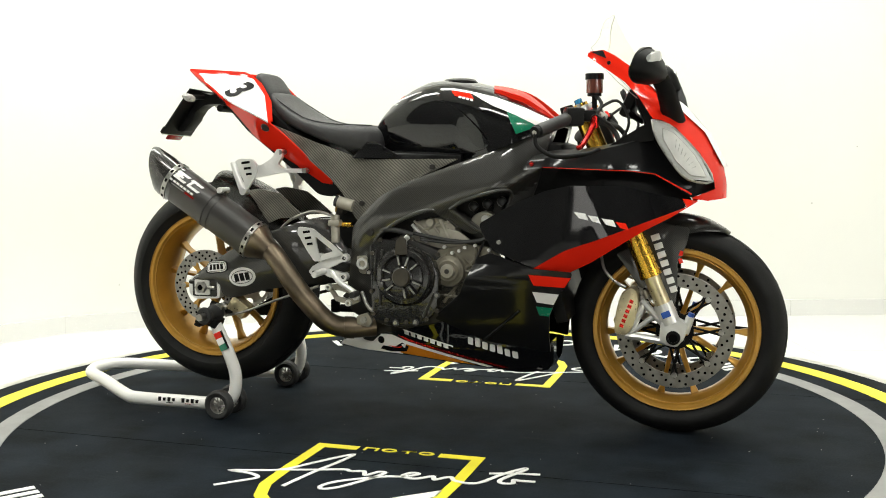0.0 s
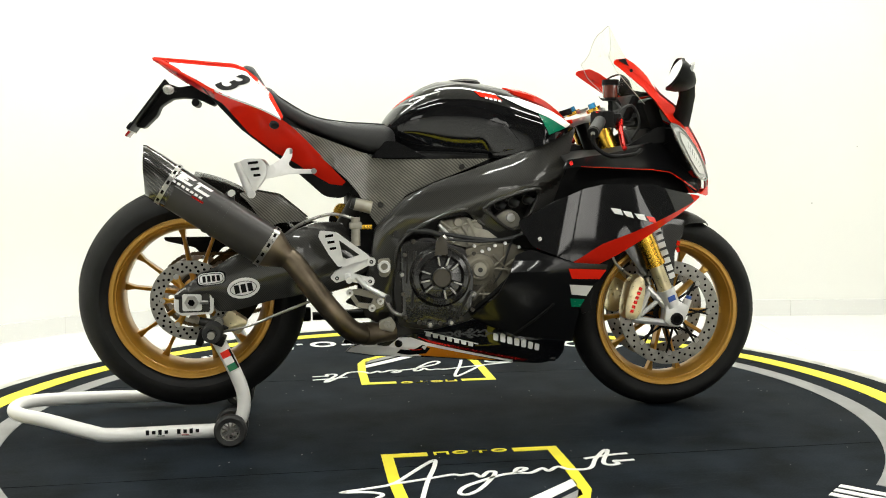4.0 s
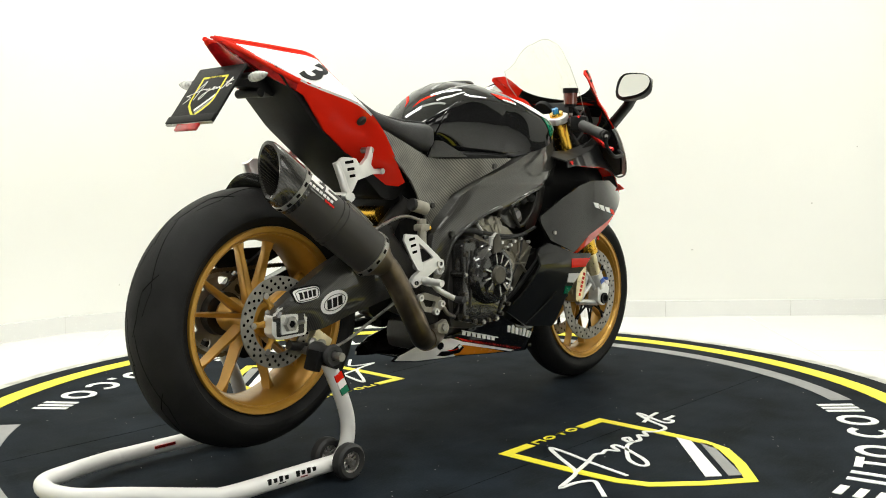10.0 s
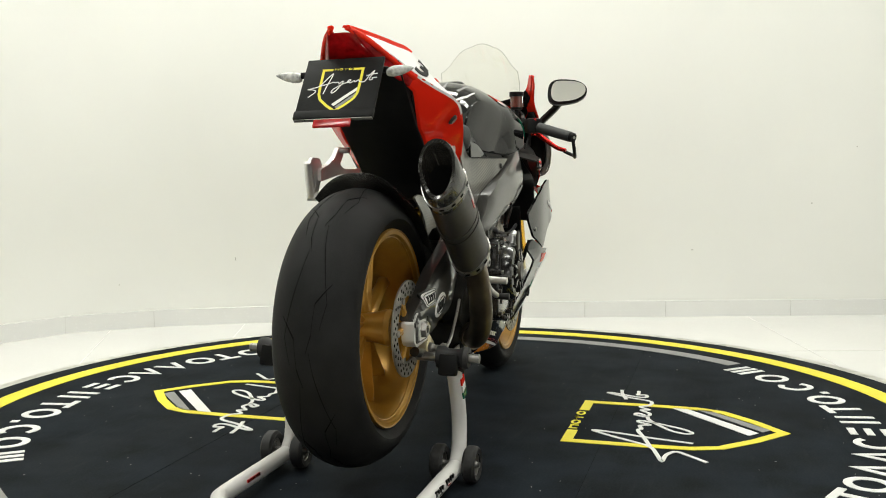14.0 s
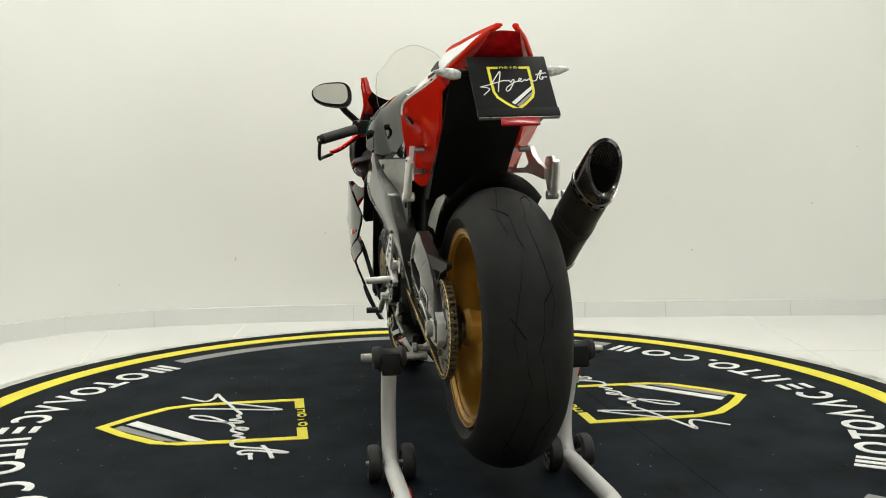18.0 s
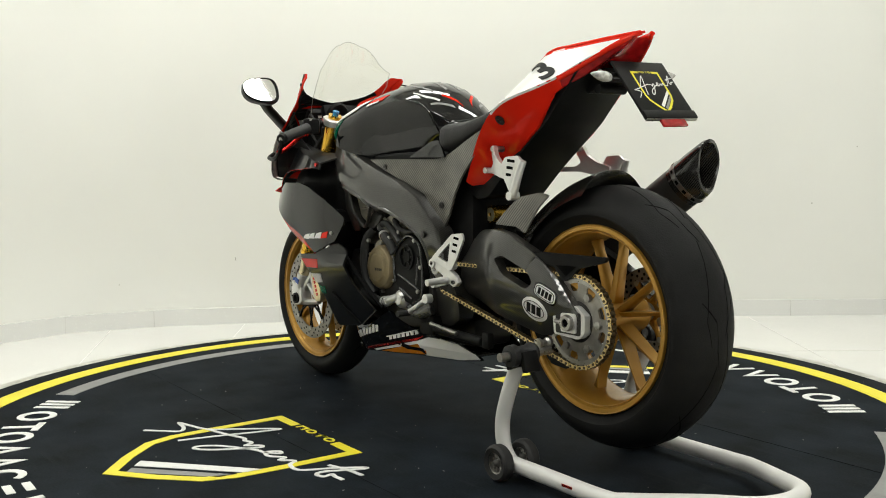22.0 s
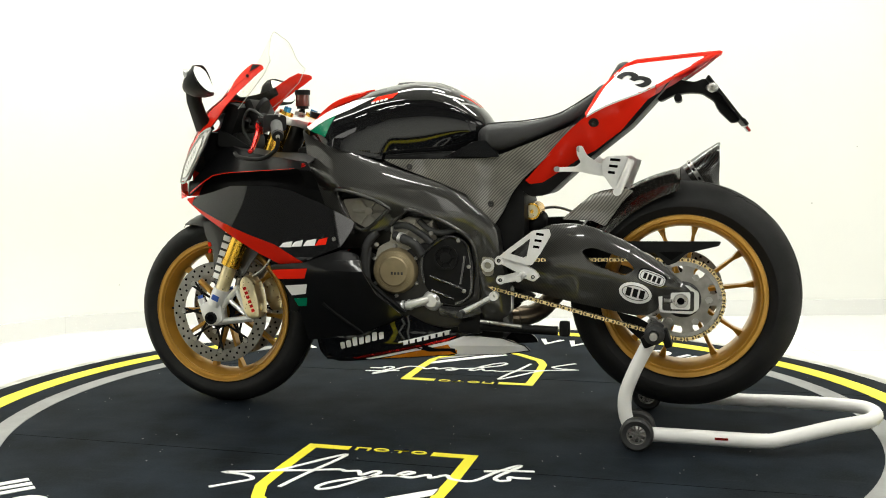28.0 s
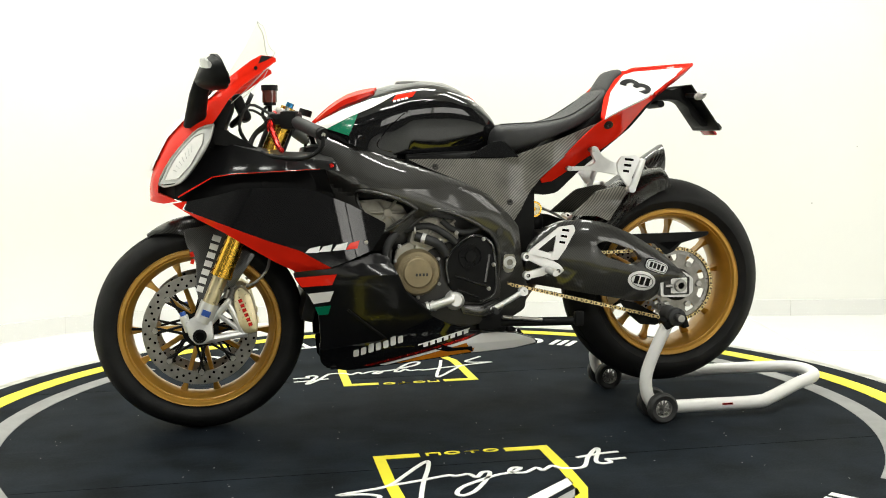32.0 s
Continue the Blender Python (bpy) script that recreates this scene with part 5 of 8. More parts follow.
    part("axle_nut", lathe([(0.010, -0.008), (0.018, -0.008), (0.020, 0.002), (0.018, 0.009), (0.010, 0.009)], (-0.717, s * 0.160, 0.379), 6 if s < 0 else 24, True), M_STEEL, blk)
    # near-black disc for the shaded bore of the rear axle
    part("axle_hole_shade", lathe([(0.0, -0.004), (0.011, -0.004), (0.011, 0.004), (0.0, 0.004)], (-0.717, s * 0.160, 0.379), 16), M_GAPSHADE, blk)
    part("adjuster_bolt", rod((-0.672, s * 0.156, 0.378), (-0.695, s * 0.156, 0.378), 0.006, n=6), M_STEEL, blk)
    part("stand_bobbin", lathe([(0.0, -0.02), (0.013, -0.02), (0.013, -0.012), (0.008, -0.006), (0.008, 0.006), (0.013, 0.012), (0.013, 0.02), (0.0, 0.02)], (-0.645, s * 0.17, 0.330), 16), M_STEEL, bike)
part("swingarm_bridge", block((-0.33, 0, 0.50), (0.10, 0.22, 0.12), 0.02), M_SATIN, bike, "dark swingarm cross bridge")
part("rear_axle", rod((RW.x, -0.155, RW.z), (RW.x, 0.155, RW.z), 0.013, n=16), M_STEEL, bike)


def hugger():
    bm = bmesh.new()
    rings = []
    for k in range(17):
        t = k / 16
        a = radians(88 - 56 * t)
        R = 0.350 - 0.012 * math.sin(math.pi * t) + 0.008 * (1 - t)
        w = 0.118 * (0.92 + 0.08 * min(1, 3 * t))
        row = []
        for j in range(-7, 8):
            u = j / 7
            r = R - (0.060 + 0.02 * t) * abs(u) ** 2.6
            row.append((RW.x + r * math.cos(a), w * u, RW.z + r * math.sin(a)))
        rings.append(row)
    loop_faces(bm, rings, cap=False, close=False)
    bmesh.ops.solidify(bm, geom=bm.faces[:], thickness=0.004)
    return bm


part("rear_hugger", hugger(), M_CAP, bike, "dark woven carbon rear tyre hugger")

for s in (-1, 1):
    part("hugger_side", sheet(rounded([(-0.385, 0.603), (-0.471, 0.676), (-0.545, 0.690), (-0.585, 0.684), (-0.556, 0.655), (-0.507, 0.584), (-0.472, 0.600)], 0.008), lambda x, z: 0.108 - 0.25 * max(0, z - 0.64), 0.005, 0.02, 0, s, bev=0.002), M_CARBON, bike, "bare woven carbon hugger side")

# ---- chain and sprocket on the left ----
SPR = Vector((-0.721, 0.126, 0.387))


def build_chain():
    sp = part("sprocket", lathe([(0.093, -0.003), (0.104, -0.003), (0.104, 0.003), (0.093, 0.003)], SPR, 60, True), M_STEEL, bike, "silver rear sprocket with open arms")
    part("inner_ring", lathe([(0.050, -0.003), (0.074, -0.003), (0.074, 0.003), (0.050, 0.003)], SPR, 48, True), M_DISC, sp)
    for k in range(9):
        a = 2 * math.pi * (k + 0.5) / 9
        web = [(SPR.x + r * math.cos(a + d), SPR.z + r * math.sin(a + d)) for r, d in ((0.072, -0.24), (0.083, -0.17), (0.0955, -0.20), (0.0955, 0.20), (0.083, 0.17), (0.072, 0.24))]
        part("sprocket_arm", slab(web, SPR.y - 0.0028, SPR.y + 0.0028, 0), M_DISC, sp)
    bm = bmesh.new()
    for k in range(42):
        a = 2 * math.pi * k / 42
        rod(SPR + Vector((0.102 * math.cos(a), 0, 0.102 * math.sin(a))), SPR + Vector((0.112 * math.cos(a), 0, 0.112 * math.sin(a))), 0.0045, 0.002, 5, bm)
    tagged(part("teeth", bm, M_STEEL, sp), kind="stuff")
    for k in range(6):
        a = 2 * math.pi * k / 6
        c = SPR + Vector((0.070 * math.cos(a), 0.005, 0.070 * math.sin(a)))
        part("sprocket_nut", lathe([(0.0, -0.006), (0.010, -0.006), (0.010, 0.005), (0.0, 0.006)], c, 6), M_STEEL, sp)
    part("sprocket_carrier", lathe([(0.02, -0.03), (0.056, -0.03), (0.058, -0.004), (0.045, 0.006), (0.02, 0.008)], SPR, 40, True), M_DARKCAST, bike)
    # path of the chain: round the sprocket and forward to the engine
    F, rf, rr = Vector((-0.205, 0.128, 0.445)), 0.042, 0.110
    d = (F - SPR)
    L = d.length
    base = math.atan2(d.z, d.x)
    al = math.acos((rr - rf) / L)
    path = []
    for k in range(40):
        a = base + al + (2 * math.pi - 2 * al) * k / 39
        path.append(SPR + Vector((rr * math.cos(a), 0, rr * math.sin(a))))
    for k in range(12):
        a = base - al + 2 * al * k / 11
        path.append(F + Vector((rf * math.cos(a), 0, rf * math.sin(a))))
    path.append(path[0])
    cum = [0]
    for a, b in zip(path, path[1:]):
        cum.append(cum[-1] + (b - a).length)
    pitch = 0.015875
    n = int(cum[-1] / pitch / 2) * 2
    link = bmesh.new()
    ring = []
    for k in range(28):
        t = 2 * math.pi * (k + 0.5) / 28
        x, z = math.cos(t), math.sin(t)
        ring.append((math.copysign(0.0078, x) + 0.0068 * x, 0.0072 * z * (0.36 + 0.64 * min(1, abs(x) * 1.5) ** 0.6)))
    slab(ring, 0.0075, 0.0095, 0, link)
    dark = bmesh.new()
    for y0, y1 in ((-0.0095, -0.0075), (0.0055, 0.0073)):
        slab(ring, y0, y1, 0, dark)
    for x in (-0.0078, 0.0078):
        rod((x, -0.0070, 0), (x, 0.0056, 0), 0.0050, n=8, bm=dark)
    for x in (-0.0078, 0.0078):
        rod((x, 0.0070, 0), (x, 0.0112, 0), 0.0034, n=8, bm=dark)

    def spot(s):
        s %= cum[-1]
        i = max(k for k in range(len(cum) - 1) if cum[k] <= s)
        u = (s - cum[i]) / max(1e-9, cum[i + 1] - cum[i])
        return path[i].lerp(path[i + 1], u)
    chain = tagged(new("chain"), "gold roller drive chain")
    chain.parent = bike
    for k in range(n):
        a, b = spot(k * pitch), spot((k + 1) * pitch)
        v = b - a
        ang = math.degrees(math.atan2(v.z, v.x))
        c = (a + b) / 2
        m = Matrix.Translation(c) @ Matrix.Rotation(radians(-ang), 4, "Y")
        if not k:
            first = part("link", link, M_CHAIN, chain)
            first.matrix_local = m
            inner = part("inner_link", dark, M_CHAINDARK, chain, "dark inner link")
            inner.matrix_local = m
            continue
        again("inner_link", inner, chain, m @ Matrix.Diagonal((1, 0.86, 1, 1)) if k % 2 else m)
        if k % 2 == 0:
            again("link", first, chain, m)
    gd = part("chain_guard", sheet(rounded([(-0.50, 0.535), (-0.541, 0.545), (-0.821, 0.548), (-0.815, 0.536), (-0.73, 0.515), (-0.705, 0.490), (-0.680, 0.480), (-0.645, 0.515), (-0.56, 0.52)], 0.005), lambda x, z: 0.138, 0.012, 0.05, 0, 1), M_PLASTIC, bike, "black chain guard with triangular opening")
    # dark sheet on the closed guard for its shaded triangular opening
    part("opening_shade", sheet([(-0.655, 0.518), (-0.725, 0.520), (-0.690, 0.495)], lambda x, z: 0.138, 0.002, 0.05, 0.0015, 1), M_GAPSHADE, gd)
    part("lower_guard", sheet(rounded([(-0.54, 0.345), (-0.60, 0.33), (-0.70, 0.275), (-0.66, 0.26), (-0.61, 0.265), (-0.57, 0.30)], 0.006), lambda x, z: 0.11, 0.006, 0.05, 0, 1), M_PLASTIC, bike, "black lower chain fin")


build_chain()

# ---- rear brake caliper on the right ----
cal = part("rear_caliper", block((-0.605, -0.120, 0.325), (0.065, 0.045, 0.05), 0.010, Matrix.Rotation(radians(35), 4, "Y")), M_PALEGOLD, bike, "small gold rear brake caliper")
part("caliper_arm", rod((-0.70, -0.13, 0.33), (-0.62, -0.13, 0.31), 0.012, n=10), M_DARKCAST, cal)
part("rear_hose", tube([(-0.64, -0.15, 0.30), (-0.56, -0.17, 0.32), (-0.45, -0.16, 0.36), (-0.33, -0.14, 0.40)], 0.004, 8), M_STEEL, bike)

# ---- exhaust ----
EX0, EX1 = Vector((-0.470, -0.212, 0.522)), Vector((-0.800, -0.222, 0.744))
ax = (EX1 - EX0).normalized()
eu = Vector((0, 1, 0))
ev = ax.cross(eu).normalized()


def oval_ring(t, ry, rz, cut=0.0):
    """A rounded-triangle section of the silencer at t along it; cut slants it."""
    ring = []
    for k in range(36):
        a = 2 * math.pi * k / 36
        c, s = math.cos(a), math.sin(a)
        q = 1.0 + 0.05 * math.cos(3 * a + math.pi / 2)
        p = EX0 + (EX1 - EX0) * t + eu * (ry * q * c) + ev * (rz * q * s)
        p += ax * (cut * (-s))
        ring.append(p)
    return ring


def build_exhaust():
    bm = bmesh.new()
    loop_faces(bm, [oval_ring(t, 0.0485, 0.0575) for t in (0.10, 0.3, 0.5, 0.7, 0.83)])
    can = part("silencer", bm, M_CAN, bike, "matt dark carbon silencer can")
    bm = bmesh.new()
    loop_faces(bm, [oval_ring(0.82, 0.0495, 0.0585), oval_ring(0.89, 0.0495, 0.0585), oval_ring(0.96, 0.0465, 0.060, 0.014), oval_ring(1.045, 0.043, 0.058, 0.034), oval_ring(1.06, 0.040, 0.054, 0.036), oval_ring(1.055, 0.034, 0.046, 0.034), oval_ring(0.93, 0.026, 0.034, 0.012)])
    part("end_cap", bm, M_CAP, can, "woven carbon end cap with slanted outlet")
    # near-black disc for the shade deep in the outlet
    bm = bmesh.new()
    loop_faces(bm, [oval_ring(0.938, 0.0265, 0.0345, 0.012), oval_ring(0.934, 0.0265, 0.0345, 0.012)])
    part("outlet_shade", bm, M_GAPSHADE, can)
    for t0, t1 in ((0.858, 0.892), (0.455, 0.485), (0.505, 0.535), (0.085, 0.125)):
        bm = bmesh.new()
        big = 0.001 if t0 < 0.8 and t0 > 0.2 else 0.0022
        loop_faces(bm, [oval_ring(t0, 0.0495 + big, 0.0585 + big), oval_ring(t1, 0.0495 + big, 0.0585 + big)])
        band = part("band", bm, M_STEEL if big > 0.002 else M_CAN, can, "steel band with slots" if big > 0.002 else "")
        if big > 0.002:
            # near-black blocks painted for the shade inside the band's slots
            for k in range(0, 36, 3):
                ring = oval_ring((t0 + t1) / 2, 0.0495 + big, 0.0585 + big)
                d = (ring[(k + 1) % 36] - ring[k])
                mtx = Matrix((d.normalized(), ax, d.normalized().cross(ax))).transposed().to_4x4()
                part("slot_shade", block((ring[k] + ring[(k + 1) % 36]) / 2, (0.011, 0.007, 0.0015), 0, mtx), M_GAPSHADE, band)
    bm = bmesh.new()
    loop_faces(bm, [oval_ring(0.10, 0.0465, 0.0575), oval_ring(0.06, 0.044, 0.054), oval_ring(-0.01, 0.034, 0.038), oval_ring(-0.05, 0.0315, 0.0315)])
    part("front_cone", bm, M_PIPE, can, "heat-tinted steel inlet cone")
    # maker's mark as plain bars that lie on the can

    def can_patch(t0, t1, a0, a1, mat, slant=0.0, t2=None):
        bm = bmesh.new()
        rows = []
        for i in range(6):
            a = radians(a0 + (a1 - a0) * i / 5)
            row = []
            for k in (0, 1):
                t = (t0, t1)[k] + slant * i / 5
                for lift in ((0.0012, -0.001) if k == 0 else (-0.001, 0.0012)):
                    q = 1.0 + 0.05 * math.cos(3 * a + math.pi / 2)
                    row.append(EX0 + (EX1 - EX0) * t + eu * ((0.0485 * q + lift) * math.cos(a)) + ev * ((0.0575 * q + lift) * math.sin(a)))
            rows.append(row)
        loop_faces(bm, rows)
        part("maker_bar", bm, mat, can)

    for t0 in (0.745, 0.615):
        can_patch(t0, t0 + 0.105, 226, 235, M_WHITE, -0.012)
        can_patch(t0, t0 + 0.105, 206, 213, M_WHITE, -0.012)
        can_patch(t0 + 0.085 if t0 < 0.7 else t0 + 0.06, t0 + 0.105, 208, 232, M_WHITE, -0.02)
    can_patch(0.775, 0.81, 216, 222, M_WHITE)
    for k in range(7):
        can_patch(0.835 - 0.033 * k, 0.858 - 0.033 * k, 193, 199, M_WHITE)
    can_patch(0.615, 0.70, 185, 190, M_REDANO)
    can_patch(0.71, 0.83, 186, 188, M_GREYP)
    grip = EX0 + (EX1 - EX0) * 0.5 + ev * 0.060 if ev.z > 0 else EX0 + (EX1 - EX0) * 0.5 - ev * 0.060
    part("clamp_bolt", rod(grip + Vector((0.004, -0.024, 0.006)), grip + Vector((0.004, 0.026, 0.006)), 0.009, n=14), M_ALU, can, "silver silencer clamp bolt")
    part("clamp_ear", block(grip + Vector((0.0, 0.0, -0.002)), (0.024, 0.016, 0.022), 0.004), M_CAN, can)
    P = [EX0 + ax * 0.02, EX0 - ax * 0.03, (-0.412, -0.212, 0.464), (-0.366, -0.208, 0.398), (-0.315, -0.195, 0.334), (-0.282, -0.178, 0.299), (-0.25, -0.160, 0.284), (-0.21, -0.142, 0.280), (-0.16, -0.115, 0.282)]
    pipe = part("exhaust_pipe", tube(P, (0.0305, 0.030), 24, 6), M_PIPE, bike, "heat-tinted steel exhaust pipe")
    part("pipe_joint", rod((-0.243, -0.157, 0.2825), (-0.215, -0.144, 0.280), 0.033, n=24), M_PIPE, pipe)
    for y in (-0.188, -0.223):
        part("spring", tube([(-0.455, y, 0.545), (-0.43, y, 0.52), (-0.405, y, 0.47)], 0.003, 6), M_STEEL, pipe)
    part("collector", block((-0.10, -0.04, 0.275), (0.22, 0.16, 0.09), 0.03), M_DARKCAST, bike, "dark exhaust collector box")


build_exhaust()

# ---- footrests, hangers and rear-sets ----
for s in (-1, 1):
    def hang_y(x, z):
        return 0.126 + 0.052 * math.sin(min(1, max(0, (-0.372 - x) / 0.15)) * math.pi / 2)
    hang = part("pillion_hanger", sheet(rounded([(-0.364, 0.750), (-0.372, 0.738), (-0.44, 0.738), (-0.50, 0.726), (-0.535, 0.722), (-0.535, 0.752), (-0.490, 0.764), (-0.462, 0.782), (-0.447, 0.810), (-0.432, 0.808), (-0.433, 0.786), (-0.445, 0.764), (-0.43, 0.752)], 0.006), hang_y, 0.013, 0.02, 0, s, bev=0.003), M_ALU, bike, "cast aluminium pillion footrest hanger")
    part("mount_bolt", rod((-0.440, s * 0.125, 0.800), (-0.440, s * 0.160, 0.800), 0.008, n=12), M_STEEL, hang)
    part("mount_bolt", rod((-0.374, s * 0.110, 0.745), (-0.374, s * 0.132, 0.745), 0.008, n=12), M_STEEL, hang)
    part("hanger_plate", slab(rounded([(-0.580, 0.769), (-0.562, 0.783), (-0.516, 0.780), (-0.502, 0.761), (-0.505, 0.734), (-0.530, 0.696), (-0.550, 0.679), (-0.559, 0.690), (-0.548, 0.715)], 0.006), s * 0.174, s * 0.183, 0.0025), M_ALU, hang)
    # dark bars on the solid plate for the shade in its open slots
    for (x, z) in ((-0.540, 0.770), (-0.535, 0.753), (-0.530, 0.736)):
        part("slot_shade", block((x, s * 0.1815, z), (0.028 - (0.770 - z) * 0.25, 0.006, 0.0075), 0.002, Matrix.Rotation(radians(-6), 4, "Y")), M_GAPSHADE, hang)
    part("folded_peg", tube([(-0.583, s * 0.181, 0.770), (-0.572, s * 0.184, 0.742), (-0.556, s * 0.185, 0.700), (-0.548, s * 0.184, 0.684)], (0.009, 0.011), 12), M_ALU, hang, "folded silver footrest")
    part("peg_pivot", rod((-0.546, s * 0.168, 0.684), (-0.546, s * 0.196, 0.684), 0.011, n=14), M_ALU, hang)
    # rider rear-set
    y = s * 0.188
    rs = part("rear_set", slab(rounded([(-0.212, 0.497), (-0.223, 0.504), (-0.297, 0.481), (-0.324, 0.466), (-0.337, 0.449), (-0.320, 0.434), (-0.291, 0.444), (-0.272, 0.435), (-0.229, 0.427), (-0.215, 0.434), (-0.220, 0.446), (-0.272, 0.460), (-0.223, 0.484)], 0.005), y - 0.007, y + 0.007, 0.002), M_ALU, bike, "machined aluminium rear-set bracket")
    lattice = with_hole(rounded([(-0.318, 0.577), (-0.363, 0.582), (-0.368, 0.565), (-0.339, 0.514), (-0.314, 0.480), (-0.291, 0.484), (-0.223, 0.503), (-0.235, 0.515)], 0.005), rounded([(-0.311, 0.555), (-0.254, 0.512), (-0.300, 0.499)], 0.004))
    part("heel_guard", slab(lattice, y + s * 0.010 - 0.003, y + s * 0.010 + 0.003, 0), M_ALU, rs, "aluminium heel guard with slots")
    # dark bars again for shaded slots in the heel guard
    for k in range(3):
        part("slot_shade", block((-0.338 + 0.005 * k, y + s * 0.0125, 0.567 - 0.0175 * k), (0.022 - 0.002 * k, 0.003, 0.007), 0.001, Matrix.Rotation(radians(-8), 4, "Y")), M_GAPSHADE, rs)
    for bx, bz in ((-0.222, 0.492), (-0.226, 0.437), (-0.300, 0.492)):
        part("pivot_eye", lathe([(0.005, -0.011), (0.012, -0.011), (0.013, 0.0), (0.012, 0.011), (0.005, 0.011)], (bx, y, bz), 18, True), M_ALU, rs)
    part("foot_peg", tube([(-0.288, s * 0.19, 0.452), (-0.288, s * 0.20, 0.452), (-0.288, s * 0.262, 0.449)], (0.011, 0.009), 12, smooth=False), M_ALU, rs, "knurled silver footrest")
    for x, z in ((-0.222, 0.492), (-0.226, 0.437), (-0.300, 0.492), (-0.318, 0.448)):
        part("set_bolt", lathe([(0.0025, -0.009), (0.0055, -0.012), (0.0055, 0.012), (0.0025, 0.009)], (x, y, z), 14, True), M_DARKCAST, rs)
bracket = with_hole(rounded([(-0.292, 0.408), (-0.255, 0.414), (-0.190, 0.392), (-0.186, 0.362), (-0.212, 0.352), (-0.262, 0.362)], 0.006), rounded([(-0.272, 0.399), (-0.215, 0.385), (-0.222, 0.369), (-0.256, 0.375)], 0.004))
eb = part("lower_bracket", slab(bracket, -0.172, -0.162, 0), M_CAST, bike, "cast grey lower bracket with an open centre")
for x, z in ((-0.196, 0.377), (-0.282, 0.403), (-0.220, 0.358)):
    part("bracket_bolt", lathe([(0.004, -0.010), (0.0095, -0.010), (0.0105, 0.0), (0.004, 0.004)], (x, -0.172, z), 14, True), M_ALU, eb)
lv = part("brake_pedal", tube([(-0.262, -0.196, 0.452), (-0.24, -0.20, 0.425), (-0.205, -0.205, 0.405), (-0.180, -0.212, 0.392)], 0.008, 10), M_ALU, bike, "silver brake pedal")
part("pedal_tip", rod((-0.180, -0.205, 0.392), (-0.180, -0.245, 0.391), 0.009, n=12), M_RUBBER, lv)
lv = part("gear_lever", tube([(-0.113, 0.205, 0.341), (-0.16, 0.205, 0.365), (-0.209, 0.205, 0.393)], 0.008, 10), M_ALU, bike, "silver gear lever")
part("lever_tip", rod((-0.120, 0.20, 0.343), (-0.120, 0.245, 0.343), 0.0085, n=12), M_RUBBER, lv)
part("lever_pivot", lathe([(0.004, -0.01), (0.013, -0.01), (0.013, 0.01), (0.004, 0.01)], (-0.209, 0.203, 0.393), 16, True), M_ALU, lv)
sd = part("side_stand", tube([(-0.115, 0.135, 0.295), (-0.25, 0.14, 0.292), (-0.38, 0.145, 0.290)], 0.013, 12), M_PLASTIC, bike, "black folded side stand")
part("stand_foot", block((-0.40, 0.145, 0.297), (0.03, 0.022, 0.045), 0.008), M_PLASTIC, sd)
part("stand_bracket", block((-0.125, 0.125, 0.303), (0.07, 0.05, 0.06), 0.01), M_PLASTIC, sd)
part("stand_spring", rod((-0.16, 0.158, 0.312), (-0.28, 0.158, 0.300), 0.006, n=10), M_STEEL, sd)

# ---- rear shock and linkage ----
part("shock_reservoir", rod((-0.292, -0.04, 0.624), (-0.290, 0.045, 0.622), 0.0245, n=24), M_GOLD, bike, "gold shock reservoir")
part("reservoir_face", lathe([(0.006, -0.002), (0.019, -0.002), (0.019, 0.002), (0.006, 0.002)], (-0.290, 0.0455, 0.622), 24, True), M_PALEGOLD, bike)
part("shock_spring", tube([(-0.30, 0.02 * math.sin(0.9 * k), 0.44 + 0.006 * k) for k in range(0, 30, 3)], 0.03, 14), M_PLASTIC, bike, "rear shock absorber")
part("shock_body", rod((-0.30, -0.04, 0.56), (-0.245, -0.10, 0.665), 0.026, n=20), M_DARKCAST, bike)
sc = part("shock_canister", rod((-0.262, -0.135, 0.652), (-0.215, -0.135, 0.640), 0.018, n=20), M_CAST, bike, "silver hydraulic canister")
part("canister_cap", rod((-0.272, -0.135, 0.655), (-0.258, -0.135, 0.651), 0.0165, n=20), M_RUBBER, sc)
mcyl = part("rear_master_cylinder", rod((-0.262, -0.165, 0.615), (-0.262, -0.165, 0.535), 0.013, n=16), M_CAST, bike, "silver rear brake cylinder")
part("cylinder_collar", block((-0.262, -0.165, 0.592), (0.036, 0.030, 0.018), 0.005), M_CAST, mcyl)
part("gold_fitting", rod((-0.245, -0.15, 0.586), (-0.215, -0.15, 0.586), 0.008, n=12), M_GOLD, bike)
part("rear_hose_upper", tube([(-0.262, -0.165, 0.61), (-0.33, -0.16, 0.625), (-0.41, -0.15, 0.60), (-0.46, -0.13, 0.565)], 0.0045, 8), M_STEEL, bike, "braided hose")
part("linkage_plate", slab(rounded([(-0.29, 0.36), (-0.24, 0.40), (-0.19, 0.36), (-0.22, 0.33)], 0.008), -0.06, -0.045, 0.003), M_DARKCAST, bike)
part("inner_dark_box", block((-0.20, 0, 0.60), (0.16, 0.20, 0.22), 0.02), M_PLASTIC, bike, "black battery and airbox housing")


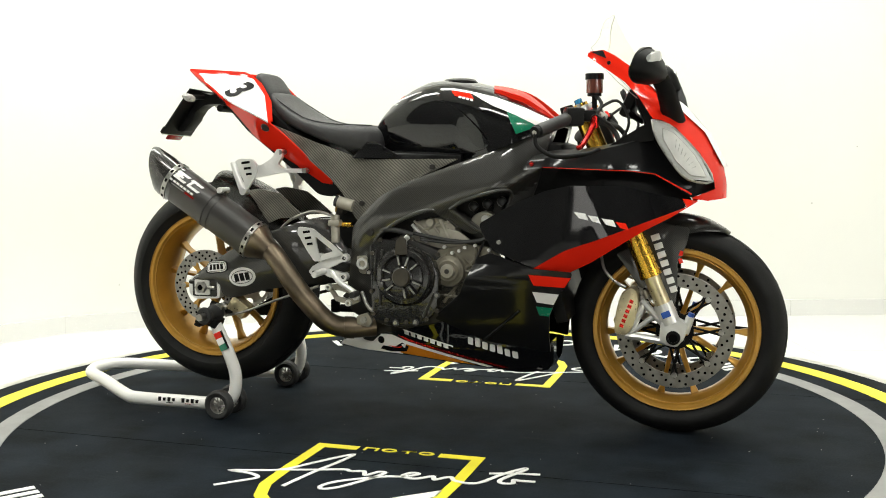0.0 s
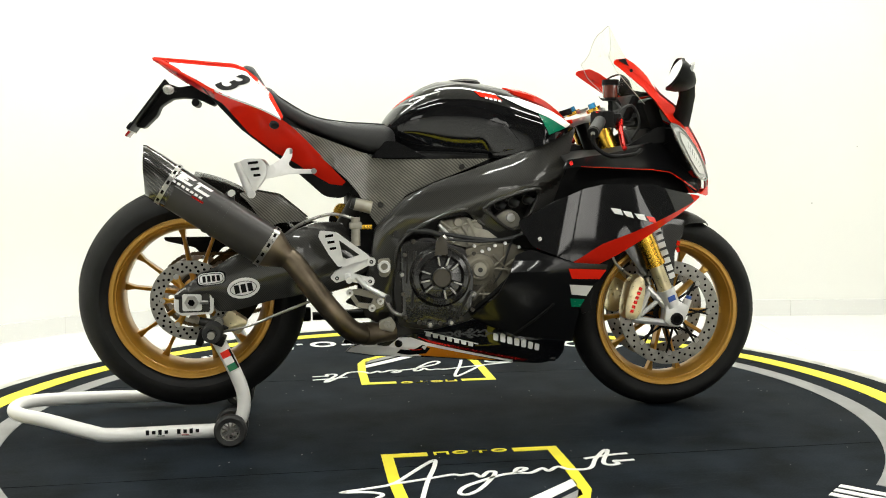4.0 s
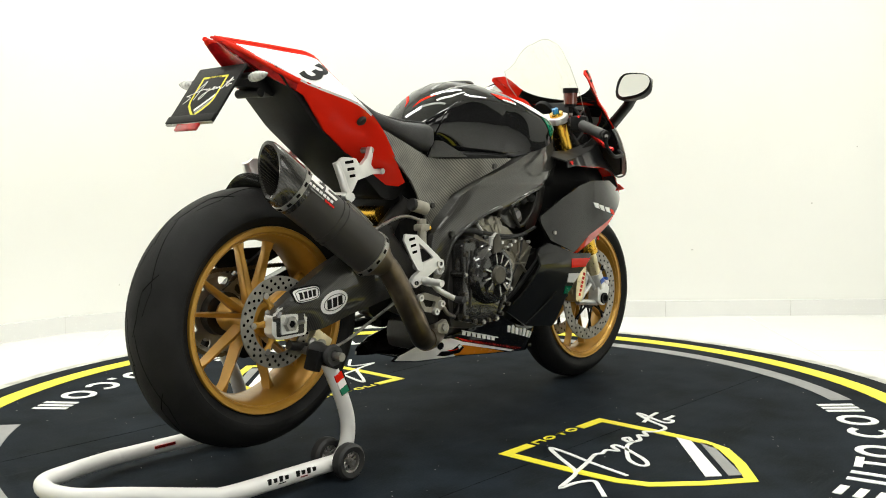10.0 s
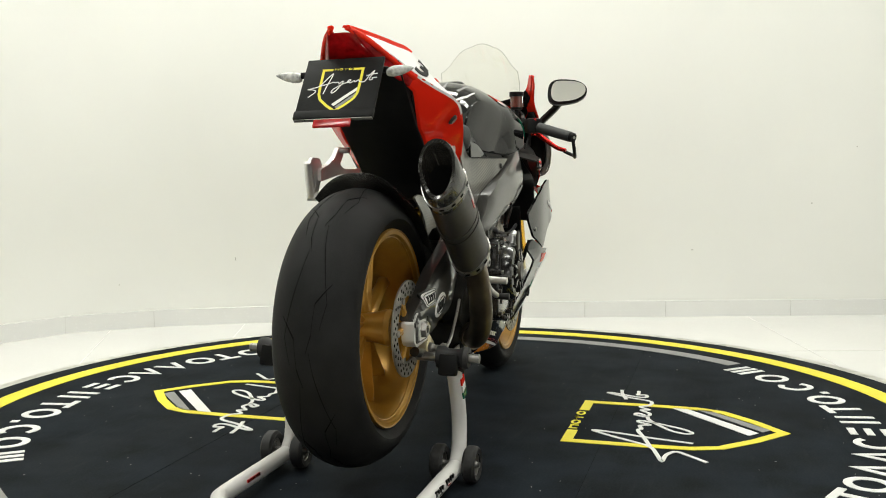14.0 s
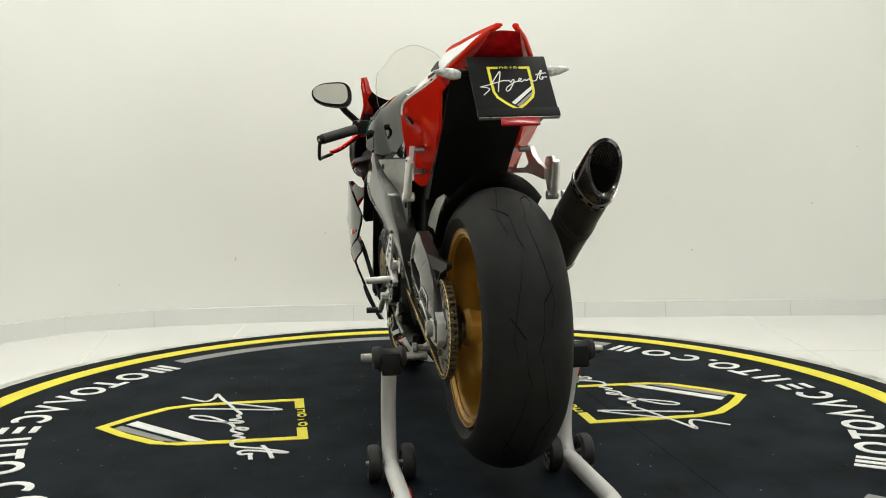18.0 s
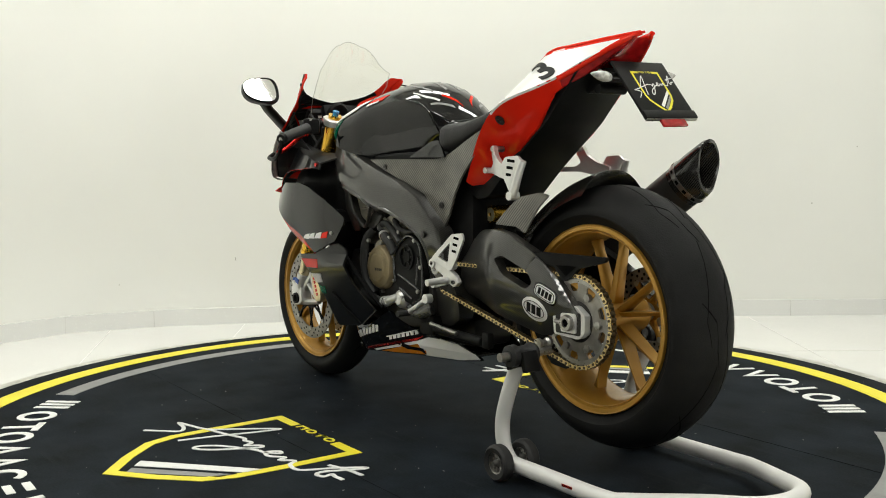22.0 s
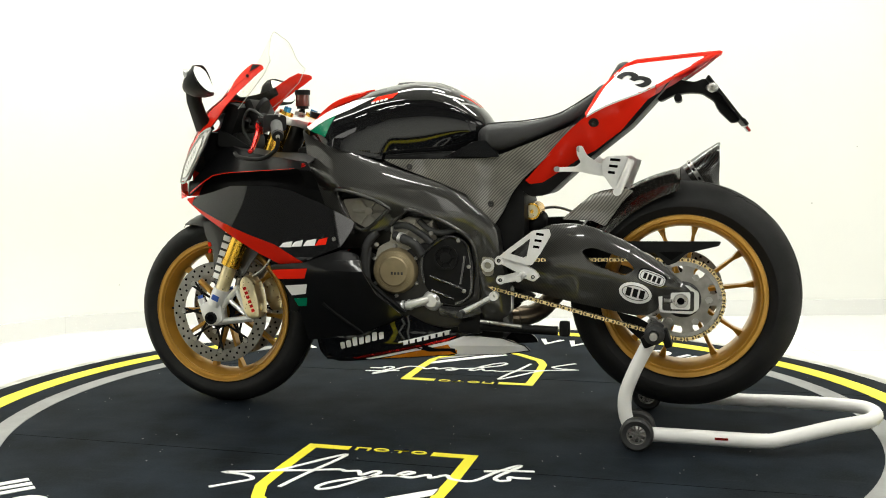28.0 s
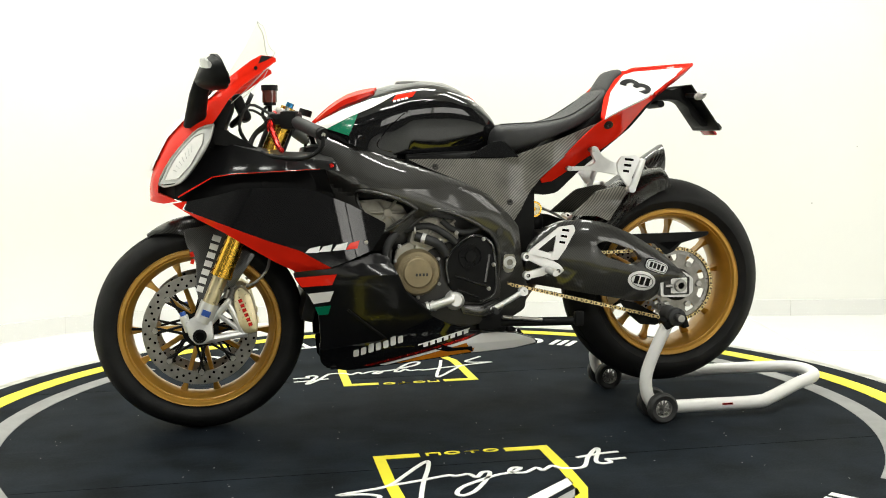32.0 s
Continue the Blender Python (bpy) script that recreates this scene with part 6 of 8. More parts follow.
# ---- engine ----
def build_engine():
    eng = part("engine_case", slab(rounded([(-0.145, 0.30), (-0.16, 0.40), (-0.14, 0.53), (-0.06, 0.56), (0.05, 0.52), (0.14, 0.47), (0.16, 0.40), (0.07, 0.31), (-0.05, 0.285)], 0.02), -0.165, 0.150, 0.012), M_DARKCAST, bike, "dark engine crankcase")
    # right crankcase flange
    part("clutch_flange", slab(rounded([(-0.135, 0.320), (-0.140, 0.535), (-0.115, 0.550), (-0.05, 0.545), (0.045, 0.505), (0.068, 0.45), (0.060, 0.35), (0.02, 0.312), (-0.06, 0.305)], 0.014), -0.205, -0.160, 0.006), M_COVER, eng, "glossy black clutch side flange")
    c = (-0.030, -0.205, 0.447)
    cov = part("clutch_cover", lathe([(0.0, -0.030), (0.030, -0.030), (0.056, -0.026), (0.064, -0.034), (0.076, -0.031), (0.084, -0.020), (0.087, 0.0), (0.0, 0.0)], c, 56), M_COVER, eng, "round black clutch cover with raised bars")
    part("cover_hub", lathe([(0.0, -0.047), (0.0235, -0.047), (0.0265, -0.043), (0.027, -0.028), (0.0, -0.028)], c, 36), M_CASE, cov, "smooth dark hub disc")
    part("hub_ring", lathe([(0.0270, -0.030), (0.0300, -0.030), (0.0300, -0.036), (0.0270, -0.038)], c, 36, True), M_COVER, cov)
    for k in range(12):
        if k % 4 == 3:
            continue
        turn = Matrix.Translation(c) @ Matrix.Rotation(2 * math.pi * k / 12 + 0.35, 4, "Y")
        bar = part("raised_bar", block((0.048, -0.034, 0), (0.036, 0.012, 0.0085), 0.003), M_COVER, cov)
        bar.data.transform(turn)
        cap = part("bar_top", block((0.047, -0.0405, 0), (0.024, 0.0012, 0.0045), 0.0004), M_STEEL, cov, "bright top of the bar")
        cap.data.transform(turn)
    for x, z in ((-0.13, 0.51), (-0.135, 0.40), (-0.13, 0.335), (-0.09, 0.318), (-0.03, 0.314), (0.03, 0.325), (0.062, 0.35), (0.066, 0.51), (-0.01, 0.553), (-0.105, 0.548)):
        part("case_bolt", lathe([(0.0, -0.006), (0.006, -0.006), (0.006, 0.004), (0.0, 0.005)], (x, -0.207, z), 10), M_CASE, eng)
    for x, z in ((0.064, 0.395), (-0.06, 0.312), (0.0, 0.316), (-0.138, 0.455)):
        part("flange_lug", rod((x, -0.214, z), (x, -0.165, z), 0.0095, n=12), M_COVER, eng)
        part("lug_bolt", rod((x, -0.219, z), (x, -0.213, z), 0.0055, n=6), M_STEEL, eng)
    part("cable_bracket", slab(rounded([(-0.050, 0.508), (-0.012, 0.512), (-0.016, 0.552), (-0.030, 0.566), (-0.046, 0.548)], 0.004), -0.243, -0.238, 0.001), M_CASE, eng, "dark clutch cable bracket")
    part("clutch_arm", rod((-0.035, -0.225, 0.545), (-0.015, -0.225, 0.560), 0.008, n=10), M_ALU, eng)
    part("clutch_post", rod((-0.030, -0.222, 0.515), (-0.030, -0.222, 0.555), 0.010, n=12), M_ALU, eng)
    # right small cover
    sc = part("small_cover", lathe([(0.0, -0.020), (0.029, -0.020), (0.033, -0.016), (0.044, -0.014), (0.047, 0.0), (0.0, 0.0)], (0.088, -0.165, 0.461), 36), M_WEB, eng, "round brown-grey pump cover")
    part("cover_disc", lathe([(0.0, -0.006), (0.018, -0.006), (0.021, 0.0), (0.0, 0.0)], (0.088, -0.188, 0.461), 28), M_CAST, sc)
    part("cover_screw", lathe([(0.0, -0.003), (0.007, -0.003), (0.007, 0.0), (0.0, 0.0)], (0.088, -0.194, 0.461), 14), M_DARKCAST, sc)
    for k in range(8):
        a = 0.2 + k * math.pi / 4
        part("pump_rib", rod((0.088 + 0.034 * math.cos(a), -0.180, 0.461 + 0.034 * math.sin(a)), (0.088 + 0.047 * math.cos(a), -0.170, 0.461 + 0.047 * math.sin(a)), 0.0030, n=6), M_WEB, sc)
    part("case_web", slab(rounded([(0.04, 0.35), (0.05, 0.52), (0.13, 0.535), (0.20, 0.530), (0.235, 0.500), (0.20, 0.44), (0.14, 0.375), (0.09, 0.345)], 0.012), -0.165, -0.145, 0.005), M_WEB, eng, "brown-grey cast crankcase web")
    for a, b in (((0.09, 0.42), (0.17, 0.50)), ((0.135, 0.46), (0.195, 0.455)), ((0.10, 0.40), (0.105, 0.36)), ((0.13, 0.50), (0.20, 0.43)), ((0.165, 0.465), (0.165, 0.525)), ((0.165, 0.465), (0.225, 0.505)), ((0.06, 0.39), (0.13, 0.385)), ((0.07, 0.37), (0.11, 0.42))):
        part("web_rib", rod((a[0], -0.166, a[1]), (b[0], -0.166, b[1]), 0.005, n=8), M_WEB, eng)
    # cylinder heads
    hd = part("front_head", slab(rounded([(-0.035, 0.545), (-0.015, 0.600), (0.055, 0.612), (0.10, 0.590), (0.115, 0.535), (0.06, 0.52)], 0.01), -0.155, 0.150, 0.01), M_CAST, bike, "pale grey cast cylinder head")
    for a, b in (((-0.02, 0.60), (0.03, 0.56)), ((0.03, 0.60), (0.065, 0.55)), ((-0.005, 0.57), (0.085, 0.60))):
        part("head_rib", rod((a[0], -0.157, a[1]), (b[0], -0.157, b[1]), 0.0045, n=8), M_CAST, hd)
        part("head_rib", rod((a[0], 0.152, a[1]), (b[0], 0.152, b[1]), 0.0045, n=8), M_CAST, hd)
    for x, z in ((0.075, 0.528), (0.098, 0.512), (0.135, 0.528), (0.165, 0.534), (0.118, 0.518), (0.205, 0.522), (0.055, 0.400), (0.120, 0.372)):
        part("head_bolt", lathe([(0.0, -0.006), (0.005, -0.006), (0.005, 0.004), (0.0, 0.005)], (x, -0.172, z), 10), M_ALU, hd)
    part("head_plug", lathe([(0.0, -0.010), (0.011, -0.010), (0.014, -0.004), (0.014, 0.004), (0.0, 0.004)], (0.030, -0.158, 0.596), 18), M_CAST, hd)
    part("head_strap", rod((-0.025, -0.161, 0.590), (0.020, -0.161, 0.540), 0.0055, n=8), M_ALU, hd)
    part("head_strap", rod((0.060, -0.160, 0.605), (0.085, -0.160, 0.545), 0.0055, n=8), M_CAST, hd)
    part("head_flange", slab(rounded([(0.055, 0.530), (0.060, 0.585), (0.115, 0.572), (0.150, 0.545), (0.120, 0.525)], 0.008), -0.162, -0.150, 0.003), M_CAST, hd, "pale cast flange with bolt bosses")
    fh = part("upper_head", slab(rounded([(0.10, 0.585), (0.13, 0.645), (0.20, 0.665), (0.26, 0.66), (0.235, 0.60), (0.18, 0.57)], 0.01), 0.0, 0.140, 0.008), M_CAST, bike, "pale cast cam cover behind the frame window")
    part("cam_boss", lathe([(0.0, 0.0), (0.012, 0.0), (0.012, 0.012), (0.0, 0.012)], (0.175, 0.138, 0.625), 14), M_CAST, fh)
    for k in range(6):
        a = k * math.pi / 3
        part("cam_rib", rod((0.175, 0.143, 0.625), (0.175 + 0.05 * math.cos(a), 0.143, 0.625 + 0.04 * math.sin(a)), 0.004, n=6), M_CAST, fh)
    part("lower_cam_cover", slab(rounded([(0.135, 0.590), (0.150, 0.618), (0.185, 0.632), (0.215, 0.615), (0.222, 0.585), (0.180, 0.565)], 0.012), -0.140, 0.0, 0.008), M_CAST, bike, "pale cast cam cover low in the frame window")
    part("cam_plug", lathe([(0.0, -0.008), (0.012, -0.008), (0.014, 0.0), (0.0, 0.0)], (0.188, -0.140, 0.605), 18), M_ALU, fh)
    for k, (x, z) in enumerate(((0.150, 0.648), (0.190, 0.655), (0.232, 0.662))):
        part("throttle_duct", tube([(x, -0.10, z - 0.02), (x + 0.004, -0.150, z - 0.004), (x + 0.016, -0.156, z - 0.012)], 0.0125, 12), M_RUBBER, bike, "black rubber duct inside the frame window")
        part("duct_clip", rod((x + 0.003, -0.140, z - 0.007), (x + 0.0036, -0.146, z - 0.005), 0.0145, n=16), M_STEEL, bike)
    part("window_back", block((0.185, -0.085, 0.63), (0.20, 0.012, 0.13), 0.01), M_PLASTIC, bike, "black shield behind the frame window")
    part("loom", tube([(-0.02, -0.165, 0.565), (0.08, -0.172, 0.548), (0.16, -0.175, 0.545), (0.23, -0.18, 0.565)], 0.0055, 8), M_RUBBER, bike, "black cable loom")
    part("loom", tube([(0.0, -0.165, 0.548), (0.10, -0.175, 0.540), (0.19, -0.18, 0.548)], 0.004, 8), M_RUBBER, bike)
    # left side
    c = (0.093, 0.130, 0.452)
    al = part("alternator_cover", lathe([(0.0, 0.046), (0.040, 0.046), (0.043, 0.043), (0.060, 0.040), (0.067, 0.030), (0.069, 0.0), (0.0, 0.0)], c, 48), M_BRONZE, eng, "round bronze alternator cover")
    for k in range(4):
        part("cover_mark", block((0.068 + 0.010 * k, 0.1765, 0.447), (0.006, 0.001, 0.008), 0), M_DARKCAST, al)
    for k in range(6):
        a = 0.5 + k * math.pi / 3
        part("cover_bolt", lathe([(0.0, -0.010), (0.0052, -0.010), (0.0052, 0.010), (0.0, 0.011)], (c[0] + 0.073 * math.cos(a), 0.150, c[2] + 0.073 * math.sin(a)), 10), M_STEEL, al)
    part("case_left", slab(rounded([(0.165, 0.46), (0.15, 0.52), (0.10, 0.545), (0.055, 0.56), (0.01, 0.52), (0.005, 0.42), (0.06, 0.375), (0.12, 0.385)], 0.012), 0.120, 0.145, 0.005), M_CAST, eng, "pale cast crankcase side")
    sp = part("sprocket_cover", slab(rounded([(0.005, 0.415), (0.010, 0.50), (-0.05, 0.555), (-0.09, 0.560), (-0.132, 0.53), (-0.145, 0.45), (-0.138, 0.38), (-0.09, 0.355), (-0.03, 0.365)], 0.014), 0.135, 0.168, 0.008), M_PLASTIC, eng, "black front sprocket cover")
    part("cover_dial", lathe([(0.030, 0.0), (0.036, 0.0), (0.036, 0.007), (0.030, 0.007)], (-0.062, 0.167, 0.495), 28, True), M_PLASTIC, sp)
    part("cover_dial", lathe([(0.0, 0.0), (0.018, 0.0), (0.016, 0.006), (0.0, 0.006)], (-0.062, 0.167, 0.495), 20), M_PLASTIC, sp)
    for k in range(6):
        a = k * math.pi / 3
        part("dial_rib", rod((-0.062 + 0.016 * math.cos(a), 0.169, 0.495 + 0.016 * math.sin(a)), (-0.062 + 0.032 * math.cos(a), 0.169, 0.495 + 0.032 * math.sin(a)), 0.003, n=6), M_PLASTIC, sp)
    wp = part("water_pump", lathe([(0.0, 0.03), (0.016, 0.03), (0.026, 0.022), (0.032, 0.0), (0.0, 0.0)], (-0.018, 0.145, 0.368), 28), M_ALU, eng, "silver water pump")
    part("pump_pipe", tube([(-0.01, 0.165, 0.372), (0.03, 0.168, 0.360), (0.065, 0.165, 0.350)], 0.013, 14), M_ALU, wp)
    part("coolant_hose", tube([(0.06, 0.165, 0.351), (0.10, 0.165, 0.348), (0.16, 0.16, 0.36), (0.22, 0.14, 0.36)], 0.015, 14), M_RUBBER, bike, "black coolant hose")
    part("hose_clip", rod((0.062, 0.165, 0.351), (0.070, 0.165, 0.350), 0.017, n=16), M_ALU, bike)
    part("hose_clip", rod((0.044, 0.166, 0.356), (0.050, 0.166, 0.354), 0.016, n=16), M_ALU, bike)
    part("upper_hose", tube([(0.095, 0.15, 0.555), (0.06, 0.165, 0.545), (0.03, 0.168, 0.53), (0.01, 0.165, 0.50)], 0.014, 14), M_RUBBER, bike, "black coolant hose")
    part("hose_clip", rod((0.078, 0.158, 0.551), (0.068, 0.162, 0.548), 0.016, n=16), M_ALU, bike)
    for a, b, r in (((-0.11, 0.36), (-0.10, 0.52), 0.004), ((-0.125, 0.43), (-0.12, 0.52), 0.003), ((0.02, 0.33), (0.055, 0.40), 0.004)):
        part("case_rib", rod((a[0], -0.206, a[1]), (b[0], -0.206, b[1]), r, n=8), M_DARKCAST, eng)
    part("breather_hose", tube([(-0.135, -0.15, 0.555), (-0.11, -0.172, 0.575), (-0.06, -0.175, 0.572), (-0.02, -0.172, 0.56)], 0.008, 10), M_RUBBER, bike, "black breather hose")
    part("starter_lead", tube([(0.19, -0.165, 0.55), (0.17, -0.17, 0.50), (0.155, -0.165, 0.45), (0.12, -0.16, 0.40)], 0.0035, 8), M_RUBBER, bike)
    part("oil_line", tube([(-0.125, -0.17, 0.33), (-0.16, -0.165, 0.345), (-0.185, -0.155, 0.39)], 0.006, 10), M_STEEL, bike, "steel oil line")
    part("engine_mount", slab(rounded([(-0.20, 0.318), (-0.165, 0.330), (-0.150, 0.305), (-0.16, 0.285), (-0.20, 0.295)], 0.006), -0.165, -0.15, 0.003), M_CAST, bike, "cast engine mount lug")
    part("mount_nut", lathe([(0.0, -0.004), (0.011, -0.004), (0.011, 0.004), (0.0, 0.005)], (-0.176, -0.168, 0.308), 6), M_STEEL, bike)
    # left hoses and fittings
    part("bypass_hose", tube([(0.150, 0.145, 0.565), (0.178, 0.158, 0.530), (0.186, 0.162, 0.470), (0.172, 0.160, 0.405), (0.135, 0.155, 0.368)], 0.0125, 12), M_RUBBER, bike, "black coolant hose round the alternator cover")
    part("return_hose", tube([(0.125, 0.140, 0.575), (0.060, 0.160, 0.585), (0.010, 0.165, 0.560), (-0.020, 0.165, 0.535)], 0.010, 12), M_RUBBER, bike, "black return hose")
    for x, z in ((0.095, 0.572), (0.040, 0.578)):
        part("hose_clip", rod((x, 0.155, z), (x + 0.006, 0.154, z), 0.0125, n=16), M_STEEL, bike)
    part("cover_edge", tube([(0.003, 0.168, 0.42), (0.006, 0.169, 0.495), (-0.05, 0.169, 0.548), (-0.09, 0.169, 0.553), (-0.126, 0.169, 0.525), (-0.138, 0.169, 0.45), (-0.131, 0.169, 0.385), (-0.09, 0.169, 0.362)], 0.0045, 8), M_COVER, bike, "rolled edge of the sprocket cover")
    for a, b in (((-0.015, 0.44), (-0.115, 0.405)), ((-0.02, 0.40), (-0.085, 0.375)), ((-0.118, 0.50), (-0.105, 0.42))):
        part("cover_web", rod((a[0], 0.168, a[1]), (b[0], 0.168, b[1]), 0.0045, n=8), M_COVER, eng)
    part("shift_plate", slab(rounded([(-0.03, 0.355), (-0.10, 0.352), (-0.150, 0.372), (-0.165, 0.335), (-0.10, 0.315), (-0.04, 0.325)], 0.008), 0.140, 0.158, 0.004), M_COVER, eng, "black gear shift housing")
    part("throttle_hose", tube([(0.02, 0.155, 0.60), (-0.01, 0.162, 0.575), (-0.05, 0.160, 0.565), (-0.09, 0.15, 0.575)], 0.009, 10), M_RUBBER, bike, "black breather hose")
    part("loom_left", tube([(0.17, 0.155, 0.52), (0.175, 0.162, 0.46), (0.165, 0.160, 0.40), (0.13, 0.155, 0.35)], 0.006, 8), M_RUBBER, bike, "black cable loom")
    for x, z in ((0.03, 0.545), (-0.02, 0.565), (0.145, 0.53), (-0.115, 0.40), (-0.13, 0.47), (-0.10, 0.545), (-0.035, 0.375)):
        part("case_bolt", lathe([(0.0, -0.004), (0.006, -0.004), (0.006, 0.005), (0.0, 0.006)], (x, 0.169, z), 10), M_STEEL, eng)
    for k in range(3):
        part("cover_groove", lathe([(0.0460 + 0.004 * k, -0.0005), (0.0475 + 0.004 * k, -0.0005), (0.0475 + 0.004 * k, 0.0012), (0.0460 + 0.004 * k, 0.0012)], (0.093, 0.1725 - 0.0012 * k, 0.452), 36, True), M_BRONZE, eng)
    part("oil_sump", slab(rounded([(-0.13, 0.31), (0.06, 0.32), (0.04, 0.25), (-0.10, 0.24)], 0.015), -0.12, 0.11, 0.01), M_DARKCAST, eng)
    part("front_lower_case", slab(rounded([(0.06, 0.33), (0.16, 0.42), (0.30, 0.50), (0.34, 0.42), (0.24, 0.30), (0.12, 0.27)], 0.02), -0.14, 0.13, 0.01), M_PLASTIC, bike, "black lower engine and header shroud")
    part("radiator", block((0.375, 0, 0.47), (0.035, 0.34, 0.30), 0.006, Matrix.Rotation(radians(-14), 4, "Y")), M_PLASTIC, bike, "black radiator core")
    part("airbox_front", block((0.28, 0, 0.74), (0.26, 0.28, 0.16), 0.03), M_PLASTIC, bike, "black inner airbox")
    part("head_mass", block((0.085, 0, 0.60), (0.44, 0.21, 0.19), 0.03), M_DARKCAST, bike, "dark upper engine mass")


build_engine()

# ---- fairing ----
def FX(x):
    """Half width of the fairing along the bike."""
    return 0.255 - 0.05 * (x - 0.26) - 1.10 * max(0, x - 0.505) ** 2 - 1.1 * max(0, x - 0.762)


FZ = table([(0.15, 0.165), (0.27, 0.085), (0.38, 0.036), (0.46, 0.006), (0.50, 0.0), (0.58, 0.0), (0.70, 0.0), (0.76, 0.036), (0.85, 0.075)])


def fair_y(x, z):
    """The fairing's flank; behind a slanting crease it turns in towards the engine."""
    d = 0.300 + (z - 0.55) * 0.22 - x
    tuck = 0.122 * (d + math.sqrt(d * d + 0.0045)) * min(1, max(0, (z - 0.46) / 0.03)) * min(1, max(0, (0.74 - z) / 0.04))
    front = min(1, max(0, (x - 0.46) / 0.24))
    back = min(1, max(0, (0.46 - x) / 0.08))
    return max(0.004, FX(x) - FZ(z) * (1 - 0.6 * back * (z > 0.70)) - tuck - 0.24 * (min(0.70, max(0.54, z)) - 0.62) * front * front * (3 - 2 * front))


NOSE = table([(0.64, 0.836), (0.70, 0.836), (0.745, 0.828), (0.79, 0.812), (0.87, 0.765), (0.93, 0.70), (0.965, 0.655), (1.06, 0.59)])


def nose_y(x, z):
    d = max(0.0, NOSE(z) - x)
    low = min(0.215, 0.60 * math.sqrt(d))
    high = min(0.190, 0.146 + 0.40 * d) * (1 - math.exp(-d / 0.010))
    k = min(1, max(0, (z - 0.85) / 0.08))
    return low + (high - low) * k * k * (3 - 2 * k)


EDGE = table([(0.346, 0.482), (0.43, 0.531), (0.52, 0.562), (0.632, 0.605), (0.768, 0.655)])


def edge_y(x, z):
    """The red lower edge of the fairing, which curls under."""
    return max(0.004, fair_y(x, z) - 0.75 * max(0, EDGE(x) - z))


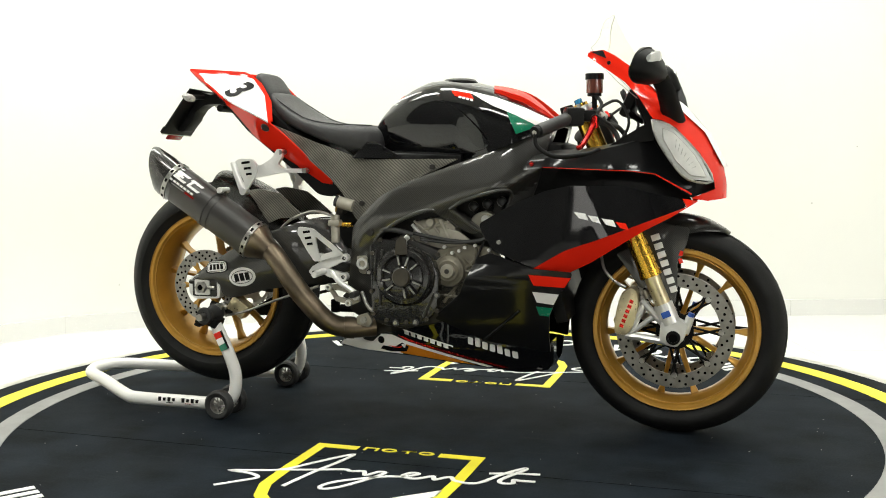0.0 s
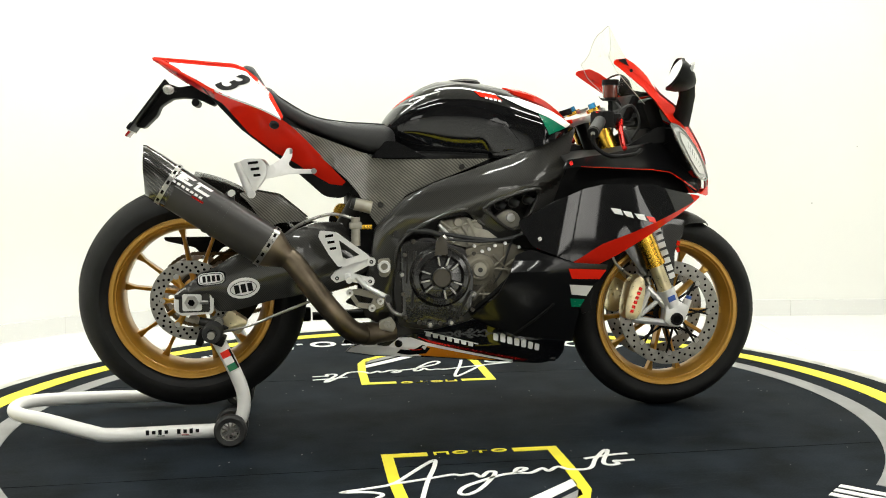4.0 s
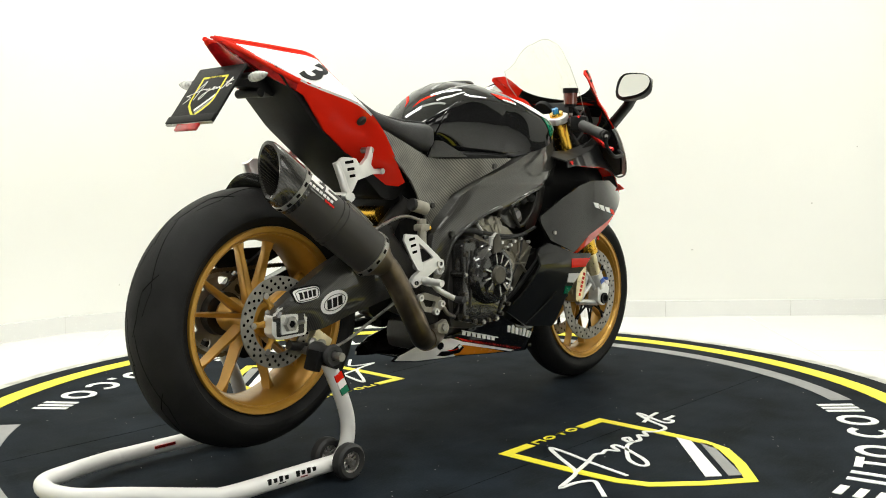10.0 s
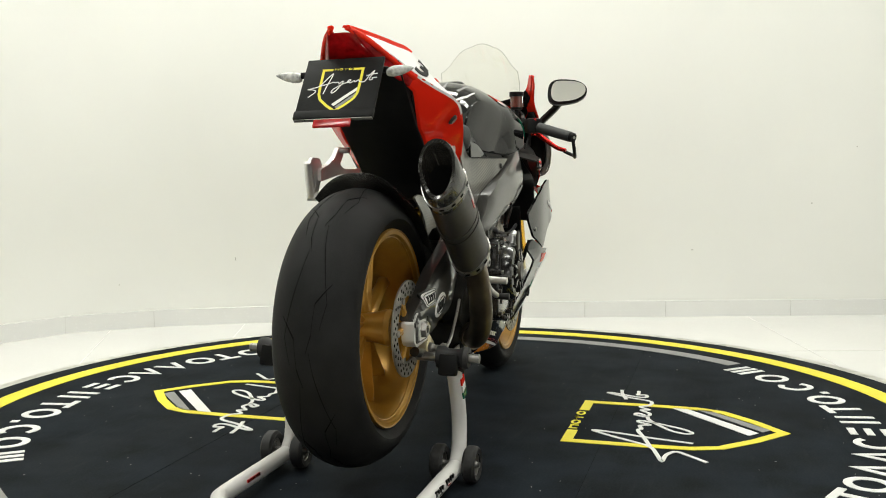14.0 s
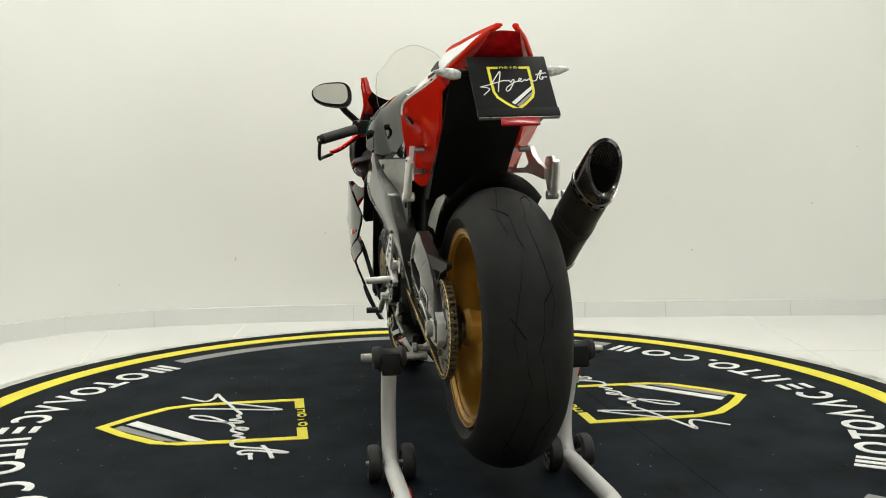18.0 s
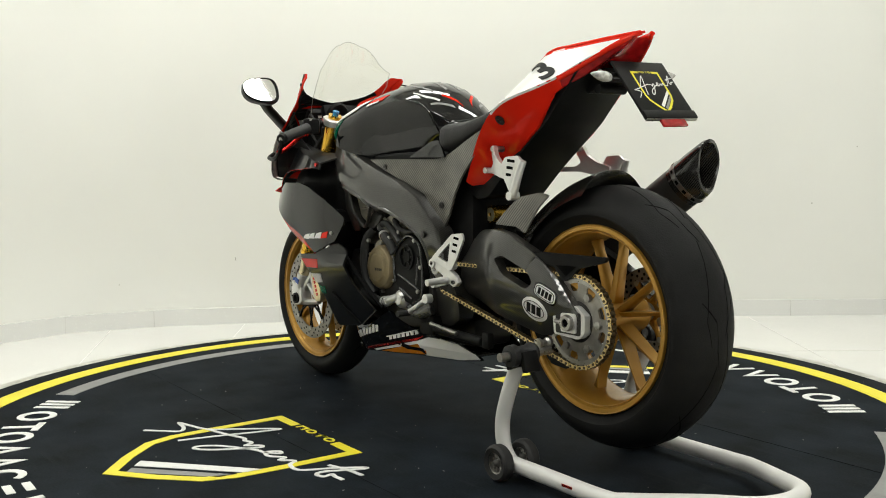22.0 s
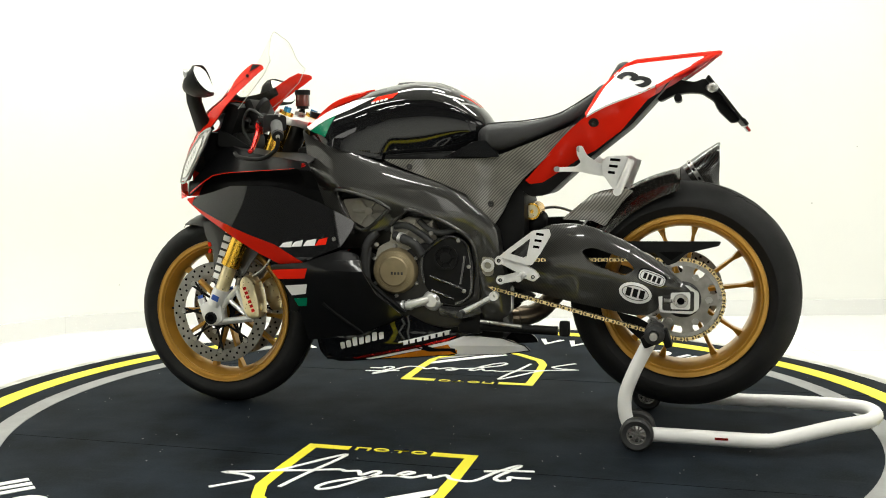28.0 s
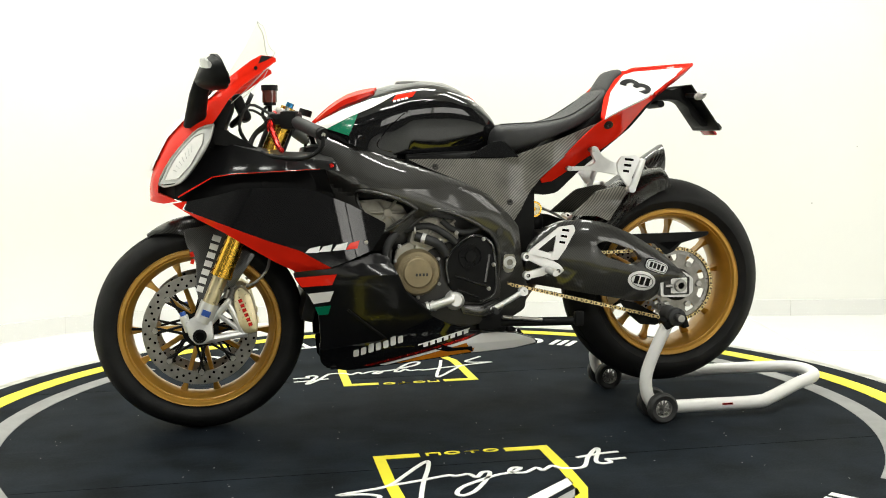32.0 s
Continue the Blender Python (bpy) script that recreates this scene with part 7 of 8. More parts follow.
def build_fairing():
    for s in (-1, 1):
        main = [(0.192, 0.600), (0.293, 0.655), (0.38, 0.690), (0.444, 0.703), (0.58, 0.701), (0.655, 0.681), (0.725, 0.667), (0.738, 0.645), (0.632, 0.605), (0.52, 0.562), (0.430, 0.531), (0.346, 0.482), (0.232, 0.527), (0.197, 0.578)]
        mp = part("side_fairing", sheet(rounded(main, 0.008), fair_y, 0.007, 0.006, 0, s), M_BLACK, bike, "glossy black side fairing with red lower edge")
        part("red_edge", sheet([(0.768, 0.660), (0.728, 0.667), (0.740, 0.645), (0.632, 0.605), (0.52, 0.562), (0.430, 0.531), (0.346, 0.482), (0.39, 0.468), (0.418, 0.458), (0.495, 0.497), (0.57, 0.544), (0.632, 0.583), (0.70, 0.618)], edge_y, 0.006, 0.010, 0.0, s), M_RED, mp, "red lower edge stripe")
        part("fairing_bolt", lathe([(0.0, -0.003), (0.006, -0.003), (0.006, 0.003), (0.0, 0.003)], (0.25, s * (fair_y(0.25, 0.55) + 0.001), 0.55), 12), M_STEEL, mp)
        # model mark as plain slanted shapes
        for k, (mt, w) in enumerate(((M_WHITE, 0.030), (M_WHITE, 0.026), (M_WHITE, 0.030), (M_RED, 0.026))):
            x = 0.455 + 0.036 * k if s < 0 else 0.405 - 0.037 * k
            z = 0.622 - 0.0085 * k if s < 0 else 0.535
            if s < 0:
                pts = [(x, z + 0.012), (x + w, z + 0.008), (x + w + 0.008, z - 0.010), (x + 0.012, z - 0.004)]
            else:
                pts = [(x, z + 0.002 + 0.004 * k), (x - w, z + 0.008 + 0.004 * k), (x - w + 0.006, z - 0.010 + 0.003 * k), (x + 0.012, z - 0.010 + 0.002 * k)]
            part("model_mark", sheet(pts, fair_y, 0.002, 0.03, 0.0018, s), mt, mp)
        pod = [(0.316, 0.745), (0.331, 0.771), (0.40, 0.779), (0.461, 0.786), (0.56, 0.806), (0.642, 0.830), (0.662, 0.80), (0.70, 0.765), (0.738, 0.720), (0.752, 0.695), (0.735, 0.690), (0.658, 0.733), (0.598, 0.741), (0.37, 0.752)]
        pp = part("upper_fairing", sheet(rounded(pod, 0.006), fair_y, 0.007, 0.010, 0.0, s, bev=0.003), M_LOWER, bike, "glossy black upper fairing pod")
        part("pin_stripe", sheet([(0.37, 0.752), (0.598, 0.741), (0.658, 0.733), (0.735, 0.690), (0.752, 0.679), (0.750, 0.676), (0.657, 0.7308), (0.5975, 0.7394), (0.37, 0.7510)], fair_y, 0.003, 0.02, 0.001, s), M_REDGLOSS, pp, "thin red pinstripe")
        part("pod_bolt", lathe([(0.0, -0.003), (0.006, -0.003), (0.006, 0.003), (0.0, 0.003)], (0.34, s * (fair_y(0.34, 0.761) + 0.002), 0.761), 12), M_REDANO, pp)
        rim_z = table([(0.316, 0.764), (0.40, 0.780), (0.461, 0.787), (0.56, 0.807), (0.642, 0.831), (0.70, 0.84)])
        plan = [(x, s * (fair_y(x, rim_z(x)) - 0.003)) for x in (0.325, 0.36, 0.40, 0.46, 0.52, 0.58, 0.635)] + [(0.648, s * 0.11), (0.56, s * 0.122), (0.44, s * 0.138), (0.335, s * 0.142)]
        if s > 0:
            plan = plan[::-1]
        part("cockpit_ledge", sheet(plan, lambda x, y: rim_z(x) + 0.22 * max(0, fair_y(x, rim_z(x)) - abs(y)), 0.005, 0.012, 0.0, 1, True), M_LEDGE, bike, "dark grey trim ledge beside the cockpit")
        part("inner_fairing", sheet([(0.30, 0.58), (0.30, 0.78), (0.46, 0.80), (0.63, 0.83), (0.70, 0.76), (0.75, 0.67), (0.50, 0.56)], lambda x, z: max(0.003, fair_y(x, z) - 0.055 - 0.05 * max(0, min(1, (0.52 - x) / 0.14))), 0.004, 0.015, 0, s), M_PLASTIC, bike, "matt black inner fairing")
        low = [(0.185, 0.505), (0.224, 0.520), (0.346, 0.480), (0.45, 0.472), (0.446, 0.455), (0.430, 0.43), (0.408, 0.408), (0.393, 0.375), (0.380, 0.345), (0.374, 0.28), (0.374, 0.235), (0.20, 0.262), (0.056, 0.328), (0.075, 0.345), (0.13, 0.39)]
        lp = part("lower_fairing", sheet(rounded(low, 0.006), fair_y, 0.007, 0.010, -0.001, s, bev=0.003), M_LOWER, bike, "black lower fairing with tricolour stripes")
        for mt, pts in ((M_RED, [(0.332, 0.464), (0.446, 0.457), (0.428, 0.430), (0.345, 0.434)]), (M_WHITE, [(0.340, 0.416), (0.411, 0.410), (0.395, 0.380), (0.350, 0.386)]), (M_GREEN, [(0.347, 0.374), (0.391, 0.370), (0.380, 0.346), (0.354, 0.348)])):
            part("stripe", sheet(pts, fair_y, 0.003, 0.028, 0.0012, s), mt, lp)
        part("vent_edge", tube([(0.06, s * 0.175, 0.335), (0.13, s * 0.195, 0.395), (0.20, s * 0.212, 0.47), (0.225, s * 0.225, 0.515)], 0.007, 8), M_PLASTIC, lp)
        part("panel_seam", tube([(0.19, s * 0.172, 0.268), (0.26, s * 0.20, 0.325), (0.30, s * 0.21, 0.36)], 0.004, 8), M_PLASTIC, lp)
        # headlight and nose
        head = [(0.650, 0.872), (0.672, 0.868), (0.705, 0.850), (0.767, 0.782), (0.802, 0.712), (0.742, 0.718), (0.700, 0.765), (0.662, 0.829)]
        hl = part("headlight", sheet(rounded(head, 0.006), nose_y, 0.012, 0.014, 0.0, s), M_LENS, bike, "clear headlight under a plastic lens")
        part("lamp_back", sheet(rounded(head, 0.006), nose_y, 0.004, 0.014, -0.017, s), M_PLASTIC, hl, "black back of the headlight")
        bowl = rounded([(0.676, 0.852), (0.704, 0.840), (0.758, 0.780), (0.788, 0.722), (0.748, 0.728), (0.712, 0.766), (0.680, 0.822)], 0.006)
        part("reflector", sheet(bowl, nose_y, 0.003, 0.01, 0.0016, s), M_ALU, hl, "bright reflector bowl")
        part("bowl_rim", tube([(x, s * (nose_y(x, z) + 0.002), z) for x, z in bowl + bowl[:1]], 0.0014, 6, smooth=False), M_STEEL, hl)
        for q in (0.1, 0.22, 0.34, 0.46, 0.58, 0.70, 0.82):
            part("flute", tube([(0.700 + 0.057 * q + 0.004, s * (nose_y(0.700 + 0.057 * q + 0.004, 0.806 - 0.072 * q) + 0.0026), 0.806 - 0.072 * q), (0.704 + 0.070 * q, s * (nose_y(0.704 + 0.070 * q, 0.832 - 0.098 * q) + 0.0026), 0.832 - 0.098 * q)], 0.0009, 6, smooth=False), M_CLEAR, hl)
        part("lens_rim", tube([(x, s * (nose_y(x, z) + 0.001), z) for x, z in head] + [(head[0][0], s * nose_y(*head[0]), head[0][1])], 0.0032, 8, 3), M_STEEL, hl)
        nose = [(0.482, 1.052), (0.480, 1.043), (0.574, 0.976), (0.610, 0.938), (0.645, 0.885), (0.652, 0.876), (0.674, 0.872), (0.708, 0.853), (0.770, 0.785), (0.806, 0.712), (0.808, 0.690), (0.75, 0.668), (0.79, 0.660), (0.8355, 0.664), (0.8355, 0.70), (0.828, 0.745), (0.812, 0.79), (0.765, 0.868), (0.705, 0.915), (0.660, 0.943), (0.60, 0.997), (0.50, 1.057)]
        part("nose_panel", sheet(nose, nose_y, 0.005, 0.012, 0.001, s), M_RED, bike, "glossy red nose fairing")
        part("nose_liner", sheet([(0.610, 0.940), (0.645, 0.887), (0.652, 0.878), (0.674, 0.874), (0.708, 0.855), (0.770, 0.787), (0.806, 0.715), (0.826, 0.745), (0.810, 0.79), (0.763, 0.866), (0.703, 0.913), (0.66, 0.940)], nose_y, 0.003, 0.014, -0.008, s), M_PLASTIC, bike, "matt black inside of the nose")
        stripe = part("nose_white", sheet([(0.8365, 0.745), (0.822, 0.75), (0.775, 0.84), (0.70, 0.912), (0.655, 0.945), (0.61, 0.99), (0.66, 0.960), (0.72, 0.915), (0.79, 0.835)], nose_y, 0.004, 0.008, 0.003, s), M_WHITE, bike, "white nose stripe")
        stripe.data.transform(Matrix.Translation((0.004, 0, 0.002)))
        wing = [(0.486, 1.055), (0.520, 1.060), (0.548, 1.046), (0.60, 1.008), (0.66, 0.965), (0.70, 0.936), (0.706, 0.915), (0.66, 0.943), (0.60, 0.985), (0.50, 1.047)]
        part("wing_face", sheet(wing, nose_y, 0.002, 0.012, 0.0022, s), M_RED, bike, "red upper face of the screen wing")
        part("wing_inside", sheet([(0.486, 1.055), (0.520, 1.060), (0.548, 1.046), (0.590, 1.015), (0.586, 0.992), (0.50, 1.047)], nose_y, 0.006, 0.012, -0.001, s), M_RED, bike, "red inner face of the screen wing")
        part("screen_shroud", sheet([(0.590, 1.015), (0.66, 0.965), (0.70, 0.936), (0.706, 0.915), (0.66, 0.943), (0.586, 0.992)], nose_y, 0.0068, 0.012, -0.001, s), M_PLASTIC, bike, "black shroud below the screen")
        part("wing_tip", sheet([(0.490, 1.0545), (0.519, 1.0585), (0.528, 1.037), (0.508, 1.045)], nose_y, 0.002, 0.012, 0.004, s), M_PLASTIC, bike, "black wing tip patch")
        part("wing_bolt", lathe([(0.0, -0.004), (0.005, -0.004), (0.005, 0.004), (0.0, 0.004)], (0.535, s * (nose_y(0.535, 1.025) + 0.001), 1.025), 12), M_PLASTIC, bike)
        part("intake", sheet([(0.700, 0.765), (0.742, 0.716), (0.806, 0.708), (0.806, 0.69), (0.75, 0.669), (0.705, 0.70), (0.668, 0.74)], lambda x, z: max(0.004, min(nose_y(x, z), fair_y(x, z) + 0.02) - 0.022), 0.004, 0.02, 0.0, s), M_PLASTIC, bike, "dark intake below the headlight")
        part("cockpit_panel", sheet([(0.53, 0.806), (0.62, 0.860), (0.652, 0.868), (0.65, 0.82)], lambda x, z: 0.15, 0.004, 0.04, 0, s), M_PLASTIC, bike)
        # belly pan
        bel = [(-0.293, 0.215), (-0.279, 0.232), (-0.212, 0.257), (-0.130, 0.266), (-0.047, 0.278), (0.010, 0.302), (0.051, 0.324), (0.132, 0.287), (0.197, 0.262), (0.294, 0.243), (0.372, 0.245), (0.368, 0.189), (0.352, 0.168), (0.294, 0.164), (0.180, 0.178), (-0.048, 0.200), (-0.213, 0.204)]
        bw = table([(-0.293, 0.085), (-0.1, 0.125), (0.1, 0.145), (0.25, 0.14), (0.372, 0.085)])
        def belly_y(x, z):
            return bw(x) - 0.45 * max(0, 0.235 - z) + 0.25 * max(0, z - 0.26)
        bp = part("belly_pan", sheet(rounded(bel, 0.006), belly_y, 0.007, 0.025, 0, s, bev=0.003), M_BLACK, bike, "black belly pan with white and orange graphic")
        part("white_graphic", sheet([(-0.286, 0.218), (-0.275, 0.231), (-0.212, 0.254), (-0.150, 0.261), (-0.115, 0.262), (-0.055, 0.240), (-0.075, 0.203), (-0.213, 0.207)], belly_y, 0.002, 0.025, 0.0014, s), M_WHITE, bp, "white painted flash")
        part("orange_graphic", sheet([(-0.062, 0.243), (-0.02, 0.228), (0.150, 0.184), (-0.045, 0.203), (-0.080, 0.206), (-0.085, 0.22)], belly_y, 0.002, 0.025, 0.0014, s), M_ORANGE, bp, "orange painted flash")
        part("white_line", sheet([(-0.105, 0.262), (-0.06, 0.246), (0.20, 0.181), (0.185, 0.179), (-0.065, 0.238), (-0.12, 0.259)], belly_y, 0.002, 0.04, 0.0018, s), M_WHITE, bp)
        part("red_line", sheet([(-0.085, 0.263), (-0.05, 0.252), (0.245, 0.180), (0.23, 0.178), (-0.055, 0.247)], belly_y, 0.002, 0.04, 0.0018, s), M_REDANO, bp)
        for k in range(7):
            x = (-0.062 + 0.0205 * k)
            z = 0.2715 - 0.0052 * k
            part("letter_bar", sheet([(x, z + 0.005), (x + 0.014, z + 0.0015), (x + 0.014, z - 0.009), (x, z - 0.0055)], belly_y, 0.002, 0.05, 0.0016, s), M_WHITE, bp)
        part("letter_bar", sheet([(-0.066, 0.281), (0.09, 0.240), (0.09, 0.237), (-0.066, 0.278)], belly_y, 0.002, 0.05, 0.0016, s), M_WHITE, bp)
        for k in range(7):
            x = 0.135 + 0.0212 * k
            z = 0.257 - 0.0062 * k
            h = 0.013 if k in (0, 2, 6) else (0.018 if k in (1, 4) else 0.014)
            part("name_shape", sheet(rounded([(x, z + h), (x + 0.015, z + h - 0.004), (x + 0.015, z - 0.012), (x, z - 0.008)], 0.004), belly_y, 0.002, 0.05, 0.0018, s), M_WHITE, bp)
        if s < 0:
            part("dark_spot", sheet([(-0.140 + 0.011 * math.cos(a), 0.243 + 0.011 * math.sin(a)) for a in [k * math.pi / 8 for k in range(16)]], belly_y, 0.002, 0.05, 0.002, s), M_BLACK, bp)
        part("dark_figure", sheet([(-0.145, 0.214), (-0.135, 0.226), (-0.10, 0.223), (-0.07, 0.240), (-0.05, 0.228), (-0.06, 0.212), (-0.11, 0.208)] if s < 0 else [(-0.02, 0.223), (0.01, 0.232), (0.03, 0.240), (0.05, 0.225), (0.0, 0.212), (-0.06, 0.214), (-0.08, 0.205), (-0.075, 0.224)], belly_y, 0.002, 0.03, 0.0022, s), M_BLACK, bp)
        if s < 0:
            part("red_figure", sheet([(-0.115, 0.228), (-0.08, 0.223), (-0.07, 0.228), (-0.10, 0.222)], belly_y, 0.002, 0.03, 0.0026, s), M_RED, bp)
    part("belly_floor", slab(rounded([(-0.20, 0.212), (0.34, 0.178), (0.34, 0.165), (-0.20, 0.203)], 0.004), -0.085, 0.085, 0.002), M_BLACK, bike)
    part("belly_front", sheet(rounded([(-0.05, 0.172), (0.05, 0.172), (0.085, 0.25), (-0.085, 0.25)], 0.02), lambda x, z: 0.0, 0.006, 0.03, 0, -1), M_BLACK, bike)
    bpy.data.objects["belly_front"].data.transform(Matrix.Translation((0.360, 0, 0)) @ Matrix.Rotation(radians(90), 4, "Z"))
    part("instrument_mount", block((0.640, 0, 0.880), (0.05, 0.225, 0.15), 0.02, Matrix.Rotation(radians(-22), 4, "Y")), M_PLASTIC, bike, "black panel behind the instruments")
    part("nose_bulkhead", block((0.668, 0, 0.80), (0.12, 0.21, 0.13), 0.02), M_PLASTIC, bike, "black bulkhead inside the nose")
    # chin between the two nose halves
    part("nose_chin", block((0.80, 0, 0.672), (0.06, 0.11, 0.014), 0.005), M_RED, bike)


build_fairing()


def build_screen():
    bm = bmesh.new()
    rings = []
    rows = [(0.665, 0.940, 0.105), (0.635, 0.990, 0.128), (0.60, 1.040, 0.138), (0.572, 1.084, 0.135), (0.565, 1.094, 0.122), (0.554, 1.114, 0.104), (0.543, 1.136, 0.090), (0.533, 1.155, 0.073), (0.527, 1.167, 0.057), (0.524, 1.173, 0.037)]
    for x, z, w in rows:
        row = []
        for j in range(-8, 9):
            u = j / 8
            row.append((x - 0.085 * (abs(u) * w / 0.13) ** 2, w * u, z + 0.012 * (abs(u)) ** 2 * -1))
        rings.append(row)
    loop_faces(bm, rings, cap=False, close=False)
    edge = [r[0] for r in rings] + rings[-1][1:-1] + [r[-1] for r in reversed(rings)]
    bmesh.ops.solidify(bm, geom=bm.faces[:], thickness=0.003)
    sc = part("windscreen", bm, M_GLASS, bike, "clear plastic windscreen", 60)
    sc.visible_shadow = False
    part("screen_edge", tube(edge, 0.0010, 6, smooth=False), M_EDGE, sc, "thin bright screen edge")
    for k in range(6):
        part("screen_mark", block((0.655, 0.028 - 0.011 * k, 0.972), (0.002, 0.007, 0.010), 0, Matrix.Rotation(radians(-35), 4, "Y")), M_GREYP, sc)
    part("dash", block((0.575, 0, 0.925), (0.03, 0.15, 0.08), 0.012, Matrix.Rotation(radians(25), 4, "Y")), M_PLASTIC, bike, "black instrument panel")
    part("dial", lathe([(0.0, -0.006), (0.036, -0.006), (0.04, 0.006), (0.0, 0.006)], (0, 0, 0), 28), M_PLASTIC, bike, "round dial")
    bpy.data.objects["dial"].data.transform(Matrix.Translation((0.560, 0.028, 0.932)) @ Matrix.Rotation(radians(65), 4, "Y") @ Matrix.Rotation(radians(90), 4, "X"))


build_screen()

# ---- handlebars, levers and mirrors ----
def loft_lamp(c, s):
    """A faired wedge lens that lies on the outer nose of the mirror shell."""
    rows = [(-0.020, 0.008, 0.004), (-0.012, 0.017, 0.008), (0.010, 0.021, 0.009), (0.034, 0.018, 0.008), (0.050, 0.009, 0.005)]
    bm = bmesh.new()
    rings = []
    for y, h, d in rows:
        rings.append([(c.x + 0.030 - 0.36 * max(0, y) + d * math.cos(a) + 0.35 * h * math.sin(a), c.y + s * y, c.z + 0.006 + h * math.copysign(abs(math.sin(a)) ** 0.6, math.sin(a))) for a in [2 * math.pi * k / 16 for k in range(16)]])
    loop_faces(bm, rings)
    return bm



part("top_yoke", slab(rounded([(-0.146, -0.012), (-0.13, -0.036), (-0.085, -0.034), (-0.045, -0.060), (0.045, -0.060), (0.085, -0.034), (0.13, -0.036), (0.146, -0.012), (0.138, 0.024), (0.10, 0.036), (0.05, 0.024), (-0.05, 0.024), (-0.10, 0.036), (-0.138, 0.024)], 0.012), -0.011, 0.011, 0.004), M_ALU, bike, "silver top fork yoke")
bpy.data.objects["top_yoke"].data.transform(Matrix.Translation((0.452, 0, 0.902)) @ Matrix.Rotation(radians(-24), 4, "Y") @ Matrix.Rotation(radians(90), 4, "Z") @ Matrix.Rotation(radians(90), 4, "X"))
part("yoke_stripe", block((0.392, 0, 0.884), (0.006, 0.13, 0.012), 0.002, Matrix.Rotation(radians(-24), 4, "Y")), M_RED, bike, "red printed stripe on the yoke edge")
part("key_barrel", rod((0.395, 0.0, 0.905), (0.390, 0.0, 0.922), 0.019, n=18), M_PLASTIC, bike, "black ignition barrel")
part("steering_nut", rod((0.447, 0, 0.913), (0.444, 0, 0.924), 0.018, n=6), M_STEEL, bike)
part("steering_damper", rod((0.49, -0.07, 0.895), (0.49, 0.07, 0.895), 0.010, n=14), M_STEEL, bike, "steering damper")
part("head_tube", rod((0.455, 0, 0.90), (0.52, 0, 0.74), 0.04, n=20), M_DARKCAST, bike)
part("lower_yoke", block((0.535, 0, 0.70), (0.07, 0.25, 0.035), 0.01, Matrix.Rotation(radians(-24), 4, "Y")), M_DARKCAST, bike)
for s in (-1, 1):
    part("fork_cap", rod(on_fork(0.908, 0.104 * s), on_fork(0.922, 0.104 * s), 0.022, n=24), M_GOLD, bike, "gold fork top nut")
    A, B = Vector((0.462, s * 0.150, 0.898)), Vector((0.372, s * 0.340, 0.842))
    part("clip_on", rod(A, B, 0.0115, n=14), M_PLASTIC, bike)
    g0 = A.lerp(B, 0.36)
    gr = part("hand_grip", tube([g0, A.lerp(B, 0.40), A.lerp(B, 0.9), A.lerp(B, 0.96)], 0.0172, 16, smooth=False), M_RUBBER, bike, "black rubber grip")
    part("bar_end", rod(A.lerp(B, 0.955), A.lerp(B, 1.02), 0.0155, n=16), M_PLASTIC, gr)
    part("end_bolt", rod(A.lerp(B, 1.018), A.lerp(B, 1.03), 0.006, n=10), M_STEEL, gr)
    part("switch_block", block(A.lerp(B, 0.24) + Vector((0.004, 0, 0)), (0.05, 0.055, 0.05), 0.012, Matrix.Rotation(radians(-25 * s), 4, "Z")), M_PLASTIC, bike, "black switch housing")
    part("lever_clamp", block(A.lerp(B, 0.12) + Vector((0.03, 0, -0.004)), (0.045, 0.04, 0.03), 0.008), M_PLASTIC, bike)
    l0, l1, l2 = A.lerp(B, 0.20) + Vector((0.055, 0, -0.018)), A.lerp(B, 0.60) + Vector((0.075, 0, -0.050)), A.lerp(B, 0.80) + Vector((0.085, 0, -0.052))
    lev = part("hand_lever", tube([l0, l1, l2], (0.0085, 0.0065), 10), M_REDANO, bike, "red anodised hand lever")
    part("lever_pivot", rod(l0 + Vector((0, 0, -0.015)), l0 + Vector((0, 0, 0.018)), 0.011, n=12), M_REDANO, lev)
    e = A.lerp(B, 1.0)
    part("lever_guard", tube([e, e + Vector((0.004, s * 0.004, -0.035)), e + Vector((0.05, -s * 0.0, -0.062)), e + Vector((0.12, -s * 0.015, -0.058)), e + Vector((0.155, -s * 0.05, -0.045))], 0.0058, 10), M_PLASTIC, bike, "black lever guard")
    part("throttle_cable", tube([A + Vector((0.03, 0, 0)), A + Vector((0.09, -0.01 * s, 0.03)), A + Vector((0.12, -0.03 * s, -0.03)), A + Vector((0.08, -0.06 * s, -0.10))], 0.004, 8), M_RUBBER, bike)
    # mirror
    mc = Vector((0.640, s * 0.287, 1.012))
    mh = bmesh.new()
    mrings = []
    for k, (d, q) in enumerate(((-0.012, 0.90), (-0.016, 1.0), (0.004, 1.0), (0.025, 0.85), (0.042, 0.55), (0.05, 0.2))):
        ring = []
        for j in range(28):
            a = 2 * math.pi * j / 28
            c, sn = math.cos(a), math.sin(a)
            yy = 0.071 * q * math.copysign(abs(c) ** 0.72, c)
            zz = 0.043 * q * math.copysign(abs(sn) ** 0.8, sn) * (1 - 0.26 * c * s)
            ring.append((mc.x + d + 0.5 * zz * (1 - 0.35 * k) - 0.16 * yy * s, mc.y + yy - s * 0.004 * k, mc.z + zz - 0.004 * k))
        mrings.append(ring)
    loop_faces(mh, mrings)
    mir = part("mirror_shell", mh, M_PLASTIC, bike, "black aerodynamic mirror housing", 55)
    mg = bmesh.new()
    ring = []
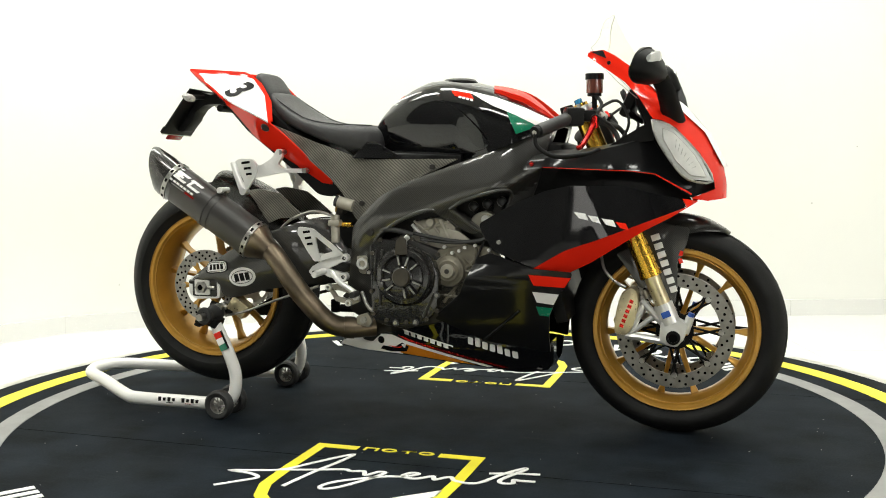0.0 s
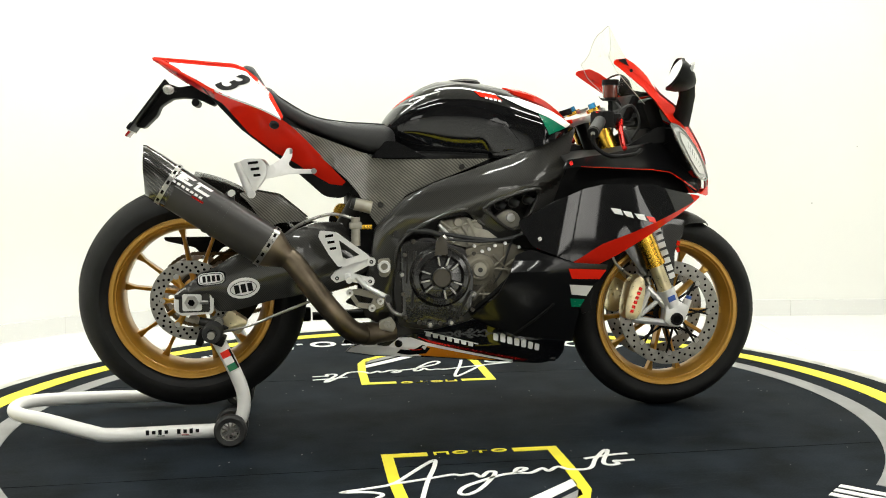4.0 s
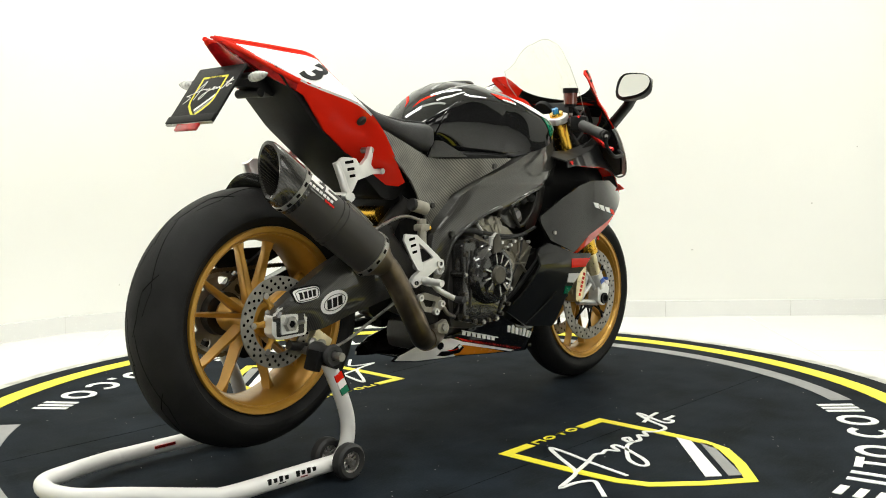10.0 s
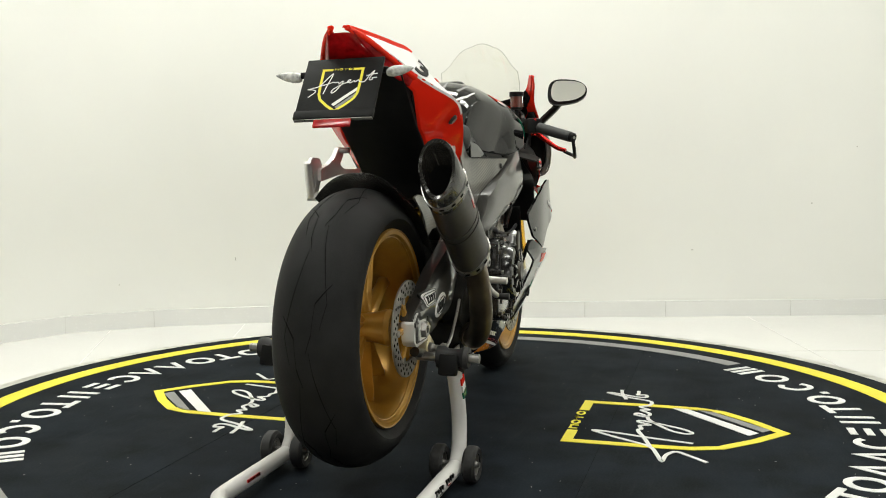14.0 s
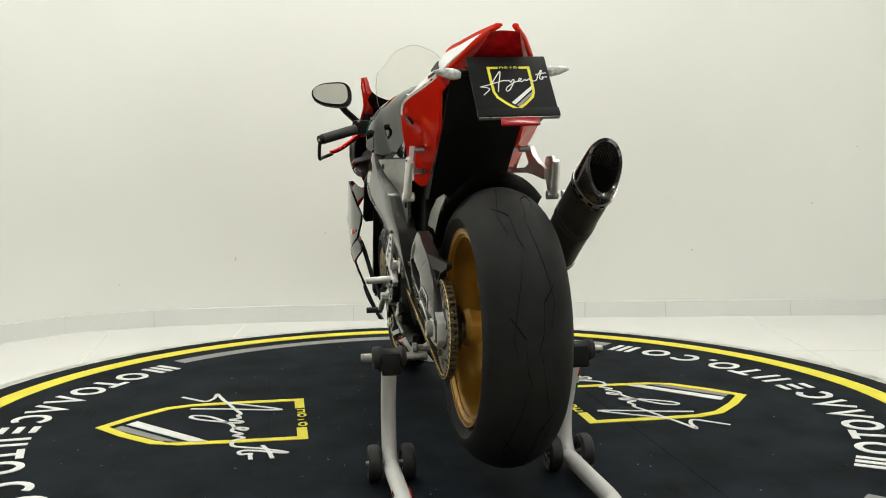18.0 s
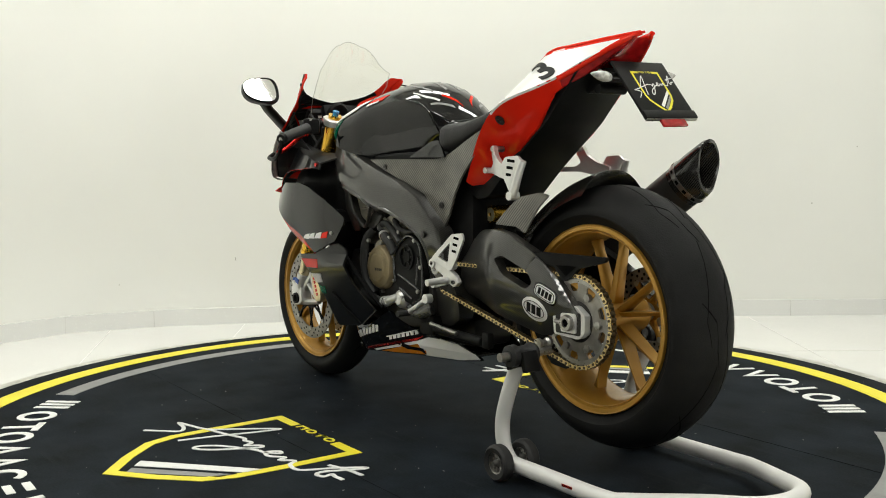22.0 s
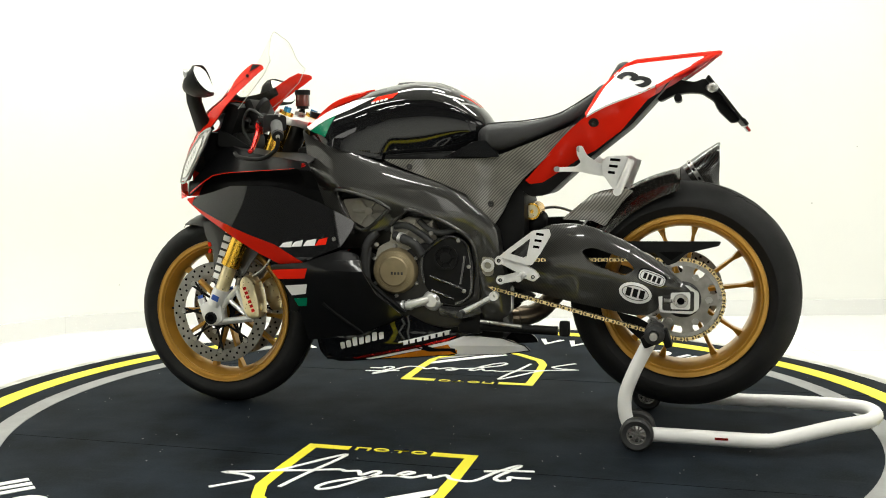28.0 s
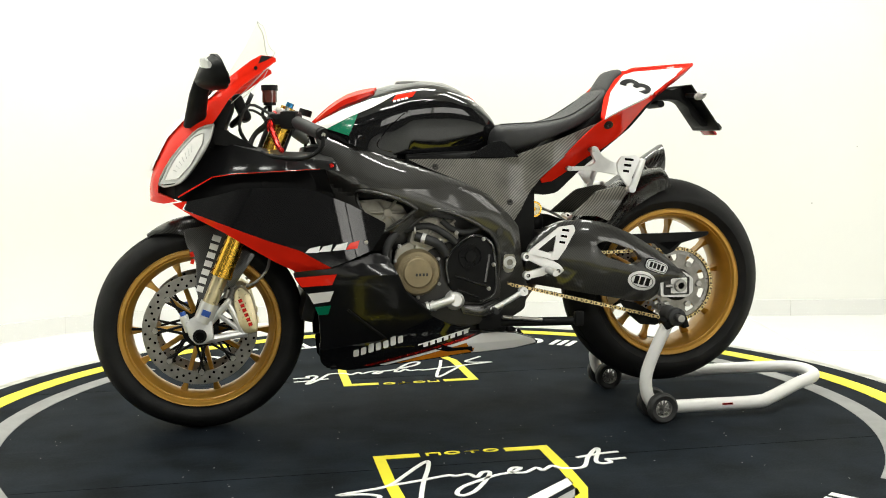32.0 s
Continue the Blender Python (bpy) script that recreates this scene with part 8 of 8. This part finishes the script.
    for j in range(28):
        a = 2 * math.pi * j / 28
        c, sn = math.cos(a), math.sin(a)
        yy = 0.062 * math.copysign(abs(c) ** 0.72, c)
        zz = 0.0375 * math.copysign(abs(sn) ** 0.8, sn) * (1 - 0.26 * c * s)
        ring.append((mc.x - 0.0170 + 0.5 * zz - 0.16 * yy * s, mc.y + yy, mc.z + zz))
    loop_faces(mg, [ring, [(x + 0.002, y, z) for x, y, z in ring]])
    part("mirror_glass", mg, M_MIRROR, mir, "mirror glass")
    bm = bmesh.new()
    fin = [(0.668, 0.732, 0.138, 0.872), (0.668, 0.722, 0.180, 0.908), (0.660, 0.710, 0.228, 0.950), (0.642, 0.694, 0.262, 0.988)]
    loop_faces(bm, [[(x0 + 0.006, s * (y - 0.007), z + 0.007), (x0, s * y, z), (x0 + 0.006, s * (y + 0.007), z - 0.007), (x1 - 0.006, s * (y + 0.007), z - 0.007), (x1, s * y, z), (x1 - 0.006, s * (y - 0.007), z + 0.007)] for x0, x1, y, z in fin])
    part("mirror_stem", bm, M_PLASTIC, mir, "flat black mirror stem", 60)
    part("mirror_lamp", loft_lamp(mc, s), M_LENS, mir, "clear indicator set in the mirror")
res = part("brake_reservoir", rod((0.490, -0.130, 0.950), (0.490, -0.130, 0.988), 0.0225, n=24), M_FLUID, bike, "tinted brake fluid reservoir")
part("reservoir_cap", rod((0.490, -0.130, 0.986), (0.490, -0.130, 1.002), 0.025, n=24), M_PLASTIC, res)
part("reservoir_base", rod((0.490, -0.130, 0.942), (0.490, -0.130, 0.952), 0.019, n=20), M_PLASTIC, res)
part("reservoir_stem", rod((0.490, -0.130, 0.90), (0.490, -0.130, 0.945), 0.007, n=10), M_PLASTIC, res)
part("reservoir_hose", tube([(0.490, -0.130, 0.944), (0.505, -0.140, 0.932), (0.512, -0.150, 0.915), (0.50, -0.165, 0.892)], 0.005, 8), M_RUBBER, res)
# master cylinders and cockpit clutter
for s in (-1, 1):
    mc = part("master_cylinder", rod((0.492, s * 0.145, 0.898), (0.502, s * 0.195, 0.878), 0.012, n=14), M_PLASTIC, bike, "black master cylinder")
    part("banjo", rod((0.490, s * 0.140, 0.900), (0.486, s * 0.125, 0.906), 0.008, n=10), M_REDANO, mc)
    part("perch_screw", rod((0.452, s * 0.158, 0.912), (0.452, s * 0.158, 0.920), 0.006, n=8), M_STEEL, mc)
    part("switch_button", block((0.430, s * 0.205, 0.905), (0.014, 0.012, 0.008), 0.002), M_REDANO if s < 0 else M_GREYP, mc)
    part("preload_cap", rod(on_fork(0.921, s * 0.104), on_fork(0.935, s * 0.104), 0.011, n=12), M_BLUECAP, bike, "blue anodised fork preload adjuster")
    part("wiring_loom", tube([(0.47, s * 0.12, 0.88), (0.53, s * 0.10, 0.86), (0.56, s * 0.12, 0.80), (0.54, s * 0.10, 0.74)], 0.007, 8), M_RUBBER, bike)
    part("front_brake_line", tube([(0.500, s * 0.12, 0.885), (0.545, s * 0.10, 0.84), (0.555, s * 0.085, 0.72), (0.52, s * 0.085, 0.60), (0.505, s * 0.09, 0.52)], 0.0042, 8), M_RUBBER, bike, "black brake line")
part("instrument_bracket", tube([(0.575, -0.10, 0.90), (0.60, -0.05, 0.88), (0.60, 0.05, 0.88), (0.575, 0.10, 0.90)], 0.008, 8), M_PLASTIC, bike)

# ---- what turns ----
def motions():
    steps = [i * 1.6 for i in range(21)]
    for ob, off in ((turntable, pose(0, 0, 0)), (stand, pose(0, 0, 0)), (bike, pose(0, -0.011, 0, 0, 0, 0.69))):
        walk(ob, [(t, pose(0, 0, 0, 0, 0, turn_at(t)) @ off) for t in steps])


motions()
